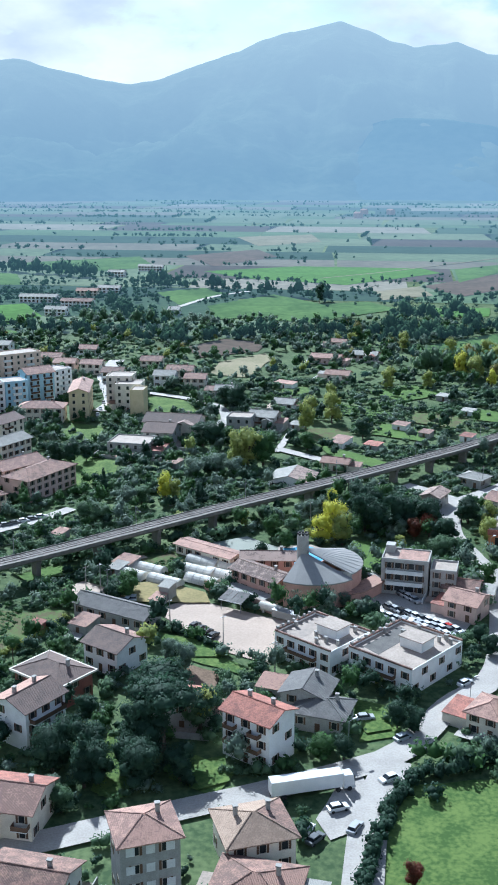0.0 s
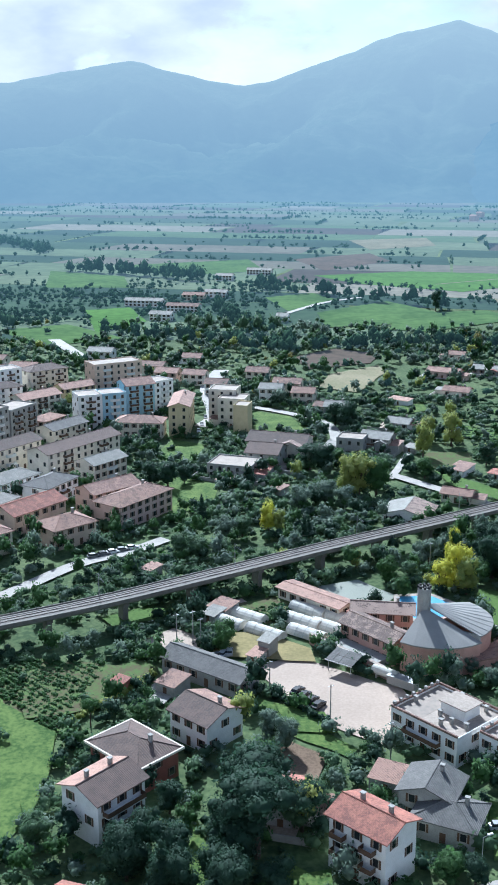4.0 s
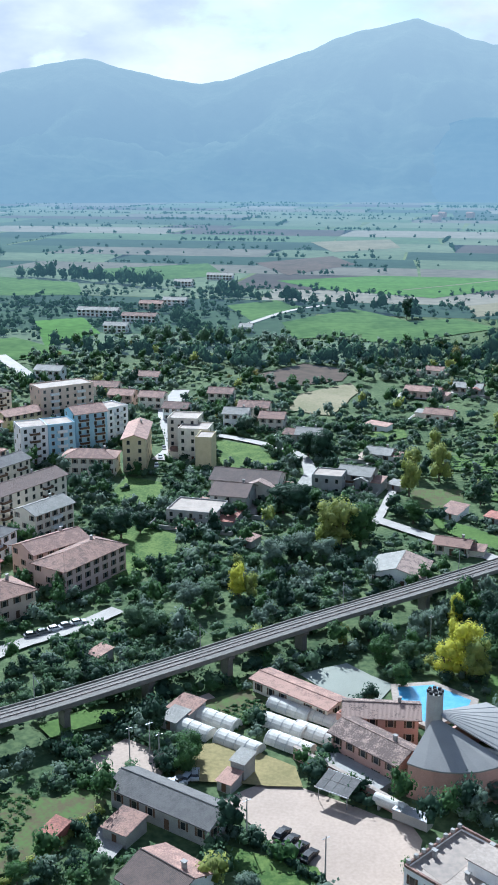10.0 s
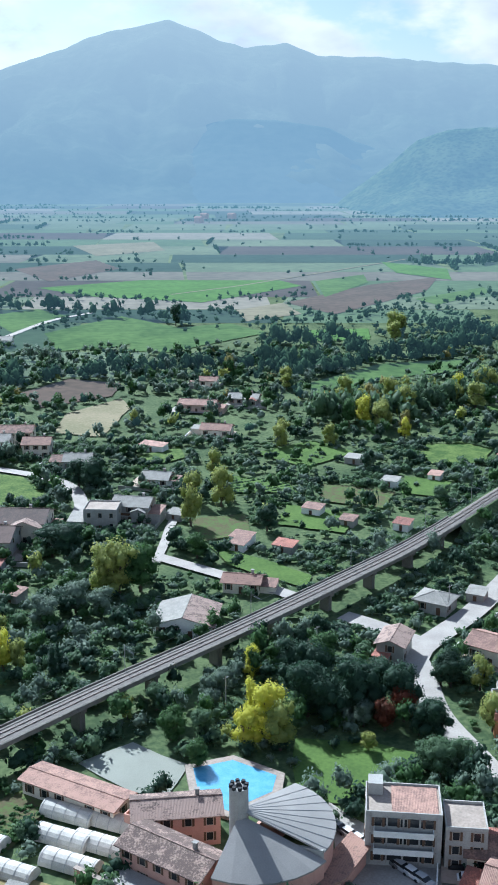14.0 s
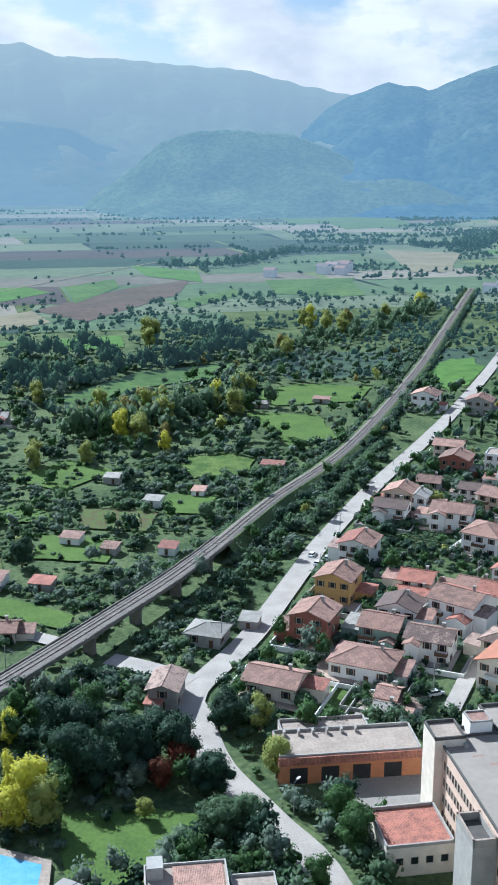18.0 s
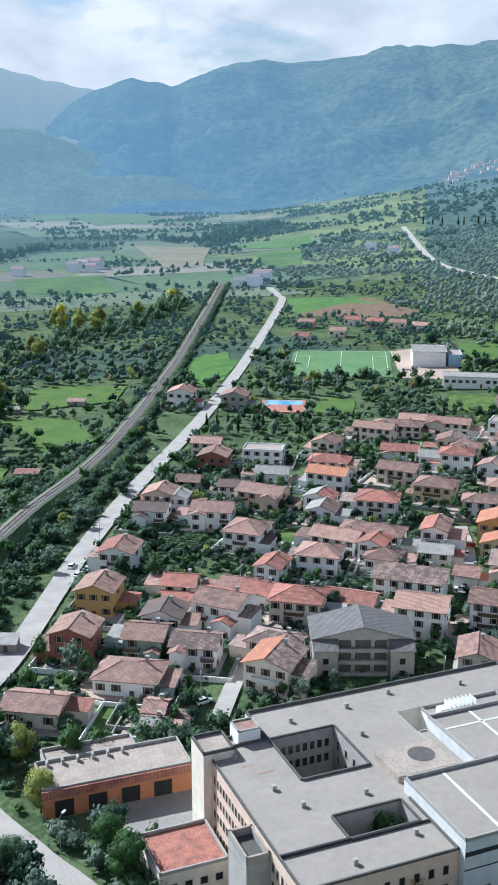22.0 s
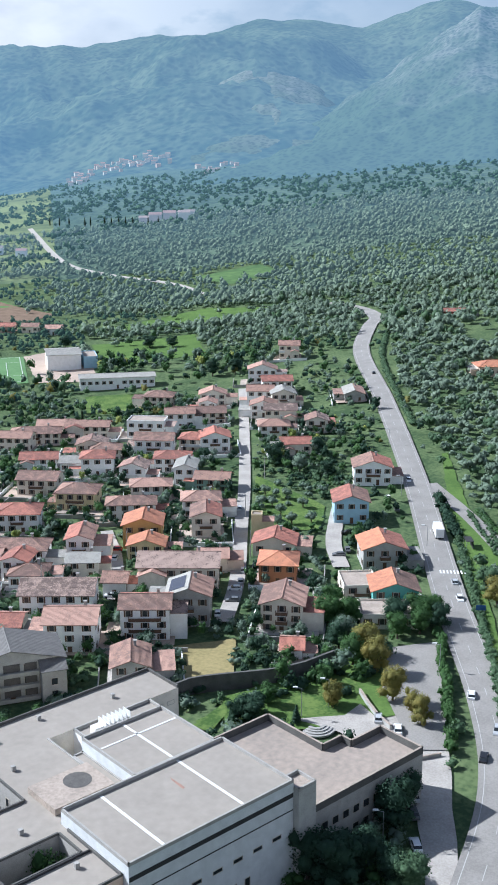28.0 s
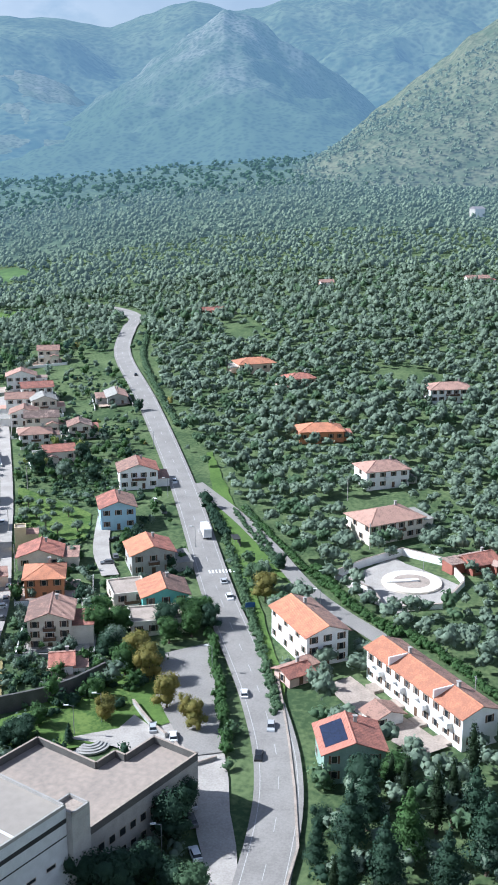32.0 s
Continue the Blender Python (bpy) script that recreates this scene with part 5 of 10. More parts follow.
patch('grass_field', [(-49.4, 1168.0), (55.2, 1225.1), (192.3, 1200.1), (205.0, 1148.2), (94.0, 1034.2), (-4.5, 1096.0)], FAR["lawn"], 0.12, 'wide bright green field', 0.02)
patch('grass_field', [(-34.6, 879.4), (22.3, 958.7), (58.3, 896.1), (17.3, 815.3), (-24.6, 802.4)], FAR["grass"], 0.12, 'pale green pasture', 0.02)
patch('soil_field', [(-40.7, 676.4), (-16.0, 710.8), (11.5, 694.1), (5.9, 661.9), (-29.9, 639.0)], FAR["plough"], 0.12, 'reddish brown ploughed field', 0.02)
patch('stubble_field', [(-16.5, 625.5), (10.2, 654.4), (13.9, 633.1), (-1.4, 576.8), (-22.7, 587.7)], STUBBLE, 0.12, 'pale terraced plot', 0.02)
patch('grass_field', [(-84.2, 973.6), (-43.6, 1011.5), (-18.9, 964.6), (-55.4, 879.0)], FAR["grass"], 0.12, 'green pasture', 0.02)
patch('soil_field', [(-83.2, 1364.0), (11.3, 1467.5), (36.0, 1352.3), (-39.5, 1223.0)], FAR["plough"], 0.12, 'dark ploughed field', 0.02)
patch('stubble_field', [(-18.9, 1714.5), (103.1, 1777.3), (107.8, 1608.3), (12.2, 1529.1)], FAR["stubble"], 0.12, 'tan stubble field', 0.02)
patch('grass_field', [(-338.9, 1190.4), (-245.9, 1139.5), (-218.2, 1037.0), (-298.0, 1028.4)], FAR["grass"], 0.12, 'green pasture', 0.02)
patch('grass_field', [(-220.6, 874.6), (-188.2, 895.5), (-158.8, 817.5), (-183.4, 759.6)], FAR["lawn"], 0.12, 'green field with a round tree', 0.02)
patch('grass_field', [(-254.0, 765.2), (-213.6, 797.1), (-158.5, 737.3), (-208.9, 697.5)], FAR["grass"], 0.12, 'green strip field', 0.02)
patch('grass_field', [(-273.2, 1265.4), (-137.5, 1356.1), (-104.5, 1215.9), (-199.0, 1144.6)], FAR["grass"], 0.12, 'long green field', 0.02)
patch('grass_field', [(31.2, 883.8), (100.6, 905.8), (121.4, 859.5), (46.2, 788.7), (19.6, 795.8)], FAR["grass"], 0.12, 'pale green pasture', 0.02)
patch('grass_field', [(150.4, 864.8), (195.9, 866.1), (184.6, 817.5), (147.4, 815.7)], FAR["lawn"], 0.12, 'green clearing', 0.02)
patch('grass_field', [(109.9, 675.8), (164.9, 727.6), (232.5, 738.4), (203.6, 699.1), (159.4, 685.8), (110.9, 640.2)], FAR["grass"], 0.12, 'long green meadow strip', 0.02)
patch('soil_field', [(164.4, 1020.8), (273.0, 1147.5), (363.1, 1206.9), (311.4, 1087.8), (189.6, 943.0)], FAR["plough"], 0.12, 'dark ploughed field', 0.02)
patch('grass_field', [(281.7, 1029.2), (376.2, 1109.7), (364.2, 1064.3), (288.3, 987.5)], FAR["grass"], 0.12, 'pale strip', 0.02)
patch('stubble_field', [(115.5, 979.7), (162.1, 1021.4), (164.1, 949.9), (114.6, 916.5)], FAR["stubble"], 0.12, 'tan field', 0.02)
patch('grass_field', [(216.1, 654.6), (254.9, 659.9), (265.6, 641.2), (230.1, 621.5)], FAR["grass"], 0.12, 'green garden clearing', 0.02)
patch('grass_field', [(192.8, 598.7), (216.4, 586.2), (204.4, 555.3), (182.2, 566.7)], LAWN, 0.12, 'green garden clearing', 0.02)
patch('grass_field', [(132.4, 544.7), (157.4, 537.9), (152.1, 521.3), (129.9, 522.9)], LAWN, 0.12, 'green garden strip', 0.02)
patch('grass_field', [(29.0, 432.9), (43.5, 419.8), (54.9, 403.9), (51.3, 394.9), (31.7, 416.5)], GRASS, 0.12, 'green paddock', 0.02)
patch('grass_field', [(12.3, 542.4), (30.7, 554.2), (31.2, 537.3), (15.5, 525.9)], LAWN, 0.12, 'green garden plot', 0.02)
patch('grass_field', [(42.9, 511.1), (65.6, 497.8), (66.8, 483.8), (41.7, 487.4)], GRASS, 0.12, 'green garden rows', 0.02)
patch('garden_plot', [(79.0, 493.0), (102.0, 479.0), (93.0, 461.0), (72.0, 473.0)], CROP, 0.12, 'vegetable beds beyond the railway', 0.06)
patch('grass_field', [(111.0, 498.0), (127.0, 488.0), (117.0, 470.0), (104.0, 478.0)], GRASS, 0.12, 'small green paddock', 0.05)
patch('garden_plot', [(25.7, 460.3), (44.4, 462.2), (43.0, 442.2), (26.1, 436.7)], CROP, 0.12, 'green vegetable plots', 0.05)
patch('grass_field', [(60.0, 470.0), (82.0, 456.0), (73.0, 438.0), (53.0, 450.0)], GRASS, 0.12, 'rough green garden strip', 0.12)
patch('garden_plot', [(126.0, 530.0), (150.0, 545.0), (160.0, 532.0), (148.0, 511.0), (127.0, 514.0)], LAWN, 0.12, 'bright garden strips', 0.03)
patch('grass_field', [(60.0, 540.0), (88.0, 556.0), (102.0, 534.0), (76.0, 516.0)], GRASS, 0.12, 'rough grass among trees', 0.15)
patch('grass_field', [(186.0, 610.0), (216.0, 592.0), (206.0, 549.0), (180.0, 540.0)], GRASS, 0.12, 'green garden clearing by the railway', 0.06)
patch('grass_field', [(206.0, 650.0), (240.0, 664.0), (272.0, 642.0), (250.0, 612.0), (206.0, 618.0)], GRASS, 0.12, 'green garden plots by the railway', 0.05)
patch('grass_field', [(434.9, 1175.2), (532.8, 1160.1), (442.2, 1008.7), (395.6, 1055.3)], FAR["grass"], 0.12, 'green field', 0.02)
patch('grass_field', [(751.6, 1492.0), (817.5, 1403.6), (676.6, 1197.1), (618.6, 1187.7)], FAR["stubble"], 0.12, 'tan field with hedges', 0.02)
patch('grass_field', [(818.0, 1285.7), (870.4, 1261.6), (762.1, 1121.1), (723.2, 1141.5)], FAR["lawn"], 0.12, 'green field', 0.02)
patch('grass_field', [(342.2, 691.8), (374.9, 698.1), (346.4, 649.6), (306.0, 616.1), (312.8, 647.1)], FAR["lawn"], 0.12, 'green field by the road', 0.02)
patch('grass_field', [(1060.7, 2585.5), (1299.1, 2689.9), (1145.8, 2128.8), (906.0, 2171.8)], FAR["grass"], 0.12, 'pale green field under the hill', 0.02)
patch('grass_field', [(226.8, 1188.0), (292.0, 1243.9), (276.1, 1164.3), (206.7, 1054.8)], FAR["grass"], 0.12, 'green field', 0.02)
patch('grass_field', [(352.6, 1392.6), (401.9, 1292.1), (367.4, 1177.2), (332.2, 1256.5)], FAR["lawn"], 0.12, 'green field', 0.02)
patch('grass_field', [(1068.0, 2387.5), (1262.3, 2406.5), (1135.3, 2041.5), (930.5, 1959.0)], FAR["grass"], 0.12, 'pale green field', 0.02)
patch('grass_field', [(855.5, 1420.8), (1021.7, 1439.6), (904.1, 1277.8), (851.2, 1346.1)], FAR["lawn"], 0.12, 'green field', 0.02)
patch('grass_field', [(802.3, 1270.8), (850.7, 1233.8), (744.3, 1102.2), (722.5, 1142.0)], FAR["grass"], 0.12, 'green field', 0.02)
patch('grass_field', [(468.1, 1130.7), (523.4, 1154.3), (467.4, 1014.2), (426.2, 1020.3)], FAR["grass"], 0.12, 'green field', 0.02)
patch('grass_field', [(762.0, 1494.7), (815.8, 1389.2), (649.3, 1169.2), (641.8, 1217.2)], FAR["stubble"], 0.12, 'tan field', 0.02)
patch('grass_field', [(1361.6, 2132.3), (1383.8, 2016.3), (1210.1, 1798.7), (1178.6, 1864.9)], FAR["stubble"], 0.12, 'pale bare field', 0.02)
patch('lawn', [(192.0, 274.5), (206.3, 267.1), (195.4, 258.8), (188.2, 266.0)], LAWN, 0.04, 'works garden lawn with low shrubs', 0.15)
patch('lawn', [(172.2, 281.2), (184.1, 281.9), (181.3, 278.7), (172.8, 276.4)], LAWN, 0.04, 'small lawn under the works wall', 0.03)
patch('lawn', [(207.9, 268.1), (212.6, 266.4), (205.0, 258.3), (202.1, 258.0)], LAWN, 0.04, 'lawn strip beside the gate', 0.0)
patch('garden_path', [(187.4, 265.5), (195.3, 257.6), (201.3, 256.9), (195.3, 244.7), (186.4, 245.7), (188.2, 254.8)], OLDROAD, 0.04, 'pale paved works garden path', 0.0, category='path')
patch('car_park', [(229.9, 265.3), (239.8, 256.8), (195.4, 233.2), (191.3, 238.1), (201.2, 248.5), (211.1, 256.6)], ASPHALT, 0.04, 'grey tarmac car park under trees', 0.0, category='car park')
patch('works_garden', [(176.3, 275.3), (185.6, 283.5), (216.9, 272.0), (229.9, 265.3), (201.2, 248.5), (186.4, 259.2)], GRASS, -0.03, 'rough grass of the works garden', 0.6)
patch('grass_field', [(-23.5, 248.1), (-7.8, 243.0), (-4.1, 234.7), (-17.7, 233.8)], LAWN, 0.04, 'green orchard strip beside the gravel yard', 0.1)
patch('garden_yard', [(-47.1, 251.5), (-44.7, 255.1), (-40.7, 247.0), (-43.3, 242.2), (-46.8, 245.1)], OLDROAD, 0.04, 'pale paved house yard', 0.0, category='yard')
patch('garden_plot', [(-61.6, 255.8), (-52.8, 263.6), (-46.8, 260.3), (-47.5, 253.2), (-53.6, 244.6), (-62.9, 245.6)], CROP, 0.04, 'vegetable beds in rows', 0.02)
patch('garden_plot', [(-77.4, 254.7), (-65.5, 261.6), (-52.6, 259.5), (-51.0, 245.1), (-61.8, 236.4), (-70.9, 233.2)], CROP, 0.04, 'vegetable beds with low rows', 0.02)
patch('grass_field', [(-70.9, 233.2), (-62.3, 229.0), (-59.8, 215.5), (-59.2, 201.6), (-59.1, 194.3)], LAWN, 0.04, 'bright green grass field', 0.0)
patch('grass_field', [(-67.4, 285.8), (-58.2, 293.6), (-48.4, 294.2), (-51.9, 286.8), (-62.7, 281.5)], GRASS, 0.04, 'grass beside the viaduct', 0.05)
patch('dirt_yard', [(-41.0, 294.7), (-31.9, 303.0), (-27.7, 298.1), (-35.4, 289.0)], GRAVEL, 0.04, 'littered gravel under the viaduct', 0.1, category='yard')
patch('lawn', [(-30.1, 203.7), (-26.7, 196.7), (-21.5, 177.0), (-28.4, 176.5), (-29.0, 189.8)], LAWN, 0.04, 'bright strip of lawn between dark trees', 0.0)
patch('lawn', [(-10.6, 187.9), (-4.8, 189.9), (-4.1, 180.8), (-10.1, 178.9)], LAWN, 0.04, 'sunlit lawn below the white house', 0.02)
patch('lawn', [(24.0, 213.4), (29.0, 210.8), (29.7, 200.8), (24.4, 198.6), (22.9, 203.8)], LAWN, 0.04, 'green lawn by the road', 0.0)

patch('grass_field', [(-36.2, 279.9), (-24.7, 282.2), (-11.8, 274.0), (-10.5, 266.4), (-34.7, 267.8)], DRY, 0.04, 'dry pale grass with parked cars beside the tunnels', 0.03)
patch('garden_plot', [(-23.0, 304.8), (-16.6, 305.6), (-11.8, 302.2), (-25.2, 289.7), (-34.9, 297.4)], CROP, 0.04, 'green vegetable beds between the tunnels', 0.0)

# houses of the first crossing
white_home = house(1.9, 191.9, 11.5, 8.6, 9.9, -37, 'white', 'red', chimneys=2, floors=3, half='red', extra='three-storey white house with balconies and a red tiled roof')
for fl_ in (1, 2):
    for bx in (-3.4, 2.6):
        part('balcony', shared('small_balcony', lambda: balcony_mesh(2.6, False)), white_home, pose(bx, -4.3, fl_ * 3.3 + 0.1))
house(12.9, 209.8, 9.7, 9, 5.5, -20, 'grey', 'slate', ridge='d', half='slate', extra='grey two-storey house with a dark grey gabled roof')
house(15.7, 203.9, 10.9, 9, 4, -20, 'grey', 'slate', shape='hip', extra='low grey house with a dark hipped roof')
house(-31.5, 231.6, 10.5, 10.5, 6.3, -36, 'white', 'dark', extra='white two-storey house with a broad dark brown gabled roof')
brick_villa = house(-43.5, 216.7, 14.0, 10.2, 6.0, -38, 'brick', 'dark', shape='hip', extra='brick villa with a wide hipped dark brown roof and pale eaves')
for bx in ((-7.9, 7.9, -6.0, -5.65), (-7.9, 7.9, 5.65, 6.0), (-7.9, -7.55, -5.64, 5.64), (7.55, 7.9, -5.64, 5.64)):
    part('eaves_board', Build().box(*bx, 5.65, 6.1).mesh('eaves_board', [WALL['cream']]), brick_villa, label='pale eaves board')
house(-45.4, 199.6, 11.0, 9.6, 8.7, 55, 'white', 'dark', balcony=9, floors=3, chimneys=2, extra='white three-storey house with long balconies and dark roof')
house(-15.5, 205.2, 8.6, 8, 6, -10, 'concrete', 'brown', shape='gable')
tall_home = house(-16.7, 149.1, 9.6, 9.2, 13, 17, 'grey', 'pink', floors=4, shape='hip', extra='grey four-storey house with a pink hipped roof')
for k in range(4):
    for bx in (-3.2, 0, 3.2):
        part('shutter', shared('roller', lambda: Build().box(-0.7, 0.7, -0.05, 0, -0.75, 0.75).mesh('shutter', [WHITETRIM])), tall_home, pose(bx, -4.66, 1.8 + k * 3.25))
house(0.8, 158.8, 11.6, 10.8, 6.6, 16, 'cream', 'tan', shape='hip', chimneys=2, half='brown', extra='cream house with a tan-brown hipped roof beside the road')
house(-41.8, 168.7, 10.6, 11, 6, -12, 'cream', 'pink', balcony=3, half='red')
house(1.1, 144.7, 13.3, 12, 5, -14, 'grey', 'brown', shape='hip')
house(-35.2, 146.2, 13.4, 12, 5, -14, 'white', 'brown')
house(50.6, 201.5, 7.1, 9, 5, -35, 'cream', 'pink', shape='hip')
house(57.0, 259.5, 8.8, 9, 5, -35, 'pink', 'pink')
hut(5.6, 216.9, 6.4, 6, 2.6, -20, 'brown', 'concrete')
hut(-53.6, 248.2, 3.2, 4, 2.4, -28, 'red', 'brick')
hut(-41.7, 250.2, 5.2, 6, 2.6, -28, 'brown', 'concrete')
hut(-22.1, 270.4, 3.1, 4, 4, -28, 'grey', 'concrete', label='small square concrete pump hut')
hut(-24.4, 266.5, 3.1, 4, 2, -28, 'white', 'concrete')
hut(-35.8, 293.1, 5.8, 6, 2.5, -30, 'brown', 'concrete')
hut(-37.7, 289.1, 4.0, 5, 2.2, -30, 'grey', 'concrete')

# apartment quarter beyond the viaduct
house(-86.0, 377.6, 19.3, 11, 8, 50, 'pink', 'pink', shape='gable', shutters=True, balcony=0, solid=True, chimneys=1, group='houses beyond the viaduct')
house(-75.2, 368.6, 25.6, 12, 8, 60, 'pink', 'brown', shape='hip', shutters=True, balcony=0, solid=False, chimneys=1, group='houses beyond the viaduct')
house(-91.7, 343.7, 15.0, 12, 6.5, 48, 'peach', 'brown', shape='hip', shutters=True, balcony=0, solid=True, chimneys=1, group='houses beyond the viaduct')
house(-107.8, 357.6, 22.0, 12, 7, 59, 'peach', 'red', shape='gable', shutters=True, balcony=0, solid=False, chimneys=1, group='houses beyond the viaduct')
house(-112.6, 331.4, 10.9, 11, 7, 51, 'cream', 'pink', shape='hip', shutters=True, balcony=0, solid=True, chimneys=1, group='houses beyond the viaduct')
house(-121.2, 360.2, 16.8, 10, 7, 65, 'white', 'grey', shape='hip', shutters=True, balcony=0, solid=False, chimneys=1, group='houses beyond the viaduct')
house(-123.9, 388.6, 18.6, 11, 7, 60, 'white', 'grey', shape='hip', shutters=True, balcony=0, solid=True, chimneys=1, group='houses beyond the viaduct')
house(-107.7, 383.3, 17.4, 11, 7.5, 69, 'white', 'slate', shape='hip', shutters=True, balcony=4, solid=False, chimneys=1, group='houses beyond the viaduct')
house(-95.5, 407.6, 16.6, 10, 9, 58, 'cream', 'grey', shape='gable', shutters=True, balcony=4, solid=True, chimneys=1, group='houses beyond the viaduct')
house(-109.3, 422.9, 38.8, 11, 11, 60, 'cream', 'dark', shape='gable', shutters=False, balcony=4, solid=False, chimneys=1, name='apartment_block', group='apartment blocks')
house(-134.7, 422.6, 22.1, 11, 10, 61, 'cream', 'dark', shape='gable', shutters=False, balcony=4, solid=True, chimneys=1, name='apartment_block', group='apartment blocks')
house(-123.0, 454.0, 20.0, 10, 10, 62, 'cream', 'slate', shape='gable', shutters=False, balcony=4, solid=False, chimneys=1, name='apartment_block', group='apartment blocks')
house(-155.9, 443.5, 26.4, 13, 17, 68, 'grey', 'grey', shape='flat', shutters=False, balcony=4, solid=True, chimneys=0, name='apartment_block', group='apartment blocks')
house(-146.9, 463.8, 17.6, 12, 15, 70, 'grey', 'slate', shape='flat', shutters=False, balcony=4, solid=False, chimneys=0, name='apartment_block', group='apartment blocks')
house(-136.6, 478.6, 13.9, 9, 7, 68, 'pink', 'pink', shape='hip', shutters=True, balcony=0, solid=True, chimneys=1, group='houses beyond the viaduct')
house(-121.8, 492.0, 10.7, 12, 15, 29, 'white', 'grey', shape='flat', shutters=False, balcony=4, solid=False, chimneys=0, name='apartment_block', group='apartment blocks')
house(-112.2, 497.3, 10.9, 12, 15, 29, 'blue', 'grey', shape='flat', shutters=False, balcony=4, solid=True, chimneys=0, name='apartment_block', group='apartment blocks')
house(-104.4, 514.3, 13.9, 12, 16, 35, 'blue', 'pink', shape='gable', shutters=False, balcony=4, solid=False, chimneys=1, name='apartment_block', group='apartment blocks')
house(-97.7, 531.7, 11.4, 11, 14, 50, 'white', 'brown', shape='flat', shutters=False, balcony=4, solid=True, chimneys=0, name='apartment_block', group='apartment blocks')
house(-94.9, 478.3, 20.3, 11, 7, -1, 'cream', 'pink', shape='hip', shutters=True, balcony=0, solid=False, chimneys=1, group='houses beyond the viaduct')
house(-126.8, 566.7, 26.2, 13, 16, 37, 'peach', 'grey', shape='flat', shutters=False, balcony=4, solid=True, chimneys=0, name='apartment_block', group='apartment blocks')
house(-161.8, 560.8, 21.3, 12, 13, 45, 'cream', 'dark', shape='hip', shutters=False, balcony=4, solid=False, chimneys=1, name='apartment_block', group='apartment blocks')
house(-141.1, 543.0, 18.4, 10, 8, 48, 'yellow', 'pink', shape='gable', shutters=True, balcony=0, solid=True, chimneys=1, group='houses beyond the viaduct')
house(-153.0, 516.3, 21.4, 11, 8.5, 53, 'cream', 'pink', shape='gable', shutters=True, balcony=4, solid=False, chimneys=1, group='houses beyond the viaduct')
house(-183.6, 534.0, 12.5, 11, 16, 25, 'white', 'grey', shape='flat', shutters=False, balcony=4, solid=True, chimneys=0, name='apartment_block', group='apartment blocks')
house(-177.7, 547.9, 12.5, 11, 15, 44, 'white', 'pink', shape='flat', shutters=False, balcony=4, solid=False, chimneys=0, name='apartment_block', group='apartment blocks')
house(-171.2, 523.8, 15.5, 11, 11, 39, 'white', 'dark', shape='hip', shutters=False, balcony=4, solid=True, chimneys=1, name='apartment_block', group='apartment blocks')
house(-185.7, 518.0, 10.3, 11, 12, 34, 'cream', 'brown', shape='hip', shutters=False, balcony=4, solid=False, chimneys=1, name='apartment_block', group='apartment blocks')
house(-151.0, 402.2, 14.7, 11, 9, 60, 'white', 'brown', shape='hip', shutters=True, balcony=4, solid=True, chimneys=1, group='houses beyond the viaduct')
house(-130.3, 348.7, 8.7, 11, 7, 63, 'cream', 'brown', shape='hip', shutters=True, balcony=0, solid=False, chimneys=1, group='houses beyond the viaduct')
house(-47.6, 422.7, 17.1, 14, 5, -12, 'grey', 'grey', shape='flat', shutters=False, balcony=0, solid=True, chimneys=1, name='house', group='houses of the town')
house(-32.7, 455.4, 24.1, 14, 6, -12, 'cream', 'dark', shape='gable', shutters=False, balcony=0, solid=True, chimneys=1, name='house', group='houses of the town')
house(-36.8, 438.5, 12.6, 14, 6, -12, 'grey', 'dark', shape='gable', shutters=False, balcony=0, solid=True, chimneys=1, name='house', group='houses of the town')
house(-3.5, 457.8, 10.9, 10, 7, -12, 'grey', 'grey', shape='flat', shutters=False, balcony=0, solid=True, chimneys=1, name='house', group='houses of the town')
house(-79.2, 492.8, 8.8, 28, 13, 4, 'yellow', 'pink', ridge='d', shutters=False, extra='long yellow apartment block with a stepped pink roof', name='apartment_block', group='apartment blocks')
house(-62.1, 510.3, 12.4, 12, 15, -6, 'cream', 'grey', shape='flat', shutters=False, name='apartment_block')
house(-56.8, 500.8, 12.1, 12, 13, -6, 'cream', 'grey', shape='flat', shutters=False, name='apartment_block')
house(-51.3, 486.6, 6.3, 10, 13, -6, 'yellow', 'brown', shape='flat', shutters=False, windows=False, name='apartment_block', extra='narrow yellow apartment block end wall')
house(-153.2, 651.4, 14.4, 10, 7, -8, 'white', 'grey', chimneys=1, group='scattered far houses')
house(-87.9, 591.8, 11.7, 10, 6, -8, 'cream', 'pink', chimneys=1, group='scattered far houses')
house(-73.0, 568.1, 11.2, 10, 6, -8, 'white', 'brown', chimneys=1, group='scattered far houses')
house(-36.8, 568.5, 13.8, 10, 7, -8, 'cream', 'brown', chimneys=1, group='scattered far houses')
house(-44.0, 554.2, 10.8, 10, 7, -8, 'white', 'grey', chimneys=1, group='scattered far houses')
house(-27.7, 551.0, 10.7, 10, 6, -8, 'cream', 'brown', chimneys=1, group='scattered far houses')
house(-55.2, 602.6, 11.8, 10, 6, -8, 'cream', 'brown', chimneys=1, group='scattered far houses')
house(-103.4, 595.6, 11.8, 10, 6, -8, 'pink', 'pink', chimneys=1, group='scattered far houses')
house(-117.1, 619.7, 15.4, 10, 5, -8, 'cream', 'brown', chimneys=1, group='scattered far houses')
house(-100.6, 653.6, 14.6, 10, 4, -8, 'white', 'brown', chimneys=1, group='scattered far houses')
house(-185.6, 604.4, 15.3, 10, 6, -8, 'grey', 'pink', chimneys=1, group='scattered far houses')
house(-249.8, 690.5, 17.7, 10, 6, -8, 'white', 'grey', chimneys=1, group='scattered far houses')
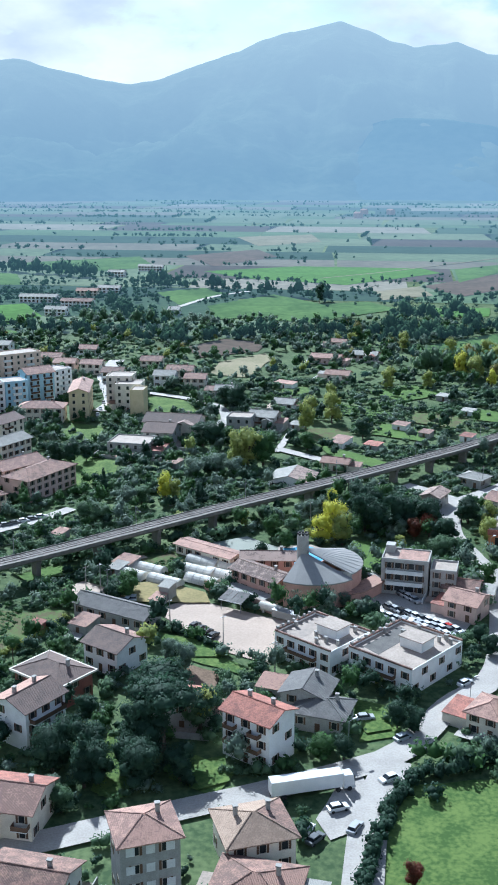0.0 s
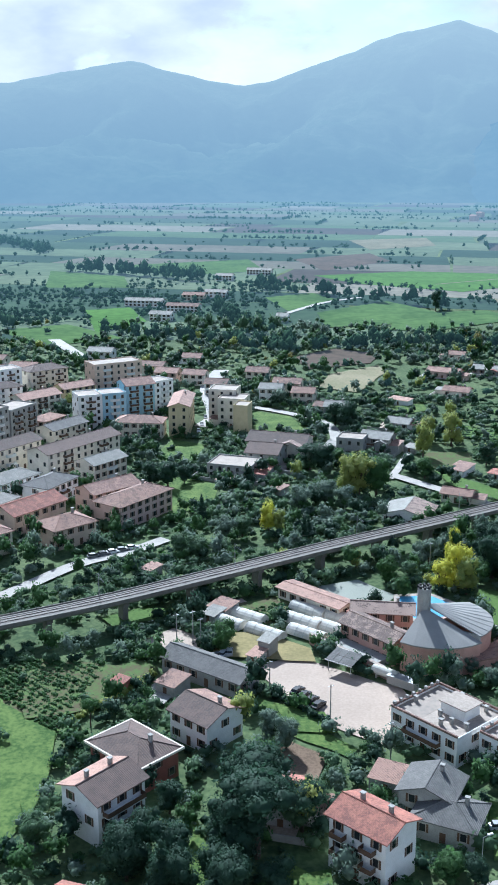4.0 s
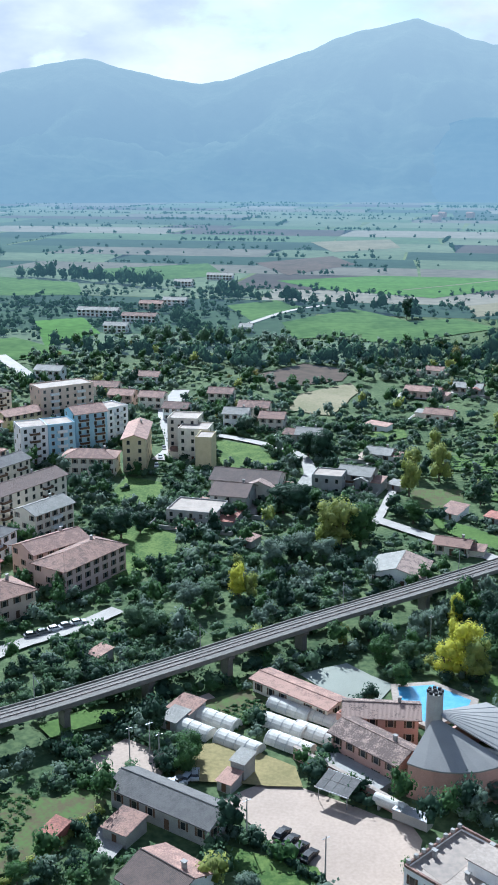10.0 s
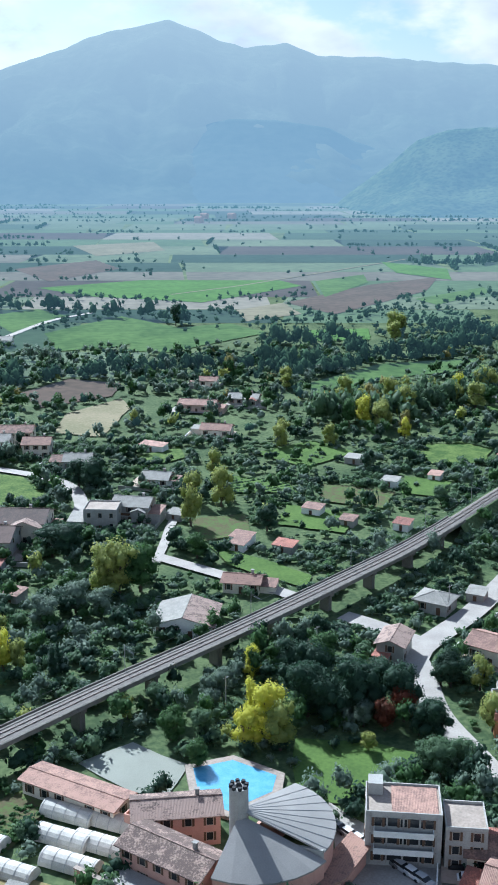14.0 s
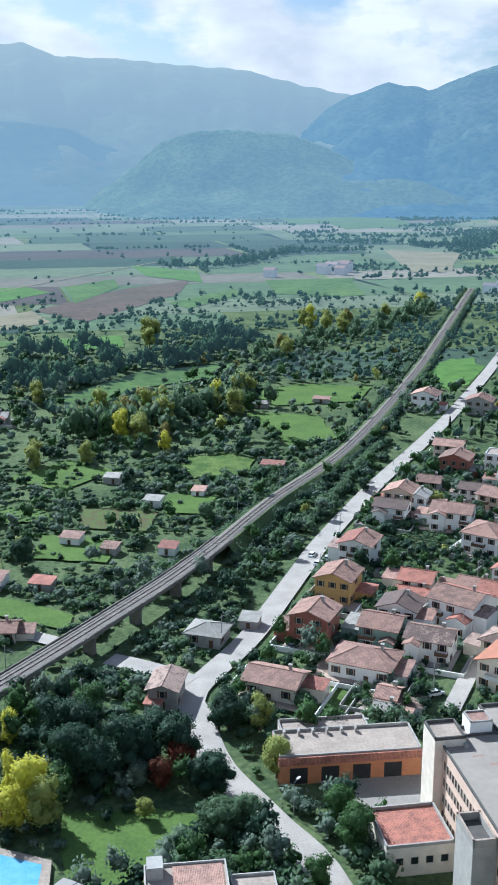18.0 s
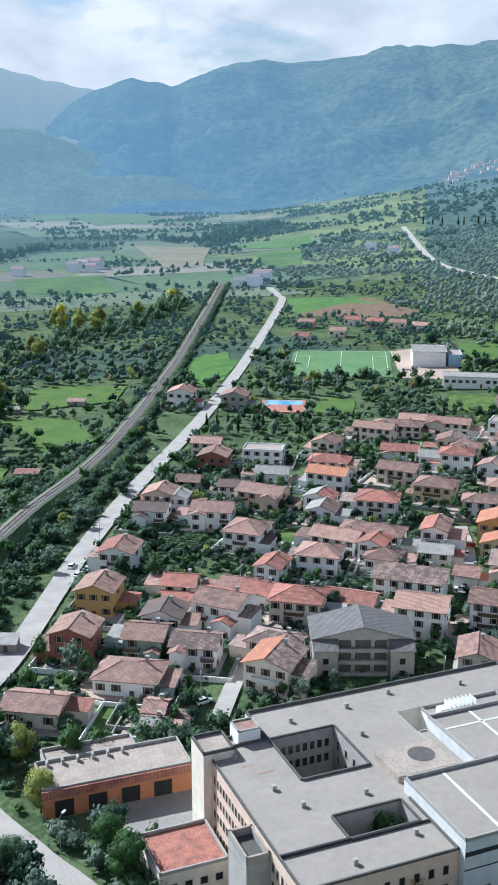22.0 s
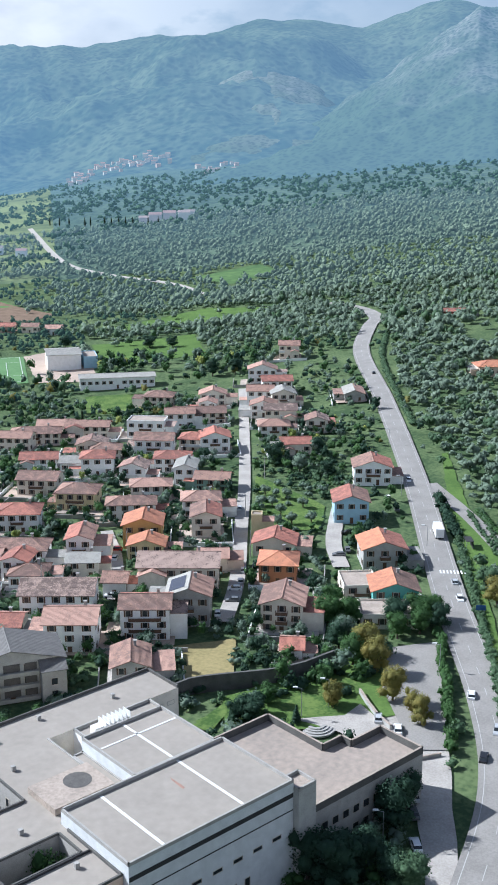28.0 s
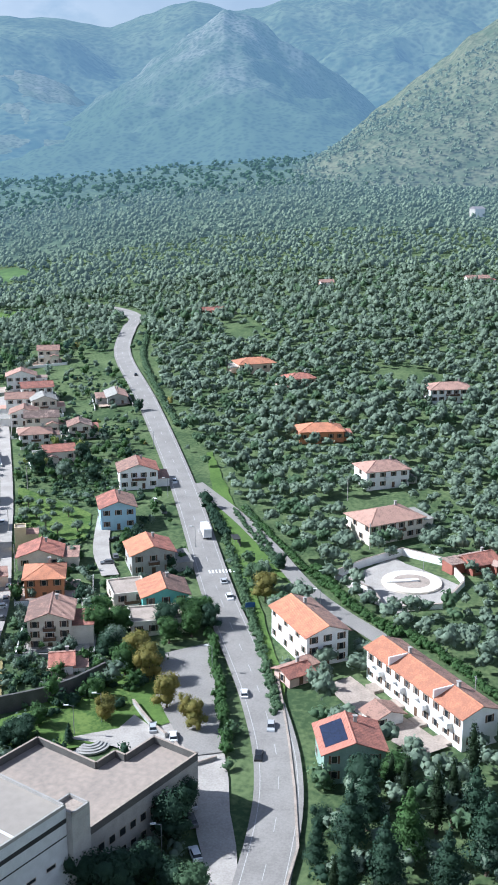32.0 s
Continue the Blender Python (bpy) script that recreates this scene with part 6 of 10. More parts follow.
house(-212.4, 626.3, 19.1, 10, 6, -8, 'cream', 'pink', chimneys=1, group='scattered far houses')
house(-11.3, 530.1, 10.2, 10, 4, -8, 'grey', 'grey', chimneys=1, group='scattered far houses')
house(-136.9, 1116.8, 16.8, 10, 5, -8, 'white', 'grey', chimneys=1, group='scattered far houses')
house(-107.1, 1179.2, 26.6, 10, 5, -8, 'white', 'grey', chimneys=1, group='scattered far houses')
house(-178.0, 908.0, 32.1, 10, 5, -8, 'white', 'grey', chimneys=1, group='scattered far houses')
house(-140.5, 878.0, 26.4, 10, 5, -8, 'white', 'brown', chimneys=1, group='scattered far houses')
house(-142.9, 951.4, 19.1, 10, 5, -8, 'cream', 'brown', chimneys=1, group='scattered far houses')
house(-149.3, 828.5, 16.7, 10, 5, -8, 'white', 'grey', chimneys=1, group='scattered far houses')
house(-126.6, 974.2, 19.5, 10, 5, -8, 'white', 'grey', chimneys=1, group='scattered far houses')
house(-58.1, 834.0, 8.2, 10, 4, -8, 'white', 'grey', chimneys=1, group='scattered far houses')
house(-244.0, 665.6, 20.5, 10, 5, -8, 'grey', 'grey', chimneys=1, group='scattered far houses')
house(-198.0, 594.4, 18.1, 10, 6, -8, 'white', 'pink', chimneys=1, group='scattered far houses')

# sheds and farmhouses in the gardens
house(46.0, 622.3, 17.6, 9, 4, -20, 'pink', 'pink', chimneys=1)
house(48.9, 573.4, 12.9, 9, 3.5, -20, 'cream', 'brown', chimneys=1)
house(70.4, 635.1, 14.5, 9, 3.5, -20, 'grey', 'grey', chimneys=1)
house(58.0, 681.2, 9.4, 8, 3.5, -20, 'cream', 'brown', chimneys=1)
house(17.6, 503.9, 10.1, 9, 3, -20, 'white', 'grey', chimneys=1)
house(7.0, 464.3, 12.2, 10, 6, -20, 'grey', 'grey', chimneys=1)
house(34.0, 397.9, 10.2, 7, 3.2, -20, 'cream', 'brown', chimneys=1)
house(-16.4, 531.0, 9.5, 8, 3.5, -20, 'cream', 'brown', chimneys=1)
house(83.0, 376.5, 9.0, 8.0, 3.4, -40, 'grey', 'grey', shape='hip', chimneys=0, group='sheds', extra='small grey pavilion with a pale sheet roof')
house(64.0, 351.0, 6.5, 9.5, 4.8, -30, 'concrete', 'mottled', ridge='d', chimneys=0, group='sheds', extra='old stone barn with a mottled tiled roof')
hut(97.9, 520.3, 7.9, 5, 2.4, -35, 'grey', 'concrete')
hut(67.5, 459.9, 6.6, 5, 2.6, -35, 'white', 'white')
hut(39.5, 435.6, 6.8, 5, 2.4, -35, 'white', 'white')
hut(37.9, 430.3, 5.0, 5, 2.2, -35, 'white', 'white')
hut(51.4, 426.3, 6.6, 5, 2.3, -35, 'red', 'concrete')
hut(76.6, 447.2, 5.0, 5, 2.2, -35, 'brown', 'concrete')
hut(93.3, 440.6, 5.4, 5, 2.3, -35, 'red', 'white')
hut(121.9, 493.2, 4.6, 5, 2.2, -35, 'white', 'white')
hut(103.1, 488.4, 6.1, 5, 2.3, -35, 'grey', 'white')
hut(160.2, 514.8, 9.0, 5, 2.3, -35, 'red', 'concrete')
hut(19.5, 551.9, 11.2, 5, 2.6, -35, 'pink', 'white')
hut(198.5, 619.6, 8.4, 5, 2.2, -35, 'grey', 'concrete')
hut(231.3, 617.7, 8.5, 5, 2.2, -35, 'white', 'concrete')
hut(21.1, 462.2, 5.4, 5, 2.2, -35, 'grey', 'concrete')
hut(133.0, 369.7, 3.5, 5, 2.4, -35, 'white', 'white')
hut(96.1, 380.6, 4.9, 5, 2.4, -35, 'grey', 'concrete')
hut(44.6, 353.7, 4.3, 5, 2.3, -35, 'white', 'concrete')
hut(60.4, 348.1, 3.6, 5, 2.3, -35, 'red', 'concrete')
hut(-59.7, 318.4, 3.9, 5, 2.2, -35, 'white', 'concrete')
hut(-47.1, 436.2, 4.6, 5, 2.2, -35, 'white', 'white')
hut(-28.8, 400.3, 4.8, 5, 2.2, -35, 'pink', 'concrete')
hut(-49.5, 407.7, 4.6, 5, 2.4, -35, 'white', 'white')

# houses between the railway road and the works
house(87.8, 344.6, 12.2, 9, 4.5, -45, 'cream', 'pink', shape='gable', ridge='w', balcony=0)
house(111.2, 345.9, 14.5, 11, 4.5, -45, 'white', 'pink', shape='hip', ridge='w', balcony=0)
house(107.6, 366.0, 9.8, 10, 8.5, -45, 'brick', 'brown', shape='gable', ridge='d', balcony=0)
house(125.7, 388.8, 10.0, 11, 7.5, -45, 'ochre', 'brown', shape='gable', ridge='d', balcony=0)
house(144.4, 412.0, 10.0, 11, 7, -45, 'white', 'red', shape='gable', ridge='d', balcony=0)
house(171.6, 440.2, 10.4, 9, 6.5, -45, 'white', 'dark', shape='gable', ridge='w', balcony=3)
house(187.9, 428.6, 13.0, 10, 6.5, -45, 'white', 'pink', shape='gable', ridge='w', balcony=3)
house(182.2, 452.6, 10.1, 10, 7, -45, 'peach', 'pink', shape='gable', ridge='d', balcony=0)
house(222.9, 481.1, 10.9, 11, 7.5, -45, 'brick', 'brown', shape='gable', ridge='d', balcony=0)
house(234.1, 503.6, 11.5, 9, 6, -45, 'cream', 'pink', shape='gable', ridge='w', balcony=0)
house(246.3, 481.3, 15.7, 10, 6, -45, 'white', 'grey', shape='flat', ridge='w', balcony=0)
house(234.1, 458.8, 11.6, 9, 4, -45, 'white', 'grey', shape='gable', ridge='w', balcony=0)
house(273.6, 587.3, 12.2, 12, 7.5, -45, 'white', 'pink', shape='gable', ridge='d', balcony=0)
house(291.7, 567.7, 12.1, 11, 7, -45, 'grey', 'pink', shape='gable', ridge='d', balcony=0)
house(130.3, 347.9, 10.8, 9, 6, -45, 'white', 'mottled', shape='gable', ridge='w', balcony=0)
house(123.1, 358.9, 9.6, 10, 6, -45, 'green', 'brown', shape='gable', ridge='w', balcony=0)
house(132.2, 366.1, 10.0, 9, 6.5, -45, 'white', 'dark', shape='gable', ridge='d', balcony=0)
house(148.2, 384.1, 8.7, 9, 5, -45, 'cream', 'red', shape='gable', ridge='w', balcony=0)
house(144.6, 379.7, 9.2, 5, 2.8, -45, 'cream', 'red', shape='gable', ridge='w', balcony=0)
house(211.1, 450.2, 10.5, 8, 5, -45, 'white', 'dark', shape='gable', ridge='w', balcony=0)
house(201.2, 464.8, 8.2, 8, 5, -45, 'grey', 'brown', shape='gable', ridge='w', balcony=0)
house(186.1, 447.8, 7.0, 8, 6, -45, 'white', 'grey', shape='gable', ridge='d', balcony=0)
house(109.1, 330.7, 4.2, 6, 3, -45, 'white', 'pink', shape='gable', ridge='w', balcony=0)
house(105.8, 326.2, 4.1, 4, 2.4, -45, 'white', 'grey', shape='gable', ridge='w', balcony=0)

# the dense quarter of tiled houses
house(139.3, 328.7, 10.7, 12, 6, -55, 'cream', 'orange', shape='gable', ridge='d', balcony=0)
house(146.5, 338.3, 12.0, 8, 6, -55, 'cream', 'mottled', shape='gable', ridge='w', balcony=0)
house(182.8, 307.5, 8.5, 11, 5, -55, 'grey', 'brown', shape='gable', ridge='d', balcony=0)
house(186.8, 330.1, 12.5, 11, 8.5, -55, 'white', 'pink', shape='gable', ridge='w', balcony=0)
house(201.0, 349.0, 19.1, 12, 6, -55, 'white', 'mottled', shape='gable', ridge='w', balcony=0)
house(230.4, 331.8, 21.9, 12, 7.5, -55, 'cream', 'pink', shape='gable', ridge='w', balcony=4)
house(202.2, 319.5, 12.2, 10, 8.5, -55, 'white', 'pink', shape='gable', ridge='w', balcony=8)
house(216.2, 316.7, 11.0, 11, 7.5, -55, 'grey', 'grey', shape='gable', ridge='d', balcony=0, solar=True)
house(252.7, 364.4, 11.8, 11, 7, -55, 'ochre', 'orange', shape='gable', ridge='d', balcony=0)
house(243.7, 355.2, 10.7, 8, 5, -55, 'yellow', 'orange', shape='gable', ridge='d', balcony=0)
house(232.4, 371.4, 7.6, 12, 7.5, -55, 'white', 'red', shape='gable', ridge='d', balcony=0)
house(222.3, 360.8, 9.0, 8, 5, -55, 'cream', 'grey', shape='gable', ridge='w', balcony=0)
house(216.2, 382.5, 19.2, 10, 7, -55, 'white', 'pink', shape='gable', ridge='w', balcony=4)
house(206.6, 387.5, 14.6, 10, 5.5, -55, 'white', 'pink', shape='gable', ridge='w', balcony=0)
house(191.5, 377.3, 11.9, 11, 6, -55, 'white', 'pink', shape='hip', ridge='w', balcony=0)
house(165.6, 354.3, 13.2, 11, 6.5, -55, 'cream', 'red', shape='hip', ridge='w', balcony=5)
house(182.1, 352.3, 13.4, 9, 3, -55, 'cream', 'red', shape='gable', ridge='w', balcony=0)
house(207.9, 367.9, 10.2, 9, 4, -55, 'white', 'pink', shape='gable', ridge='w', balcony=0)
house(210.3, 374.7, 7.7, 9, 6, -55, 'white', 'red', shape='gable', ridge='d', balcony=0)
house(176.6, 380.5, 8.1, 9, 5, -55, 'white', 'pink', shape='gable', ridge='w', balcony=0)
house(185.0, 404.9, 11.4, 13, 7, -55, 'white', 'brown', shape='gable', ridge='d', balcony=4)
house(146.6, 360.6, 12.4, 11, 7.5, -55, 'white', 'brown', shape='gable', ridge='w', balcony=4)
house(161.6, 375.3, 9.3, 8, 4, -55, 'cream', 'pink', shape='gable', ridge='w', balcony=0)
house(163.3, 367.6, 8.8, 9, 4.5, -55, 'white', 'red', shape='gable', ridge='w', balcony=0)
house(219.6, 410.8, 9.5, 9, 5, -55, 'white', 'grey', shape='gable', ridge='d', balcony=0)
house(225.5, 419.5, 9.4, 8, 6.5, -55, 'white', 'grey', shape='gable', ridge='d', balcony=0)
house(239.3, 406.0, 13.6, 11, 6, -55, 'white', 'red', shape='gable', ridge='w', balcony=4)
house(266.6, 406.0, 13.5, 11, 6, -55, 'yellow', 'brown', shape='hip', ridge='w', balcony=6)
house(269.2, 384.2, 16.1, 9, 6, -55, 'white', 'brown', shape='gable', ridge='w', balcony=5)
house(289.6, 393.1, 14.2, 9, 5.5, -55, 'cream', 'pink', shape='gable', ridge='w', balcony=0)
house(285.4, 367.2, 12.7, 10, 6, -55, 'white', 'pink', shape='gable', ridge='w', balcony=0)
house(270.9, 353.8, 9.1, 12, 7, -55, 'cream', 'brown', shape='gable', ridge='d', balcony=0)
house(309.8, 380.7, 12.3, 9, 5, -55, 'green', 'brown', shape='gable', ridge='w', balcony=0)
house(270.7, 429.2, 14.2, 10, 6.5, -55, 'cream', 'brown', shape='gable', ridge='w', balcony=5)
house(292.8, 452.7, 14.0, 9, 5, -55, 'white', 'pink', shape='gable', ridge='w', balcony=0)
house(258.3, 454.8, 14.9, 10, 5, -55, 'cream', 'red', shape='gable', ridge='w', balcony=0)
house(244.5, 438.1, 14.5, 9, 6.5, -55, 'white', 'orange', shape='gable', ridge='w', balcony=0)
house(213.4, 436.0, 15.6, 10, 6, -55, 'peach', 'pink', shape='gable', ridge='w', balcony=4)
house(301.2, 429.6, 12.3, 10, 6.5, -55, 'white', 'pink', shape='gable', ridge='w', balcony=0)
house(330.7, 426.1, 15.1, 10, 7, -55, 'white', 'brown', shape='gable', ridge='w', balcony=5)
house(319.7, 407.8, 13.6, 10, 6, -55, 'white', 'red', shape='hip', ridge='w', balcony=0)
house(299.9, 409.8, 9.8, 9, 6, -55, 'white', 'pink', shape='gable', ridge='d', balcony=0)
house(310.4, 393.7, 7.6, 12, 7.5, -55, 'white', 'grey', shape='gable', ridge='d', balcony=0)
house(350.7, 411.3, 13.0, 10, 6.5, -55, 'white', 'pink', shape='gable', ridge='w', balcony=4)
house(347.2, 418.8, 11.6, 10, 6, -55, 'cream', 'pink', shape='gable', ridge='w', balcony=0)
house(383.4, 444.8, 23.0, 10, 6, -55, 'cream', 'pink', shape='gable', ridge='w', balcony=4)
house(353.6, 449.8, 16.2, 10, 7, -55, 'white', 'pink', shape='flat', ridge='w', balcony=5)
house(340.4, 472.3, 18.5, 9, 5, -55, 'cream', 'brown', shape='gable', ridge='w', balcony=0)
house(320.1, 483.4, 20.7, 10, 5.5, -55, 'cream', 'brown', shape='hip', ridge='w', balcony=0)
house(306.3, 482.8, 16.8, 9, 5.5, -55, 'cream', 'brown', shape='gable', ridge='w', balcony=0)
house(318.3, 449.1, 11.7, 10, 6, -55, 'cream', 'brown', shape='gable', ridge='d', balcony=0)
house(316.9, 439.9, 11.5, 9, 5, -55, 'cream', 'brown', shape='gable', ridge='d', balcony=0)
house(334.9, 486.4, 15.2, 9, 5, -55, 'cream', 'pink', shape='gable', ridge='w', balcony=0)
house(400.0, 482.4, 13.7, 11, 5.5, -55, 'cream', 'brown', shape='hip', ridge='w', balcony=0)
house(374.1, 448.6, 12.7, 9, 6, -55, 'white', 'pink', shape='gable', ridge='w', balcony=0)
house(414.0, 460.6, 13.6, 9, 6, -55, 'cream', 'pink', shape='gable', ridge='w', balcony=0)
house(398.7, 451.9, 7.9, 8, 6, -55, 'white', 'pink', shape='gable', ridge='d', balcony=0)
house(275.1, 476.9, 11.4, 9, 5, -55, 'cream', 'brown', shape='gable', ridge='w', balcony=0)
house(298.0, 440.3, 8.0, 9, 4, -55, 'white', 'grey', shape='gable', ridge='w', balcony=0)
house(461.7, 464.8, 14.5, 10, 7, -55, 'white', 'pink', shape='gable', ridge='d', balcony=4)
house(443.6, 443.6, 14.4, 10, 7, -55, 'white', 'red', shape='gable', ridge='w', balcony=0)
house(423.8, 439.5, 12.3, 10, 6.5, -55, 'white', 'pink', shape='gable', ridge='w', balcony=0)
house(424.4, 427.2, 12.1, 10, 6.5, -55, 'cream', 'grey', shape='gable', ridge='w', balcony=4)
house(399.3, 411.5, 14.0, 10, 6, -55, 'cream', 'pink', shape='gable', ridge='w', balcony=0)
house(379.4, 401.5, 12.9, 10, 6, -55, 'white', 'brown', shape='hip', ridge='w', balcony=4)
house(364.1, 380.5, 11.7, 9, 4.5, -55, 'cream', 'pink', shape='gable', ridge='w', balcony=0)
house(395.9, 390.5, 10.1, 9, 5.5, -55, 'cream', 'brown', shape='gable', ridge='w', balcony=4)
house(516.3, 484.3, 11.4, 10, 7, -55, 'cream', 'brown', shape='gable', ridge='w', balcony=0)
house(407.0, 425.9, 12.9, 9, 5, -55, 'white', 'brown', shape='gable', ridge='w', balcony=0)
house(270.5, 326.7, 13.8, 9, 4, -55, 'cream', 'red', shape='gable', ridge='w', balcony=0)
house(252.7, 313.4, 10.6, 11, 5.5, -55, 'orange', 'orange', shape='gable', ridge='d', balcony=0)
house(227.8, 295.0, 10.7, 12, 8, -55, 'cream', 'brown', shape='gable', ridge='d', balcony=0)
house(213.5, 282.9, 4.9, 7, 3, -55, 'white', 'red', shape='gable', ridge='w', balcony=0)
house(248.1, 333.5, 8.3, 8, 4, -55, 'cream', 'pink', shape='gable', ridge='w', balcony=0)
house(218.4, 344.5, 6.4, 8, 4, -55, 'white', 'pink', shape='gable', ridge='w', balcony=0)

# houses along the main road and on the olive slope
house(310.5, 323.7, 11.3, 13, 7.5, -55, 'blue', 'red', ridge='d', half='brown', extra='pale blue house with a red and brown gabled roof')
house(348.8, 336.9, 13.7, 12, 7, -55, 'white', 'brown', ridge='d', balcony=5)
house(280.9, 295.6, 12.7, 12, 6.5, -55, 'grey', 'orange', ridge='d', half='red')
house(256.2, 278.4, 12.2, 11, 5.5, -55, 'teal', 'orange', ridge='d', half='brown', extra='turquoise workshop with an orange tiled roof')
house(254.8, 288.5, 9.6, 11, 5, -55, 'cream', 'brown', shape='flat')
house(244.5, 273.9, 14.7, 10, 3.5, -55, 'cream', 'pink', shape='flat', extra='low cream garage with a flat pink roof')
house(449.5, 403.4, 9.2, 16, 3.5, -55, 'grey', 'grey', ridge='d')
house(278.3, 339.1, 3.5, 4, 7, -55, 'yellow', 'grey', shape='flat', windows=False)
house(516.6, 360.7, 19.0, 12, 4.5, -55, 'peach', 'orange', shape='hip')
house(497.9, 329.3, 13.6, 10, 4, -55, 'pink', 'red', shape='hip')
house(422.9, 292.3, 17.9, 12, 4.5, -55, 'orange', 'orange', shape='hip')
house(642.3, 442.0, 13.1, 8, 3, -55, 'brick', 'red', shape='gable')
house(334.7, 239.5, 20.2, 14, 6.5, -40, 'cream', 'pink', shape='hip', balcony=5)
house(381.7, 254.2, 16.4, 12, 6.5, -50, 'white', 'pink', shape='hip')
house(496.4, 255.7, 20.1, 12, 6, -60, 'white', 'pink', shape='hip')
house(776.1, 299.5, 15.8, 9, 4, -60, 'white', 'pink')
house(731.3, 395.6, 8.7, 8, 4, -60, 'white', 'pink')
house(248.0, 234.0, 11.0, 20.0, 8.0, -44, 'white', 'orange', ridge='d', half='brown', group='houses above the road', extra='long white house with a bright orange tiled roof by the road')
row_home = house(229.7, 199.7, 36.0, 9.0, 7.6, 229, 'white', 'orange', half='brown', chimneys=2, group='houses above the road', extra='long white terraced house with orange roof tiles')
for bx in (-12.5, -4.0, 4.5, 13.0):  # each dwelling has its own balcony and front step
    part('balcony', shared('row_balcony', lambda: balcony_mesh(3.4, True)), row_home, pose(bx, -4.5, 3.9))
    part('porch', Build().box(bx - 1.9, bx + 1.9, -7.0, -4.52, -0.4, 0.5).mesh('porch', [TERRACE]), row_home)
for px_, top in ((-8.2, 9.6), (8.6, 9.6)):
    part('party_wall', Build().prism([(px_ - 0.15, -5.1), (px_ + 0.15, -5.1), (px_ + 0.15, -0.02), (px_ - 0.15, -0.02)], 7.2, top).mesh('party_wall', [WALL['white']]), row_home, label='white party wall rising over the roof')
house(219.5, 207.0, 5.0, 7.0, 2.8, 229, 'white', 'brown', ridge='w', chimneys=0, group='houses above the road', extra='small white outhouse with a brown tiled roof')
patch('garden_yard', [(236.0, 219.5), (230.0, 223.0), (212.0, 203.0), (208.5, 196.0), (214.5, 192.0)], TERRACE, 0.04, 'pale paved forecourts of the terraced houses', 0.0, category='yard')
house(200.4, 208.3, 12.0, 11, 6.5, -62, 'green', 'red', solar=True, ridge='d', extra='sage green house with a red roof and solar panels')
house(317.4, 206.5, 10.0, 9, 3, -40, 'brick', 'red')
house(230.7, 231.5, 6.5, 6, 2.6, -33, 'pink', 'red')
house(482.0, 753.5, 11.4, 10, 4.5, -55, 'pink', 'brown', group='scattered far houses', chimneys=0)
house(473.8, 708.6, 10.8, 10, 4.5, -55, 'cream', 'brown', group='scattered far houses', chimneys=0)
house(517.0, 744.3, 11.6, 10, 4.5, -55, 'white', 'red', group='scattered far houses', chimneys=0)
house(524.2, 727.6, 11.5, 10, 4.5, -55, 'pink', 'red', group='scattered far houses', chimneys=0)
house(533.2, 713.2, 11.4, 10, 4.5, -55, 'cream', 'brown', group='scattered far houses', chimneys=0)
house(535.3, 692.1, 11.2, 10, 4.5, -55, 'white', 'pink', group='scattered far houses', chimneys=0)
house(438.9, 704.6, 10.5, 10, 4.5, -55, 'white', 'red', group='scattered far houses', chimneys=0)


# ---- small works: lamps, poles, canopies, gates, the villa terrace, the hill village ----
def lamp_post(x, y, h=7.0, yaw=0.0):
    p = root("street_lamp", x, y, float(land(x, y)), yaw, "tall grey street lamp with a pale head", "lamp", "street lamps")
    part("pole", shared(("lamp_pole", h), lambda: Build().tube((0, 0, -0.3), (0, 0, h), 0.1, 0.06, 7).tube((0, 0, h), (1.2, 0, h + 0.25), 0.05, n=5).mesh("pole", [METAL])), p)
    part("lamp_head", shared(("lamp_head", h), lambda: Build().prism([(0.9, -0.22), (1.9, -0.18), (1.9, 0.18), (0.9, 0.22)], h + 0.2, h + 0.4).mesh("lamp_head", [WHITETRIM])), p)
    return p


def pole(x, y, h=8.5):
    p = root("utility_pole", x, y, float(land(x, y)), 35, "grey concrete utility pole with insulators", "pole", "utility poles")
    part("shaft", shared(("shaft", h), lambda: Build().tube((0, 0, -0.3), (0, 0, h), 0.16, 0.1, 7).mesh("shaft", [CONC])), p)
    part("crossarm", shared(("crossarm", h), lambda: Build().box(-0.8, 0.8, -0.05, 0.05, h - 0.5, h - 0.38).mesh("crossarm", [METAL])), p)
    return p


def low_wall(label, pts, h, m, th=0.3):
    """A free-standing wall along a line."""
    w = tagged(new("garden_wall"), label, "wall")
    for a, b in zip(pts, pts[1:]):
        a, b = Vector((*a, 0)), Vector((*b, 0))
        n = (b - a).normalized().cross(Vector((0, 0, 1))) * th / 2
        ring = [a - n, b - n, b + n, a + n]
        z = float(land(a.x, a.y))
        part("wall", Build().prism([(q.x, q.y) for q in ring], z - 0.4, z + h).mesh("wall", [m]), w)
        cap = [a - n * 1.4, b - n * 1.4, b + n * 1.4, a + n * 1.4]
        part("coping", Build().prism([(q.x, q.y) for q in cap], z + h, z + h + 0.1).mesh("coping", [TERRACE]), w)
    return w


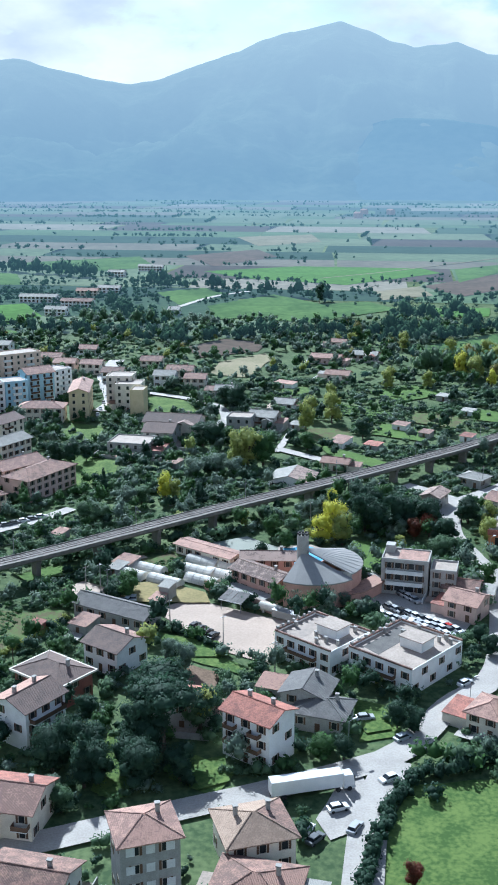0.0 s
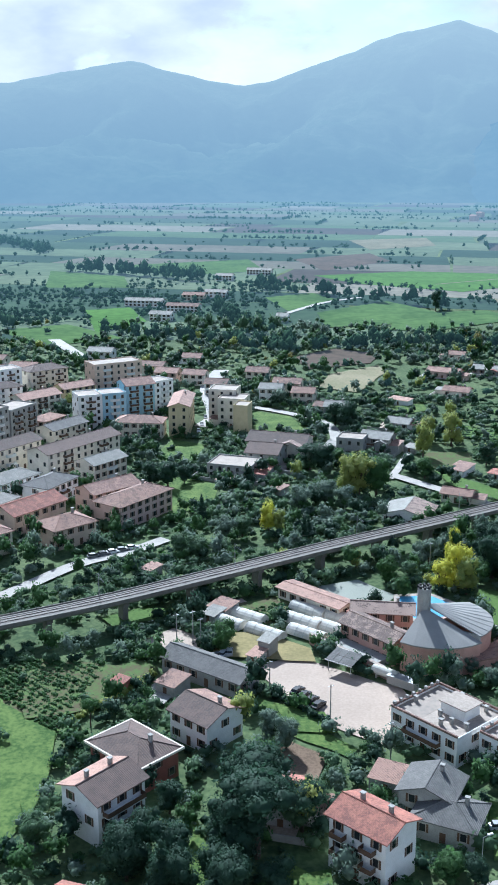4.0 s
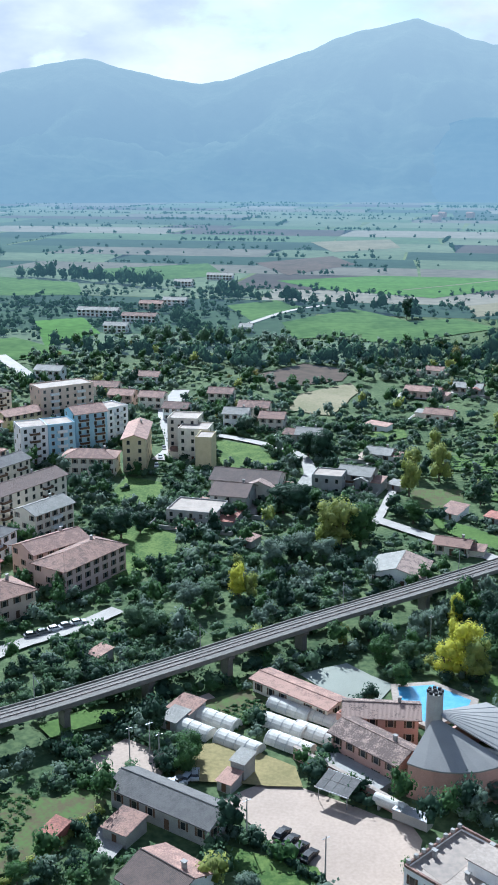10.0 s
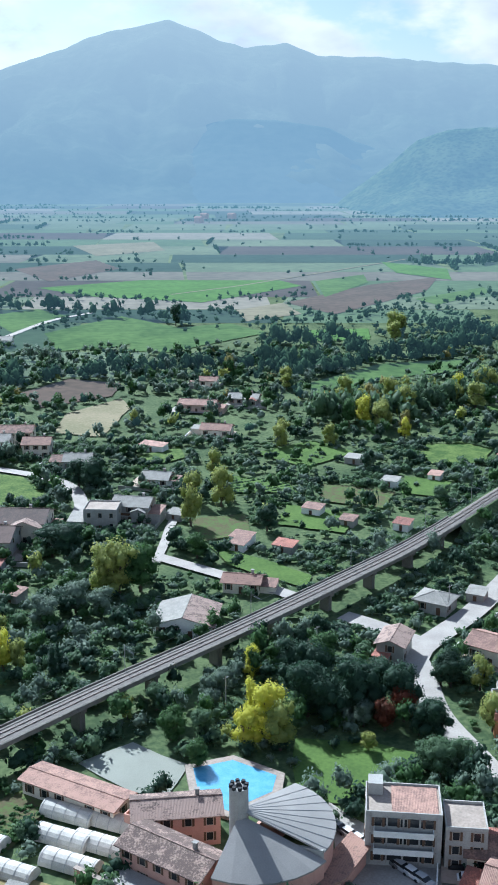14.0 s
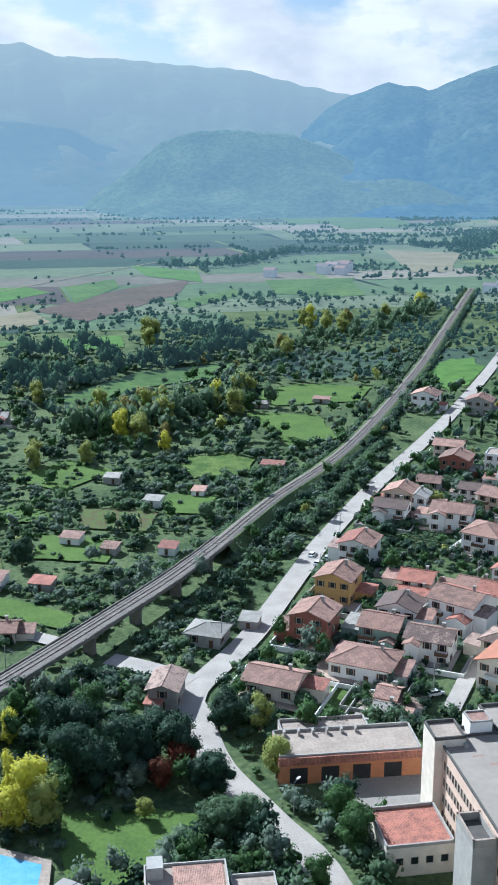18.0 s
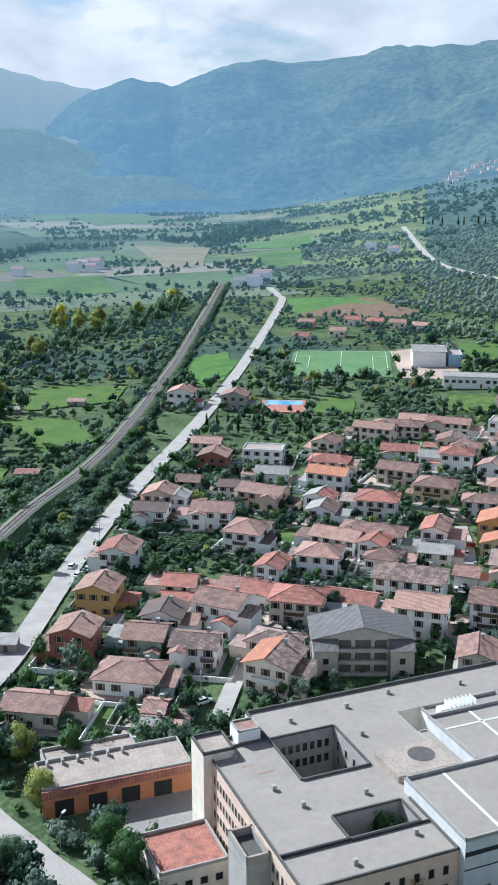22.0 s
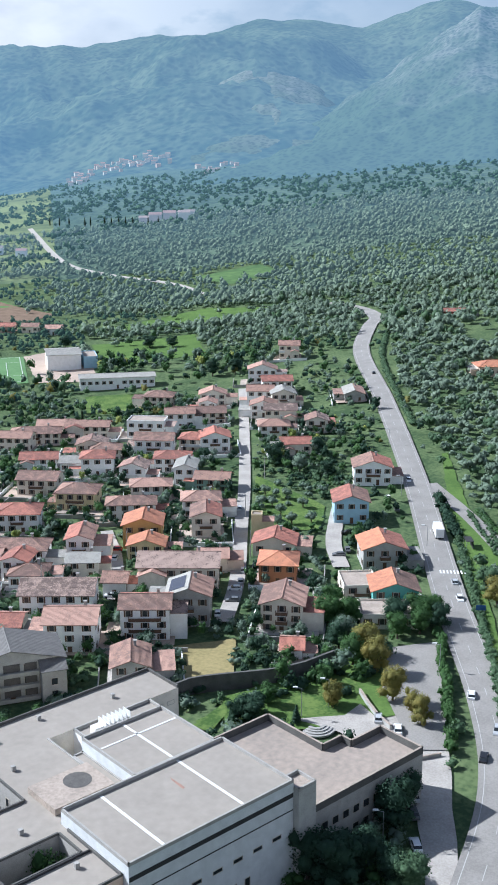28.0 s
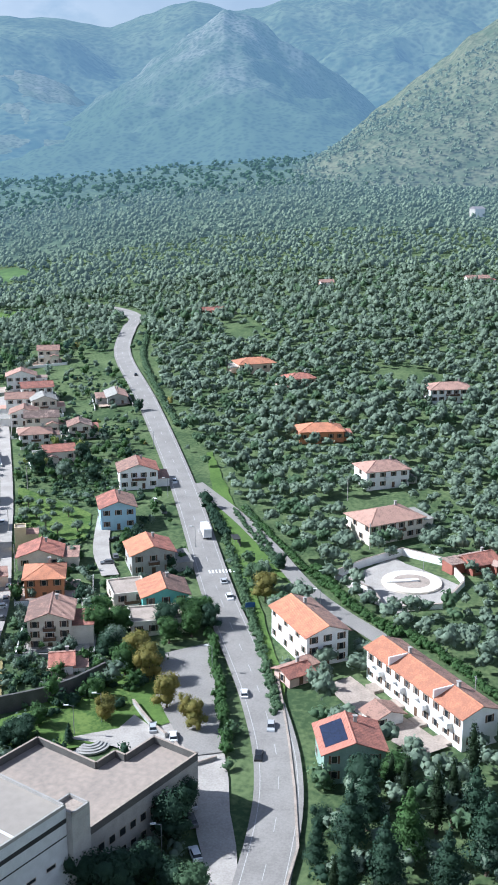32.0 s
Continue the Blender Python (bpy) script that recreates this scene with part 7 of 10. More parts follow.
for x, y in ((189.2, 264.6), (159.9, 228.9), (172, 246), (196, 262), (250, 266), (300, 290), (226, 250), (340, 320), (390, 352), (440, 388), (268, 238), (301.8, 218.7)):
    lamp_post(x, y, 7.0, 120)
for x, y in ((66, 262), (84, 258), (72, 300), (110, 372), (128, 405), (150, 436), (176, 462), (206, 500), (60, 232), (48, 210), (20, 192), (-20, 186)):
    lamp_post(x, y, 7.0, 30)
for x, y in ((-44.7, 273), (-41, 275), (-38.5, 271), (-6.3, 240.1), (-20, 250), (6, 226), (120, 330), (142, 352), (165, 380), (190, 398), (220, 430), (250, 455), (262, 330), (290, 352), (330, 372), (240, 360), (205, 360),
             (20, 330), (45, 352), (85, 372), (232, 190), (265, 170), (300, 195), (360, 260), (320, 240)):
    pole(x, y)

canopy = root("carport", -3.8, 263.4, 0.45, -30, "open steel carport with a dark panel roof", "carport")
for sx in (-3, 3):
    for sy in (-2, 2):
        part("post", Build().tube((sx, sy, -0.3), (sx, sy, 3.0 + sy * 0.2), 0.09, n=6).mesh("post", [METAL]), canopy)
part("frame", Build().box(-3.6, 3.6, -2.7, -2.5, 2.5, 2.7).box(-3.6, 3.6, 2.5, 2.7, 3.45, 3.65).mesh("frame", [WHITETRIM]), canopy)
for i in range(4):
    for j in range(2):
        a, c = -3.5 + i * 1.77, -2.6 + j * 2.65
        z0, z1 = 2.72 + j * 0.475, 2.72 + (j + 1) * 0.475
        part("panel", mesh_of("panel", [(a, c, z0), (a + 1.7, c, z0), (a + 1.7, c + 2.55, z1), (a, c + 2.55, z1), (a, c, z0 - 0.06), (a + 1.7, c, z0 - 0.06), (a + 1.7, c + 2.55, z1 - 0.06), (a, c + 2.55, z1 - 0.06)],
                              [(0, 1, 2, 3), (7, 6, 5, 4), (0, 4, 5, 1), (1, 5, 6, 2), (2, 6, 7, 3), (3, 7, 4, 0)], [ROOF["slate"]]), canopy)
tank = root("storage_tank", 5.7, 260.1, 0.45, -33, "white cylindrical storage tank lying on saddles", "tank")
part("shell", Build().tube((-3.2, 0, 1.4), (3.2, 0, 1.4), 1.1, n=16).mesh("shell", [PLASTIC]), tank)
for sx in (-2, 2):
    part("saddle", Build().box(sx - 0.2, sx + 0.2, -0.9, 0.9, -0.3, 0.6).mesh("saddle", [CONC]), tank)
box_van = root("container", 9.5, 256.5, 0.45, -33, "long grey container beside the gravel yard", "container")
part("body", Build().box(-3.5, 3.5, -1.2, 1.2, 0.1, 2.0).mesh("body", [ZINC]), box_van)
part("lid", Build().box(-3.6, 3.6, -1.3, 1.3, 2.0, 2.12).mesh("lid", [METAL]), box_van)

# works entrance: white gate walls, curved steps in the lawn
low_wall("grey rendered gate wall of the works", [(205.5, 259.6), (201.5, 255.2), (198.4, 251.4)], 1.5, WALL["grey"], 0.4)
low_wall("grey rendered gate wall of the works", [(197.2, 249.6), (195.4, 246.4)], 1.5, WALL["grey"], 0.4)
low_wall("low stone wall round the tree car park", [(194.6, 244.2), (188.5, 236.5), (192.5, 233.5)], 0.9, WALL["concrete"])
steps = root("garden_steps", 187.4, 259.8, 0.3, -40, "curved grey stone steps in the works garden", "steps")
for k in range(4):
    b = Build()
    for j in range(8):
        q0, q1 = radians(200 + j * 17), radians(217 + j * 17)
        r0, r1 = 4.2 - k * 0.7, 3.5 - k * 0.7
        b.prism([(r1 * math.cos(q0), r1 * math.sin(q0)), (r0 * math.cos(q0), r0 * math.sin(q0)), (r0 * math.cos(q1), r0 * math.sin(q1)), (r1 * math.cos(q1), r1 * math.sin(q1))], -0.2, 0.2 + k * 0.2)
    part("step", b.mesh("step", [WALL["concrete"]]), steps)
CLEAR.append((187.4, 259.8, 6))

low_wall("low stone parapet along the main road", [(161.1, 206.6), (171.5, 208.4), (187.5, 215.0), (204.3, 222.6), (221.8, 231.1), (234.0, 237.4)], 0.7, WALL["concrete"], 0.35)

# villa terrace with white walls
low_wall("white garden wall round the villa terrace", [(293.5, 242.4), (305.3, 237.6), (319.2, 229.5), (315.6, 214.9), (302.5, 207.1)], 2.4, WALL["white"])
low_wall("white retaining wall under the villa terrace", [(293.5, 242.4), (287.7, 229.8), (276.3, 222.5), (284.3, 209.2), (302.5, 207.1)], 1.4, WALL["white"], 0.5)
basin = root("swimming_pool", 298, 221, float(land(298, 221)) + 0.75, -60, "white round terrace pool, drained and pale", "pool")
part("surround", Build().tube((0, 0, -0.6), (0, 0, 0.1), 8.5, n=28).mesh("surround", [WALL["cream"]]), basin)
part("basin_floor", Build().tube((0, 0, 0.101), (0, 0, 0.12), 5.2, n=28).mesh("basin_floor", [TERRACE]), basin)
part("footbridge", Build().box(-7.5, 2, -0.7, 0.7, 0.13, 0.6).mesh("footbridge", [WALL["white"]]), basin)
CLEAR.append((298, 223, 15))

sign = root("road_sign", 261.4, 255.3, 0.3, -60, "blue road sign on two steel posts", "sign")
for sx in (-0.9, 0.9):
    part("post", Build().tube((sx, 0, -0.3), (sx, 0, 2.6), 0.05, n=6).mesh("post", [METAL]), sign)
part("panel", Build().box(-1.3, 1.3, -0.1, -0.05, 1.4, 2.8).mesh("panel", [PAINT["blue"]]), sign)
shelter = root("bus_shelter", 307.3, 279.5, 0.3, 35, "dark roadside shelter with a flat roof", "shelter")
part("roof", Build().box(-2.4, 2.4, -1.2, 1.2, 2.5, 2.65).mesh("roof", [DARKTRIM]), shelter)
part("back_panel", Build().box(-2.3, 2.3, -1.1, -1.0, -0.2, 2.5).mesh("back_panel", [DARKTRIM]), shelter)
for sx in (-2.2, 2.2):
    part("post", Build().tube((sx, 1.0, -0.2), (sx, 1.0, 2.5), 0.06, n=6).mesh("post", [METAL]), shelter)
# zebra crossing on the main road
line = curve_through([(ROADX0, ROADY0) for ROADX0, ROADY0 in ((262, 259), (284.6, 274.0), (310, 288))], 2.0)
mid = min(range(len(line)), key=lambda i: abs(line[i, 0] - 284.6))
cross = tagged(new("zebra_crossing"), "white zebra crossing on the main road", "markings", kind="structure")
d = line[mid + 1] - line[mid]
d /= np.linalg.norm(d)
for k in range(8):
    off = np.array([d[1], -d[0]]) * (-3.6 + k * 1.0)
    c = line[mid] + off
    e, g = d * 1.3, np.array([d[1], -d[0]]) * 0.25
    part("stripe", mesh_of("stripe", [(*q, float(land(*q)) + 0.62) for q in (c - e - g, c - e + g, c + e + g, c + e - g)], [(0, 1, 2, 3)], WHITETRIM), cross)

# hill village: small houses crowded on the mountain foot
EYE = Vector((21, 150, 115))


def hillside(b, e):
    """Where the sightline at this bearing and angle meets the slopes."""
    for r in range(1500, 4000, 12):
        x, y = EYE.x + r * math.sin(radians(b)), EYE.y + r * math.cos(radians(b))
        z = float(land(x, y))
        rr, bb = math.hypot(x - 10, y - 140), math.degrees(math.atan2(x - 10, y - 140))
        if rr > 2300:
            z = max(z, slope_height(WEST_CREST, 4600, 2300, 1.0, x, y, bb, (rr - 2300) / 2300))
        if z >= EYE.z + r * math.tan(radians(e)):
            return x, y, z
    return None


# blue-grey haze is mixed into these far walls and roofs as emission
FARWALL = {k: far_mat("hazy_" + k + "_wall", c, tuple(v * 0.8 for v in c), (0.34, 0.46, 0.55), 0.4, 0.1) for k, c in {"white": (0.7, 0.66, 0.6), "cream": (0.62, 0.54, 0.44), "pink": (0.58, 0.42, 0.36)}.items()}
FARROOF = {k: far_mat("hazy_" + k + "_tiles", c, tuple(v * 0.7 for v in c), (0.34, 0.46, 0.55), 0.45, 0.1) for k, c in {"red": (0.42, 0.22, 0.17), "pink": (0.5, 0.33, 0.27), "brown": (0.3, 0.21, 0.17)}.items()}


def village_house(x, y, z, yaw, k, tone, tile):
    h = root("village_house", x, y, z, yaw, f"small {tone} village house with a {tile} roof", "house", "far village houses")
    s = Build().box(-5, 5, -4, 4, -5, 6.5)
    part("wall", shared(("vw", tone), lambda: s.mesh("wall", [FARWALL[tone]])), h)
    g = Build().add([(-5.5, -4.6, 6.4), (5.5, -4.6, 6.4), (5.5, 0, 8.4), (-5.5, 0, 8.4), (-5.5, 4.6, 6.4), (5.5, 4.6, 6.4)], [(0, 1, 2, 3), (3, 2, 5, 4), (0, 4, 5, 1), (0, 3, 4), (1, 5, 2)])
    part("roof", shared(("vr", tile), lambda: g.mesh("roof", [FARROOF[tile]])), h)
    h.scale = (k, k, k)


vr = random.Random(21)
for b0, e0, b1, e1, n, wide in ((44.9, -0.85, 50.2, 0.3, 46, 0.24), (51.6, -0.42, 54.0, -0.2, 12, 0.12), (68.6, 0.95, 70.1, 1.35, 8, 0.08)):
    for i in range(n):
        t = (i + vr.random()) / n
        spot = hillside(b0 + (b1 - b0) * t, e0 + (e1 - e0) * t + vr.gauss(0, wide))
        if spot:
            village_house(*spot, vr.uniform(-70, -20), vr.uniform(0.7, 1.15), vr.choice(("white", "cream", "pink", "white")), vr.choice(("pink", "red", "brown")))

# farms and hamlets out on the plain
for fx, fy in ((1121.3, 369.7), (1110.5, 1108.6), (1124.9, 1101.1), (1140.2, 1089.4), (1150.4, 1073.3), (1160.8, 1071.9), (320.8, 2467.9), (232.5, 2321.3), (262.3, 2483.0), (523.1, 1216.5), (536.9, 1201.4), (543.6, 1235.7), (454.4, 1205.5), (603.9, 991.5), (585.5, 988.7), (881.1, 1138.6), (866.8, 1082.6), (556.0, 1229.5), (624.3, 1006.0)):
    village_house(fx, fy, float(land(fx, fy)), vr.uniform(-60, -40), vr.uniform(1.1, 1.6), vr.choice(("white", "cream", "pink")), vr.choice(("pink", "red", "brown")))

# ---- the railway: viaduct on piers, then a low bank ----
def railway():
    line = curve_through(RAIL, 5.0)
    n = len(line)
    top = np.interp(np.arange(n), [0, n * 0.24, n * 0.36, n * 0.5, n], [6.4, 6.0, 2.6, 1.4, 1.2])
    via = tagged(new("viaduct"), "grey concrete railway viaduct with a single track", "viaduct")
    s = sides(line)

    def strip(prof, name, mats, parent, a=0, b=n, label=""):
        v, f = [], []
        k = len(prof)
        for i in range(a, b):
            for off, dz in prof:
                v.append((line[i, 0] + s[i, 0] * off, line[i, 1] + s[i, 1] * off, top[i] + dz))
        for i in range(b - a - 1):
            for j in range(k):
                f.append((i * k + j, i * k + (j + 1) % k, (i + 1) * k + (j + 1) % k, (i + 1) * k + j))
        f += [tuple(range(k - 1, -1, -1)), tuple((b - a - 1) * k + j for j in range(k))]
        return part(name, mesh_of(name, v, f, mats), parent, label=label)

    last = int(n * 0.27)
    strip([(-3.2, -0.1), (3.2, -0.1), (3.2, -0.5), (1.9, -1.35), (-1.9, -1.35), (-3.2, -0.5)], "deck", [DECK], via, 0, last)
    for off in (-3.05, 3.05):
        strip([(off - 0.12, -0.1), (off + 0.12, -0.1), (off + 0.12, 0.55), (off - 0.12, 0.55)], "parapet", [DECK], via, 0, last)
    strip([(-2.5, -0.09), (2.5, -0.09), (1.7, 0.22), (-1.7, 0.22)], "ballast", [BALLAST], via, label="grey railway ballast")
    for off in (-0.75, 0.75):
        strip([(off - 0.05, 0.22), (off + 0.05, 0.22), (off + 0.05, 0.42), (off - 0.05, 0.42)], "rail", [RUST], via)
    for off in (-2.2, 2.2):
        strip([(off - 0.25, 0.0), (off + 0.25, 0.0), (off + 0.25, 0.3), (off - 0.25, 0.3)], "cable_duct", [DECK], via, 0, last)
    sl = Build()
    for i in range(0, n - 1):
        for k in (0.0, 0.33, 0.66):
            p = line[i] * (1 - k) + line[i + 1] * k
            z = top[i] + 0.22
            d = np.array([s[i, 1], -s[i, 0]]) * 0.13
            e = s[i] * 1.25
            q = [p[:2] - e - d, p[:2] + e - d, p[:2] + e + d, p[:2] - e + d]
            sl.add([(a, b, z - 0.05) for a, b in q] + [(a, b, z + 0.06) for a, b in q], BOXF)
    tagged(part("sleeper", sl.mesh("sleeper", [SLEEPER]), via), kind="stuff")
    # piers
    for i in range(3, last, 4):
        p, z = line[i], top[i]
        ang = math.degrees(math.atan2(s[i, 1], s[i, 0]))
        b = Build()
        b.prism([(-1.5, -0.7), (1.5, -0.7), (1.5, 0.7), (-1.5, 0.7)], -0.8, z - 1.95)
        b.prism([(-2.1, -0.8), (2.1, -0.8), (2.1, 0.8), (-2.1, 0.8)], z - 1.95, z - 1.34)
        part("pier", b.mesh("pier", [DECK]), via, pose(p[0], p[1], 0, 0, 0, ang))
        CLEAR.append((p[0], p[1], 2.5))
    # overhead line masts
    for i in range(2, n - 2, 8):
        p, z = line[i], top[i]
        q = p[:2] + s[i] * (-2.9)
        b = Build().tube((q[0], q[1], z - 1.6 if i < last else 0), (q[0], q[1], z + 6.5), 0.11, 0.08, 6)
        r = p[:2] + s[i] * 0.2
        b.tube((q[0], q[1], z + 5.6), (r[0], r[1], z + 5.3), 0.04, n=4)
        b.tube((q[0], q[1], z + 6.4), (r[0], r[1], z + 5.35), 0.03, n=4)
        part("mast", b.mesh("mast", [METAL]), via)
    wire = Build()
    for i in range(2, n - 3):
        a, c = line[i] + np.r_[s[i] * 0.2], line[i + 1] + np.r_[s[i + 1] * 0.2]
        wire.tube((*a[:2], top[i] + 5.2), (*c[:2], top[i + 1] + 5.2), 0.02, n=3)
    part("contact_wire", wire.mesh("contact_wire", [METAL]), via)
    # earth bank where the viaduct ends
    v, f = [], []
    for i in range(last - 2, n):
        for off, z in ((-7.5, -0.3), (-3.0, top[i] - 0.1), (3.0, top[i] - 0.1), (7.5, -0.3)):
            w = noise.noise((line[i, 0] * 0.1 + off, line[i, 1] * 0.1, 0)) * 0.3 if abs(off) > 5 else 0
            x, y = line[i, 0] + s[i, 0] * (off + w), line[i, 1] + s[i, 1] * (off + w)
            v.append((x, y, z + float(land(x, y))))
    m = n - last + 2
    for i in range(m - 1):
        for j in range(3):
            f.append((i * 4 + j, i * 4 + j + 1, i * 4 + j + 5, i * 4 + j + 4))
    tagged(new("railway_bank", mesh_of("railway_bank", v, f, [SCRUB])), "grassy earth bank under the track", "embankment", kind="structure")
    for i in range(0, n, 1):
        CLEAR.append((line[i, 0], line[i, 1], 4.0 if i >= last else 3.2))
    return line


RAIL_LINE = railway()


# ---- works: flat-roofed factory round two courts ----
def block(home, x0, x1, y0, y1, h, wall, roof=FLATROOF, holes=(), rim=CONC, band=0.0, z0=-0.6, tall=0.6, inner=None, joined=None):
    """A flat-roofed wing with a raised rim but where it is joined to the next; holes are open courts."""
    xs = sorted({x0, x1, *[v for q in holes for v in q[:2]]})
    ys = sorted({y0, y1, *[v for q in holes for v in q[2:]]})

    def solid(i, j):
        if not (0 <= i < len(xs) - 1 and 0 <= j < len(ys) - 1):
            return False
        cx, cy = (xs[i] + xs[i + 1]) / 2, (ys[j] + ys[j + 1]) / 2
        return not any(a < cx < b and c < cy < d for a, b, c, d in holes)

    wb, rb = Build(), Build()
    for i in range(len(xs) - 1):
        for j in range(len(ys) - 1):
            if not solid(i, j):
                continue
            a, b, c, d = xs[i], xs[i + 1], ys[j], ys[j + 1]
            rb.add([(a, c, h), (b, c, h), (b, d, h), (a, d, h)], [(0, 1, 2, 3)])
            for (di, dj), (p, q), rimbox in (((0, -1), ((a, c), (b, c)), (a, b, c, c + 0.3)), ((1, 0), ((b, c), (b, d)), (b - 0.3, b, c, d)),
                                             ((0, 1), ((b, d), (a, d)), (a, b, d - 0.3, d)), ((-1, 0), ((a, d), (a, c)), (a, a + 0.3, c, d))):
                if not solid(i + di, j + dj):
                    hole = 0 <= i + di < len(xs) - 1 and 0 <= j + dj < len(ys) - 1
                    wb.add([(*p, z0), (*q, z0), (*q, h), (*p, h)], [(0, 1, 2, 3)], 1 if hole else 0)
                    if joined and joined(di, dj, a, c):
                        continue
                    part("parapet", Build().box(*rimbox, h + 0.004, h + tall).mesh("parapet", [rim]), home)
                    if tall > 1:
                        part("coping", Build().box(rimbox[0] - 0.04, rimbox[1] + 0.04, rimbox[2] - 0.04, rimbox[3] + 0.04, h + tall, h + tall + 0.1).mesh("coping", [TERRACE]), home)
    part("wall", wb.mesh("wall", [wall, inner or WALL["white"]]), home)
    part("roof", rb.mesh("roof", [roof]), home)


def row_of_windows(home, p, q, zs, n, w, h):
    """Evenly spaced windows along a wall from p to q."""
    me = shared(("works_window", w, h), lambda: window_mesh(w, h, False))
    ang = math.degrees(math.atan2(q[1] - p[1], q[0] - p[0]))
    for z in zs:
        for i in range(n):
            t = (i + 0.5) / n
            part("window", me, home, pose(p[0] + (q[0] - p[0]) * t, p[1] + (q[1] - p[1]) * t, z, 0, 0, ang))


LOWROOF = mat("beige_stained_roofing", (0.37, 0.30, 0.245), (0.24, 0.205, 0.175), scale=0.1, fine=0.8, contrast=0.3)
HALLWALL = mat("pale_blue_white_cladding", (0.64, 0.65, 0.65), (0.52, 0.53, 0.53), rough=0.8, spread=0.2)
works = root("factory", FX, FY, 0, FYAW, "large cream and grey flat-roofed factory with courts", "factory")
# dark rims: black upstand sheeting and the shade on its inner faces, one colour
block(works, 0, 26, -39, 1, 16, WALL["peach"], holes=[(12.0, 24.6, -13.2, 0.5), (12.0, 24.2, -30.5, -24.5)], rim=STAINED_SHADED, tall=0.45, inner=WALL["concrete"], joined=lambda i, j, a, c: (i == 1 and a > 24 and c > -25) or (j == 1 and a > 11 and c > 0.4))
block(works, 11.5, 67, 1.0, 11.0, 16, WALL["cream"], rim=STAINED_SHADED, joined=lambda i, j, a, c: j == -1)
block(works, 26.0, 37.8, -22.3, 1.0, 16, WALL["cream"], tall=0.25, joined=lambda i, j, a, c: i == -1 or j == 1)
block(works, 37.85, 40, -22.3, -6.8, 16, WALL["white"], tall=0.25)
block(works, 26.05, 58.6, -40.4, -22.35, 18.2, HALLWALL)
block(works, 40.05, 57.2, -22.3, -6.5, 18.2, HALLWALL)
block(works, 43, 60, -6.45, 1.0, 15.6, WALL["white"])
block(works, 58.65, 62.6, -41.6, -37.2, 17, WALL["grey"], roof=TERRACE)
block(works, 59, 92, -40, -12, 10, WALL["concrete"], roof=LOWROOF, rim=STAINED_SHADED, tall=1.4, holes=[(79, 92, -27, -12), (84, 92, -29.5, -27)], inner=WALL["concrete"])
part("roof_gutter", Build().box(58.7, 60.2, -36.5, -14, 10.02, 11.2).mesh("roof_gutter", [WALL["ochre"]]), works, label="yellow-beige strip along the low roof")
block(works, -1.5, 4.2, -2.2, 4.2, 17.4, WALL["cream"], roof=TERRACE, rim=STAINED_SHADED)
block(works, 6.2, 10.4, 1.1, 5.2, 18.4, WALL["white"], roof=ROOF["pink"], tall=0.3)
block(works, 4.25, 11.4, 1.1, 4.4, 15.6, WALL["cream"], rim=STAINED_SHADED)
block(works, -4.0, -0.05, -28, -20.5, 14.0, WALL["grey"], roof=STAIN_SHADE, tall=1.3)
# dark strip added where the roof drops a level; the drop isn't modelled
part("roof_step", Build().box(0.31, 11.9, -30.9, -30.5, 16.004, 16.5).box(12.1, 25.6, -31.1, -30.9, 16.004, 16.4).mesh("roof_step", [DARKTRIM]), works, label="dark strip standing in for a step down in the roof")
block(works, -13.5, -1.6, -14.5, -3.0, 5.4, WALL["cream"], roof=ROOF["red"])
part("duct", Build().box(26.4, 37.7, -20.0, -11.6, 16.02, 17.2).mesh("duct", [TERRACE]), works, label="raised pale roof slab")
part("roof_stain", Build().tube((33.6, -15.2, 17.21), (33.6, -15.2, 17.23), 2.4, n=20).mesh("roof_stain", [STAIN_SHADE]), works, label="dark round stain on the roof")
for x in (33, 48.5):
    part("roof_strip", Build().box(x - 0.25, x + 0.25, -40, -23 if x < 40 else -7, 18.21, 18.26).mesh("roof_strip", [WHITETRIM]), works, label="white roof seam")
part("roof_strip", Build().box(41, 57, -11.4, -11.0, 18.21, 18.26).mesh("roof_strip", [WHITETRIM]), works)
for a, c, w, d in ((4, -6, 2.4, 0.5), (6, -9, 3.0, 0.6), (44, -30, 0.6, 4.0), (3, -31, 1.6, 0.9)):
    part("rust_stain", Build().prism([(a, c), (a + w, c + 0.2), (a + w * 0.9, c + d), (a + 0.2, c + d * 0.8)], 16.006 if a < 20 else 18.206, 16.016 if a < 20 else 18.216).mesh("rust_stain", [ROOF["brown"]]), works, label="rust-red stain on the roofing")
q = pose(FX, FY, 0, 0, 0, FYAW) @ Vector((20, -27, 0))
tree(q.x + 1.6, q.y + 0.3, 16.8, "broad", "green", 0.62)
tree(q.x - 1.8, q.y - 0.6, 15.2, "broad", "green", 0.6)
tree(106.0, 239.5, 16.0, "broad", "amber", 0.62)
tree(104.5, 247.0, 15.0, "broad", "amber", 0.62)
for i in range(7):
    part("vent_fin", Build().box(47 + i * 0.9, 47.12 + i * 0.9, -3.6, -1.2, 15.6, 18.0).mesh("vent_fin", [WHITETRIM]), works, label="white ventilation fin")
part("vent_box", Build().box(45, 48.5, -3.2, -1.5, 15.6, 17.0).mesh("vent_box", [WALL["white"]]), works)
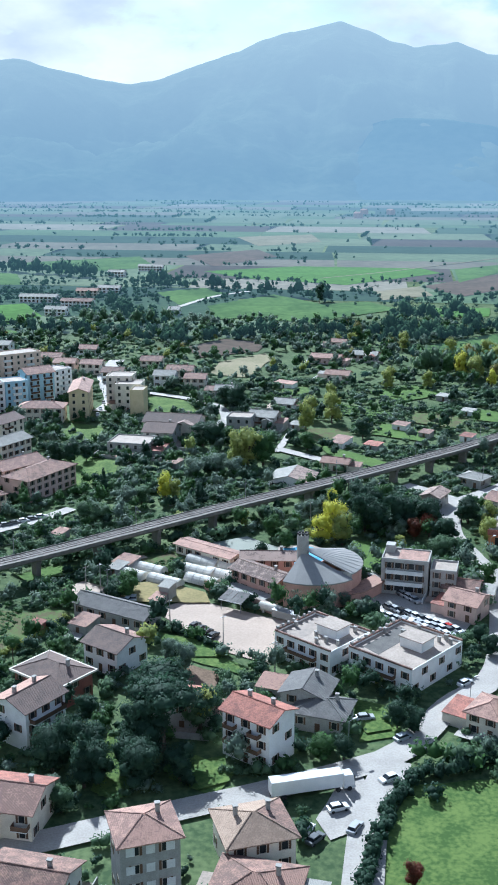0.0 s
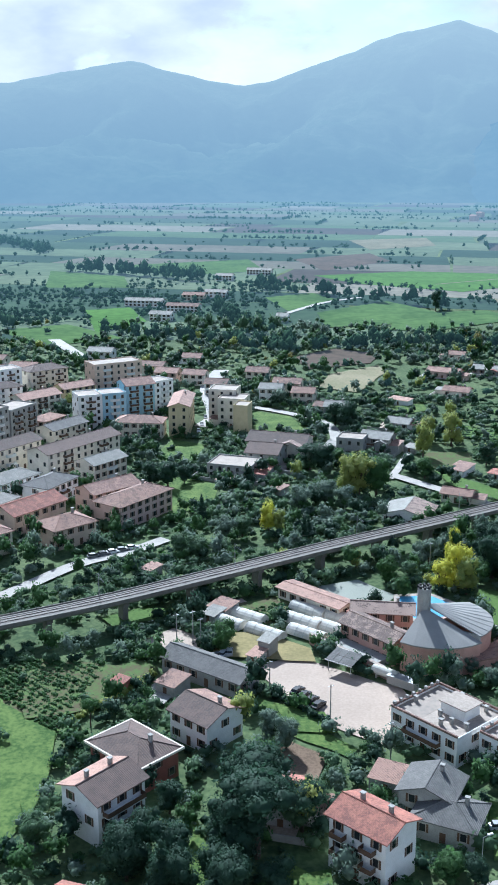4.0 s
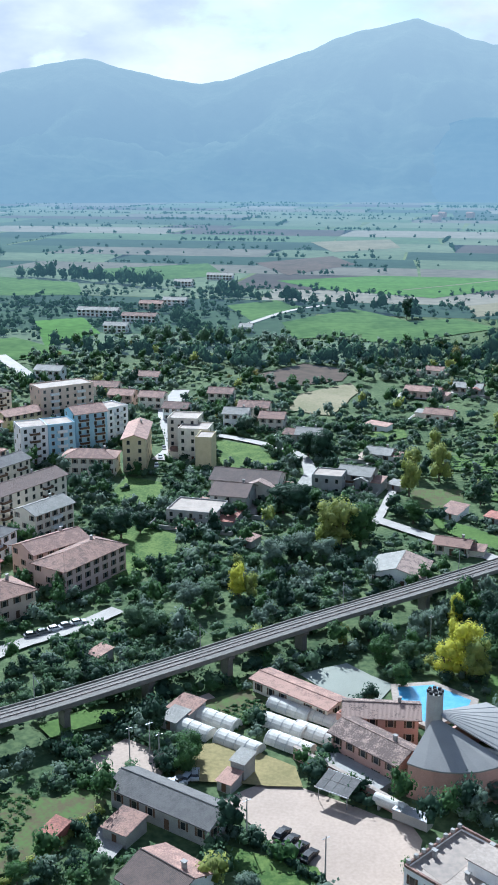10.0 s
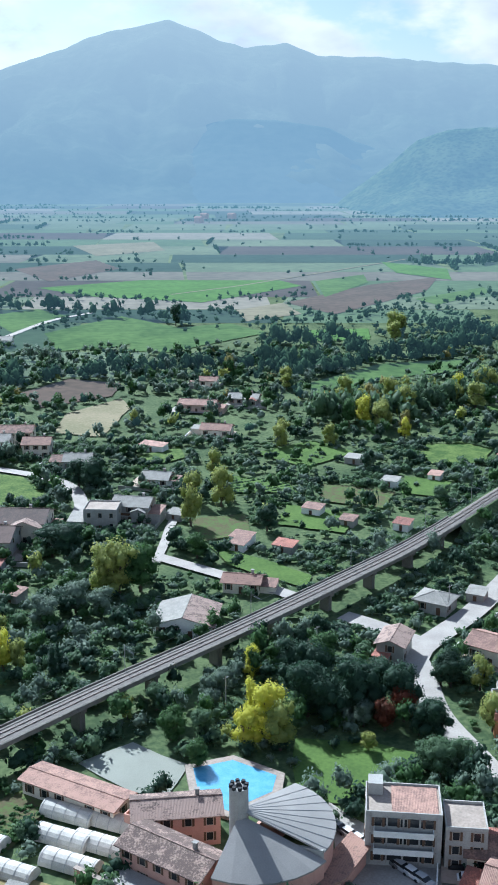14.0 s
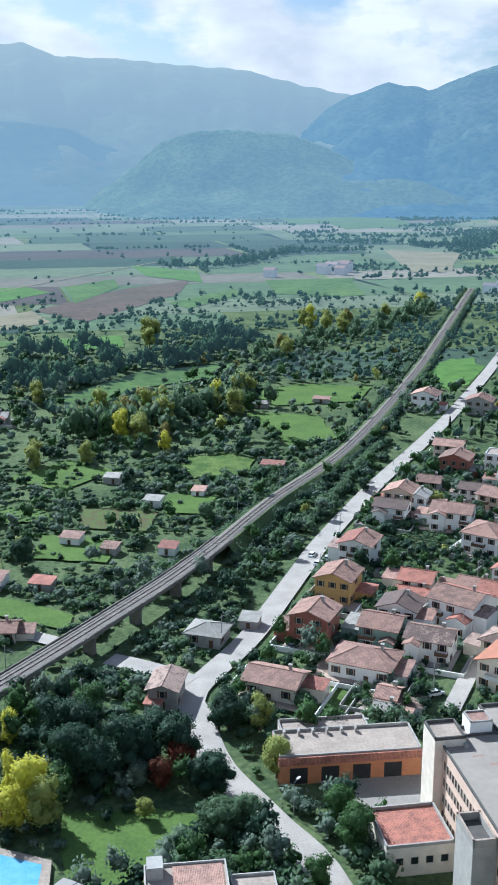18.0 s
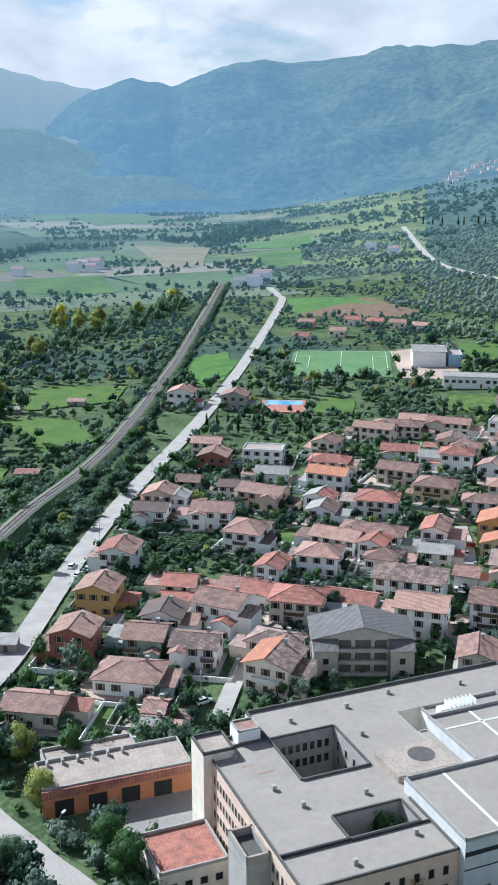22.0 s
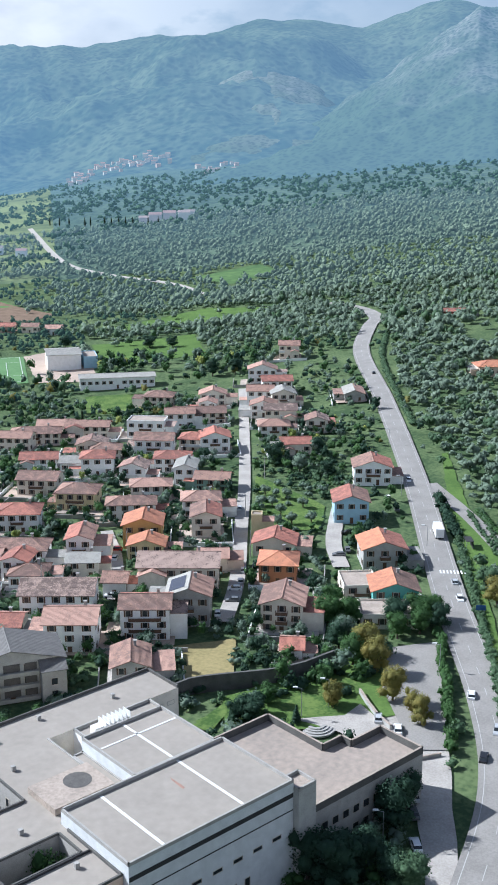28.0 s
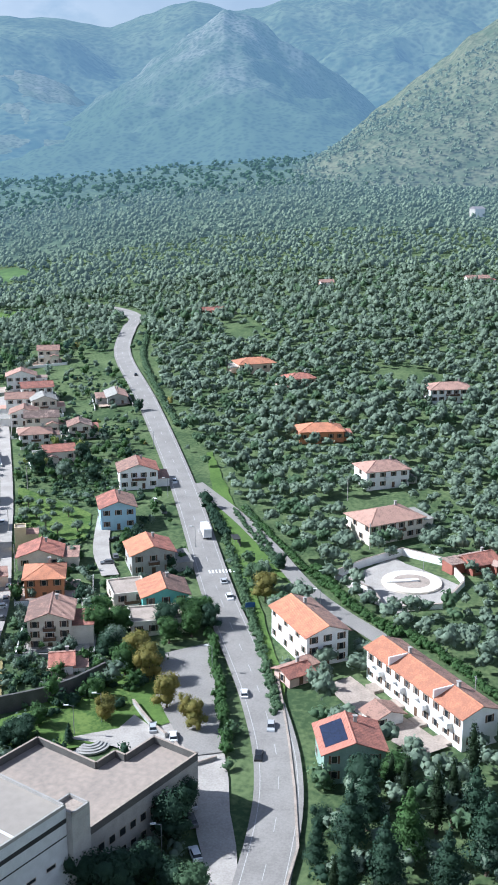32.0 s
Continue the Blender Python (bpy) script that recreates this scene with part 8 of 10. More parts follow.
for x, y, z in ((4, -3, 16), (6.5, -14, 16), (9, -20, 16), (10, -36, 16), (20, -20.5, 16), (22, -33, 16), (28, -4, 16), (18, 5, 16), (30, 6, 16), (40, 8, 16), (55, 6, 16)):
    part("roof_vent", Build().prism([(x - 0.35, y - 0.35), (x + 0.35, y - 0.35), (x + 0.35, y + 0.35), (x - 0.35, y + 0.35)], z, z + 0.9).mesh("roof_vent", [CONC]), works)
part("wall_band", Build().box(26.1, 58.5, -40.46, -40.41, 15.6, 16.4).mesh("wall_band", [DARKTRIM]), works, label="dark horizontal window band")
part("wall_band", Build().box(26.1, 58.5, -40.46, -40.41, 13.2, 13.4).mesh("wall_band", [DARKTRIM]), works)
row_of_windows(works, (28, -40.4), (57, -40.4), (9.5,), 7, 1.8, 0.6)
row_of_windows(works, (36, -40.4), (50, -40.4), (4.5,), 5, 1.0, 1.6)
row_of_windows(works, (0, -3), (0, -20), (13.2, 10.0, 6.8, 3.5), 12, 0.8, 1.5)
row_of_windows(works, (0, -28), (0, -38.5), (13.2, 10.0, 6.8, 3.5), 6, 0.8, 1.5)
row_of_windows(works, (0, -39), (25, -39), (13.2, 10.0, 6.8, 3.5), 10, 0.9, 1.5)
row_of_windows(works, (12.4, 0.5), (24, 0.5), (13.2, 10.2), 8, 0.9, 1.6)
row_of_windows(works, (24.6, 0), (24.6, -12.5), (13.2, 10.2), 4, 0.9, 1.6)
row_of_windows(works, (12.8, -24), (24, -24), (13.0,), 3, 1.8, 0.6)
row_of_windows(works, (61, 1.05), (66.5, 1.05), (13.4,), 2, 1.6, 0.7)
row_of_windows(works, (60, -40), (91, -40), (6.5, 3.0), 12, 1.4, 1.4)
row_of_windows(works, (92, -39), (92, -28), (6.5, 3.0), 4, 1.4, 1.4)
row_of_windows(works, (-13.5, -5), (-13.5, -14), (2.8,), 3, 1.2, 1.3)
row_of_windows(works, (-12.5, -14.5), (-2, -14.5), (2.8,), 4, 1.2, 1.3)
for lx, ly, r in ((40, -8, 30), (12, -20, 24), (12, 5, 14), (-7, -9, 7), (70, -20, 13), (84, -33, 10), (70, -33, 10), (45, -30, 16), (40, 6, 12), (60, 6, 9)):
    p = pose(FX, FY, 0, 0, 0, FYAW) @ Vector((lx, ly, 0))
    CLEAR.append((p.x, p.y, r))


# ---- orange workshop with open bays ----
shop = root("workshop", 88.5, 311.6, 0, -15, "low orange brick workshop with dark open bays", "workshop")
block(shop, -14, 14, -5, 5, 5.6, WALL["orange"], roof=TERRACE)
block(shop, -12, 6, 5.1, 11, 4.6, WALL["cream"], roof=TERRACE)
part("fascia", Build().box(-14.3, 14.3, -5.6, -5.06, 4.3, 5.9).mesh("fascia", [ROOF["red"]]), shop, label="brown-red roof fascia")
# the bays are not cut open; black sheets paint their inner shade
for i in range(4):
    part("bay_door", Build().box(-12 + i * 6.2, -8.5 + i * 6.2, -5.05, -4.95, 0, 3.4).mesh("bay_door", [DARKTRIM]), shop, label="black panel standing for the shade in an open bay")
for i in range(6):
    part("roof_upstand", Build().box(-12 + i * 2.9, -11.6 + i * 2.9, 3.0, 4.2, 5.6, 6.7).mesh("roof_upstand", [CONC]), shop)
part("pipe_rack", Build().box(-12, 10, 4.9, 5.05, 5.4, 6.1).mesh("pipe_rack", [ROOF["orange"]]), shop, label="orange tiled upstand")
CLEAR += [(80, 311, 8), (90, 312, 9), (100, 312, 8)]


# ---- church: fan-shaped zinc roof round a bell tower ----
church = root("church", CX, CY, 0, 0, "round salmon church with a grey fan-shaped metal roof", "church")
CLEAR.append((CX, CY, 16))


def fan(a0, a1, r, z_in, z_out, th, apex, mats, name, steps):
    v = [(apex[0], apex[1], z_in)] + [(r * math.cos(radians(a)), r * math.sin(radians(a)), z_out) for a in np.linspace(a0, a1, steps + 1)]
    n = len(v)
    f = [(0, i, i + 1) for i in range(1, n - 1)] + [(n, n + i + 1, n + i) for i in range(1, n - 1)]
    f += [(i, n + i, n + i + 1, i + 1) for i in range(1, n - 1)] + [(0, n, n + 1, 1), (n - 1, 2 * n - 1, n, 0)]
    return mesh_of(name, v + [(x, y, z - th) for x, y, z in v], f, mats)


def drum(a0, a1, r, z, m, name, steps, th=0.4):
    b = Build()
    ang = np.radians(np.linspace(a0, a1, steps + 1))
    b.prism([(r * math.cos(p), r * math.sin(p)) for p in ang] + [((r - th) * math.cos(p), (r - th) * math.sin(p)) for p in ang[::-1]], -0.5, z)
    return b.mesh(name, [m])


APEX = (-2.8, -3.4)
part("roof", fan(-126, -45, 14.6, 12.5, 7.2, 0.3, APEX, [ZINC], "roof", 6), church, label="grey standing-seam roof, lower fan")
part("roof", fan(-44, 48, 14.0, 13.4, 8.4, 0.3, APEX, [ZINC], "roof", 11), church, label="grey standing-seam roof, upper fan")
part("wall", drum(-126, -45, 14.2, 7.0, WALL["salmon"], "wall", 8), church)
part("wall", drum(-44, 48, 13.6, 8.2, WALL["salmon"], "wall", 14), church)
part("step_wall", Build().prism([(APEX[0], APEX[1]), (13.8 * math.cos(radians(-45)), 13.8 * math.sin(radians(-45))), (13.8 * math.cos(radians(-43)), 13.8 * math.sin(radians(-43))), (APEX[0] + 0.4, APEX[1] + 0.3)], 4, 8.6).mesh("step_wall", [WALL["grey"]]), church)
part("wall", Build().prism([(14.0 * math.cos(radians(-125)), 14.0 * math.sin(radians(-125))), (APEX[0], APEX[1]), (13.4 * math.cos(radians(48)), 13.4 * math.sin(radians(48))), (APEX[0] - 0.6, APEX[1] + 0.8)], -0.5, 7.0).mesh("wall", [WALL["salmon"]]), church)
for a in range(-40, 48, 11):
    r, z0, z1 = (14.6, 7.23, 12.5) if a < -44.5 else (14.0, 8.43, 13.4)
    part("roof_seam", Build().tube((APEX[0], APEX[1], z1), (r * math.cos(radians(a)), r * math.sin(radians(a)), z0), 0.05, n=4).mesh("roof_seam", [METAL]), church)
tower = part("bell_tower", Build().tube((APEX[0], APEX[1] + 0.6, 0), (APEX[0], APEX[1] + 0.6, 17.2), 1.7, 1.6, 14).mesh("bell_tower", [WALL["grey"]]), church, label="round grey bell tower")
for k in range(8):
    q = k * math.pi / 4
    part("belfry_post", Build().tube((APEX[0] + 1.3 * math.cos(q), APEX[1] + 0.6 + 1.3 * math.sin(q), 17.2), (APEX[0] + 1.3 * math.cos(q), APEX[1] + 0.6 + 1.3 * math.sin(q), 17.75), 0.36, n=6).mesh("belfry_post", [DARKTRIM]), tower)
part("bell", Build().tube((APEX[0], APEX[1] + 0.6, 17.25), (APEX[0], APEX[1] + 0.6, 17.95), 0.6, 0.25, 10).mesh("bell", [DARKTRIM]), tower)
part("porch", Build().prism([(8, -13), (13, -10), (19, -3), (17, 1), (12.5, -4), (7, -11)], -0.4, 3.4).mesh("porch", [WALL["salmon"]]), church)
part("porch_roof", Build().prism([(7.6, -13.6), (13.6, -10.6), (19.8, -3), (17.4, 1.6), (12.4, -4), (6.8, -11)], 3.4, 3.75).mesh("porch_roof", [ROOF["brown"]]), church)
house(3.7, 275.0, 16.5, 7.5, 6, -43, "salmon", "mottled", windows=True, extra="salmon parish wing with a mottled tiled roof", name="parish_house", group="parish houses")
house(5.5, 287.6, 15, 7, 6, -2, "salmon", "mottled", extra="salmon parish wing with a brown tiled roof", name="parish_house", group="parish houses")
wall_run = root("garden_wall", -2, 268, 0, -43, "long salmon retaining wall below the church", "wall")
part("wall", Build().box(-14, 12, -0.3, 0.3, -0.5, 2.6).mesh("wall", [WALL["salmon"]]), wall_run)
part("coping", Build().box(-14.1, 12.1, -0.45, 0.45, 2.6, 2.75).mesh("coping", [TERRACE]), wall_run)
part("terrace", Build().box(-9.0, 7.2, 0.304, 5.1, -0.5, 2.35).mesh("terrace", [CONC]), wall_run, label="raised concrete terrace before the parish wing")

# ---- pool behind the church ----
pool = root("swimming_pool", 17, 300, 0.7, 0, "blue swimming pool with a pale surround", "pool")
part("surround", Build().prism([(-8, 9), (2, 11), (11, 3), (9, -4), (-2, -9.5), (-8, -4)], -1.2, 0.0).mesh("surround", [TERRACE]), pool)
part("water", Build().prism([(-6.5, 7.5), (1.6, 9.2), (9.2, 2.4), (7.4, -2.8), (-1.6, -7.8), (-6.4, -3.2)], 0.004, 0.03).mesh("water", [WATER]), pool)
CLEAR.append((17, 300, 12))

# ---- long low building beside the court, greenhouses ----
house(-12.0, 300.0, 21, 6, 3.6, -38, "cream", "pink", rise=0.5, chimneys=0, extra="long low cream building with a pale pink roof", name="changing_rooms", group="parish houses")
house(-0.5, 289.8, 5, 4, 3.2, -38, "salmon", "red", shape="flat", windows=False, chimneys=0, extra="small red flat-roofed annex", name="annex", group="parish houses")


def tunnel_mesh():
    b = Build()
    n, long = 9, 10.5
    arc = [(math.cos(math.pi * i / n) * 2.2, math.sin(math.pi * i / n) * 2.1) for i in range(n + 1)]
    for (y0, z0), (y1, z1) in zip(arc, arc[1:]):
        b.add([(-long / 2, y0, z0), (long / 2, y0, z0), (long / 2, y1, z1), (-long / 2, y1, z1)], [(0, 1, 2, 3)])
    for x in (-long / 2, long / 2):
        b.add([(x, y, z) for y, z in arc], [tuple(range(n + 1))])
    return b.mesh("cover", [PLASTIC])


def hoop_mesh():
    n = 9
    arc = [(math.cos(math.pi * i / n) * 2.24, math.sin(math.pi * i / n) * 2.14) for i in range(n + 1)]
    b = Build()
    for (y0, z0), (y1, z1) in zip(arc, arc[1:]):
        b.tube((0, y0, z0), (0, y1, z1), 0.04, n=4)
    return b.mesh("hoop", [METAL])


for x, y in TUNNELS:
    g = root("polytunnel", x, y, 0.25, -32, "white plastic hoop greenhouse", "greenhouse", "greenhouses")
    part("cover", shared("tunnel", tunnel_mesh), g)
    for k in range(5):
        part("hoop", shared("hoop", hoop_mesh), g, pose(-4.9 + k * 2.45, 0, 0))
    CLEAR.append((x, y, 5.5))

# ---- white flat-roofed double house, hotel, sheds, sports halls ----
for x, y, w, d, lab in ((17.6, 235.5, 16.9, 15.3, "white two-storey block with a paved roof terrace"), (36.6, 228.6, 17.5, 20.7, "white two-storey block with roof hut and terrace")):
    h = house(x, y, w, d, 5.9, -43, "white", "grey", shape="flat", balcony=9, floors=2, extra=lab, name="terrace_block", group="white blocks by the crossing")
    part("roof_hut", Build().box(-1, 5, -1, 4, 6.01, 8.5).mesh("roof_hut", [WALL["white"]]), h)
    part("hut_roof", Build().box(-1.4, 5.4, -1.4, 4.4, 8.5, 8.7).mesh("hut_roof", [TERRACE]), h)
    rng = random.Random(int(x))
    for k in range(9):
        part("chimney", shared("chimney", chimney_mesh), h, pose(rng.uniform(-w / 2 + 1, w / 2 - 1), rng.uniform(-d / 2 + 1, d / 2 - 1), 6.0, 0, 0, 0))
    for bx in ((-w / 2 - 0.08, w / 2 + 0.08, d / 2 - 0.3, d / 2 + 0.08), (-w / 2 - 0.08, -w / 2 + 0.3, -d / 2, d / 2 - 0.31), (-w / 2 + 0.31, w / 2, -d / 2 - 0.08, -d / 2 + 0.3)):
        part("roof_rim", Build().box(*bx, 6.46, 6.9).mesh("roof_rim", [ROOF["brown"]]), h, label="brown tiled parapet cap")
    for k in range(8):
        part("rim_post", Build().box(-w / 2 - 0.1, -w / 2 + 0.5, -d / 2 + 0.5 + k * (d - 1.5) / 7, -d / 2 + 1.1 + k * (d - 1.5) / 7, 6.91, 7.5).mesh("rim_post", [CONC]), h)
    part("paving_patch", Build().prism([(-w * 0.4, -d * 0.35), (-1.8, -d * 0.4), (-2.2, d * 0.3), (-w * 0.42, d * 0.38)], 6.01, 6.03).mesh("paving_patch", [STAIN_SHADE if x > 20 else LOWROOF]), h)
hotel = house(43.6, 277.0, 12.8, 9, 9.9, -15, "grey", "grey", shape="flat", floors=3, balcony=11, solid=True, extra="three-storey cream building with balcony bands", name="office_building", group="office")
part("lift_hut", Build().box(-6, -3.5, 1, 4, 10.02, 12.2).mesh("lift_hut", [WALL["grey"]]), hotel)
part("roof_cover", Build().box(-2, 5.8, -4, 4, 10.02, 10.15).mesh("roof_cover", [ROOF["pink"]]), hotel)
for k in range(3):
    part("ribbon_window", Build().box(-5.6, 5.6, -4.56, -4.46, 1.2 + k * 3.3, 2.7 + k * 3.3).mesh("ribbon_window", [GLASS]), hotel, label="dark band of windows")
    for j in range(5):
        part("pier", Build().box(-5.7 + j * 2.75, -5.4 + j * 2.75, -4.72, -4.57, 0.6 + k * 3.3, 3.2 + k * 3.3).mesh("pier", [CONC]), hotel)
house(53.5, 273.5, 7, 8, 8, -15, "grey", "pink", shape="flat", extra="grey annex with a flat roof", name="annex", group="office")
house(58, 271, 9, 8, 4, -20, "cream", "brown", chimneys=0)
house(-34.2, 256.5, 22.5, 7.5, 4.0, -31, "concrete", "slate", rise=1.6, chimneys=0, extra="long low shed with a grey sheet roof", name="shed", group="sheds")
house(16.0, 375.0, 15, 14, 3.6, -15, "white", "grey", ridge="d", rise=2.2, chimneys=0, half="mottled", extra="open barn with a patched grey sheet roof", name="barn", group="sheds")
house(450.5, 598.5, 19, 24, 9, -41, "white", "grey", rise=1.3, chimneys=0, windows=False, extra="white sports hall with a pale metal roof", name="sports_hall", group="sports halls")
house(461.5, 588.0, 8, 20, 6.5, -41, "blue", "grey", shape="flat", chimneys=0, windows=False, extra="lower blue-grey annex of the sports hall", name="annex", group="sports halls")
house(424, 532, 39, 11, 6.0, -44, "white", "grey", rise=1.2, chimneys=0, floors=1, extra="long white building with a grey roof", name="school", group="sports halls")
grey = house(161.9, 325.5, 23.1, 12, 9.0, -35, "grey", "slate", ridge="d", rise=3.0, half="slate", shutters=False, chimneys=0, extra="unfinished grey apartment house with dark sheet roofs", name="apartment_house", group="grey apartment house")
for sx in (-8.8, 8.8):
    part("wing", Build().box(sx - 2.7, sx + 2.7, -9.5, -6.02, -0.5, 7.6).mesh("wing", [WALL["concrete"]]), grey)
    v, f = slab((sx - 3.0, -10, 7.7), (sx + 3.0, -10, 7.7), (sx + 3.0, -5.0, 9.4), (sx - 3.0, -5.0, 9.4), 0.15)
    part("wing_roof", mesh_of("wing_roof", v, f, [ROOF["slate"]]), grey)
for k in range(3):
    # no recess is cut: dark panels paint the loggias' shade on the wall
    for lx, lw in ((-4.2, 2.6), (0.0, 3.6), (4.2, 2.6)):
        part("loggia", Build().box(lx - lw / 2, lx + lw / 2, -6.1, -6.02, 0.9 + k * 3.0, 2.7 + k * 3.0).mesh("loggia", [STAIN_SHADE]), grey, label="dark panel standing for the shade in a loggia")
    part("balcony", shared("long_balcony", lambda: Build().box(-5.8, 5.8, -1.3, 0, -0.18, 0).box(-5.8, 5.8, -1.3, -1.2, 0.004, 0.8).mesh("balcony", [WALL["concrete"]])), grey, pose(0, -6.1, 0.35 + k * 3.0), "grey concrete balcony")
for sx in (-8.8, 8.8):
    for k in range(2):
        part("window", shared(("works_window", 1.3, 1.5), lambda: window_mesh(1.3, 1.5, False)), grey, pose(sx, -9.5, 2.0 + k * 3.0))
p2 = root("swimming_pool", 313, 557, 0.5, -39, "turquoise lido pool with a red surround", "pool")
part("surround", Build().box(-11, 11, -15, 12, -0.6, 0).mesh("surround", [ROOF["red"]]), p2)
part("water", Build().box(-9, 9, 1, 10.5, 0.004, 0.03).mesh("water", [WATER]), p2)
CLEAR.append((313, 557, 15))

# ---- works wall, villa terrace, pitch lines, masts ----
run = curve_through(WALLRUN, 4)
wv, wf = [], []
ws = sides(run)
for i, q in enumerate(run):
    for off, z in ((-0.3, -0.5), (-0.3, 4.0), (0.3, 4.0), (0.3, -0.5)):
        wv.append((q[0] + ws[i, 0] * off, q[1] + ws[i, 1] * off, z))
for i in range(len(run) - 1):
    for j in range(4):
        wf.append((i * 4 + j, i * 4 + (j + 1) % 4, i * 4 + 4 + (j + 1) % 4, i * 4 + 4 + j))
tagged(new("boundary_wall", mesh_of("boundary_wall", wv, wf, [STAINED_SHADED])), "dark stained retaining wall of the works", "wall")


# ---- paved yards and garden walls between the houses ----
yard, gwall = Build(), Build()
yr = random.Random(8)
for i, (x, y, w, d, yaw) in enumerate(YARDS):
    if x > 140 and y < np.interp(x, [140, 200, 262, 351, 441], [222, 245, 283, 337, 400]):  # no yards on the main road
        continue
    m = pose(x, y, float(land(x, y)), 0, 0, yaw)
    side = yr.choice((-1, 1))
    a0, a1 = (-w / 2 - 4.2, w / 2 + 1.2) if side < 0 else (-w / 2 - 1.2, w / 2 + 4.2)
    c0, c1 = -d / 2 - yr.uniform(1.5, 4.0), d / 2 + 1.0
    ring = [m @ Vector((a, c, 0.62 + 0.0007 * i)) for a, c in ((a0, c0), (a1, c0), (a1, c1), (a0, c1))]
    near_by = [(rx, ry, rw) for rx, ry, rw in ROADS if abs(rx - x) < 30 and abs(ry - y) < 30]
    edge = [ring[k].lerp(ring[(k + 1) % 4], u) for k in range(4) for u in (0, 0.33, 0.66)]
    if any(math.hypot(q.x - rx, q.y - ry) < rw + 0.8 for q in edge for rx, ry, rw in near_by):
        continue
    for q in ring:
        q.z = float(land(q.x, q.y)) + 0.62 + 0.0007 * i
    yard.add(ring, [(0, 1, 2, 3)], yr.randrange(3))
    b0, b1, e0, e1 = a0 - yr.uniform(0.5, 4), a1 + yr.uniform(0.5, 4), c0 - yr.uniform(0.5, 3), c1 + yr.uniform(0.5, 4)
    for (p, q) in (((b0, e0), (b1, e0)), ((b1, e0), (b1, e1)), ((b0, e0), (b0, e1))):
        if yr.random() < 0.3:
            continue
        p, q = m @ Vector((*p, 0)), m @ Vector((*q, 0))
        n = (q - p).normalized().cross(Vector((0, 0, 1))) * 0.12
        base = [p - n, q - n, q + n, p + n]
        gwall.add([(v.x, v.y, float(land(v.x, v.y)) - 0.2) for v in base] + [(v.x, v.y, float(land(v.x, v.y)) + 1.3) for v in base], BOXF, yr.randrange(2))
tagged(new("paved_yards", yard.mesh("paved_yards", [OLDROAD, TERRACE, GRAVEL])), "pale paved yards round the houses", "paving", kind="structure")
tagged(new("garden_walls", gwall.mesh("garden_walls", [WALL["concrete"], WALL["white"]])), "low garden walls between the plots", "wall", kind="stuff")

# ---- pitch markings ----
pitch = [Vector((a, b, 0)) for a, b in PITCH_CORNERS]


def on_pitch(u, v):
    top, low = pitch[0].lerp(pitch[1], u), pitch[3].lerp(pitch[2], u)
    q = top.lerp(low, v)
    return (q.x, q.y, float(land(q.x, q.y)) + 0.75)


def pitch_line(pts):
    line = np.array([on_pitch(*p) for p in pts])
    v, f = ribbon(line, -0.15, 0.15, 0.62)
    return part("pitch_line", mesh_of("pitch_line", v, f, [WHITETRIM]), None)


markings = new("pitch_markings")
tagged(markings, "white football pitch lines", "markings", kind="structure")
for pts in (((0.04, 0.05), (0.96, 0.05)), ((0.04, 0.95), (0.96, 0.95)), ((0.04, 0.05), (0.04, 0.95)), ((0.96, 0.05), (0.96, 0.95)), ((0.5, 0.05), (0.5, 0.95)),
            ((0.04, 0.25), (0.18, 0.25), (0.18, 0.75), (0.04, 0.75)), ((0.96, 0.25), (0.82, 0.25), (0.82, 0.75), (0.96, 0.75))):
    pitch_line(pts).parent = markings

# single trees
tree(-0.5, 400.5, 19, 'poplar', 'gold', 1.3)
tree(-4.8, 400.4, 17, 'poplar', 'gold', 1.1)
tree(5.5, 400.7, 16, 'broad', 'green', 1.0)
tree(-29.2, 356.6, 13, 'poplar', 'yellow', 1.05)
tree(-25.7, 356.0, 10, 'poplar', 'gold', 0.9)
tree(27.2, 317.2, 15.5, 'poplar', 'yellow', 1.15)
tree(28.8, 312.7, 13, 'poplar', 'gold', 1.2)
tree(24.8, 324.9, 12, 'poplar', 'yellow', 0.7)
tree(28.6, 346.8, 9, 'poplar', 'yellow', 0.8)
tree(-1.3, 330.1, 7, 'poplar', 'gold', 0.9)
tree(-52.1, 366.6, 9, 'conifer', 'dark', 0.9)
tree(-70.0, 403.7, 11, 'broad', 'dark', 1.1)
tree(-76.6, 406.0, 10, 'broad', 'dark', 1)
tree(-64.7, 408.8, 8, 'broad', 'dark', 1)
tree(25.0, 454.1, 17, 'poplar', 'gold', 0.95)
tree(37.7, 473.4, 18, 'poplar', 'gold', 1.0)
tree(71.7, 547.0, 13, 'poplar', 'gold', 1)
tree(13.6, 592.1, 11, 'poplar', 'gold', 0.8)
tree(74.8, 731.4, 14, 'poplar', 'green', 1)
tree(-5.9, 496.4, 15, 'broad', 'dark', 1)
tree(-11.4, 504.3, 12, 'broad', 'dark', 1)
tree(-14.7, 428.9, 13, 'broad', 'dark', 1.2)
tree(-19.4, 431.7, 10, 'umbrella', 'dark', 1.2)
tree(49.0, 445.3, 10, 'broad', 'dark', 1)
tree(23.9, 424.3, 9, 'broad', 'green', 1.1)
tree(-17.5, 350.8, 9, 'cypress', 'dark', 1.6)
tree(-37.0, 352.1, 8, 'broad', 'scrub', 1.2)
tree(-12.4, 388.6, 10, 'broad', 'silver', 1.2)
tree(-20.3, 379.7, 10, 'broad', 'silver', 1.2)
tree(-5.8, 384.3, 9, 'broad', 'silver', 1.2)
tree(-16.4, 354.4, 7, 'conifer', 'dark', 1)
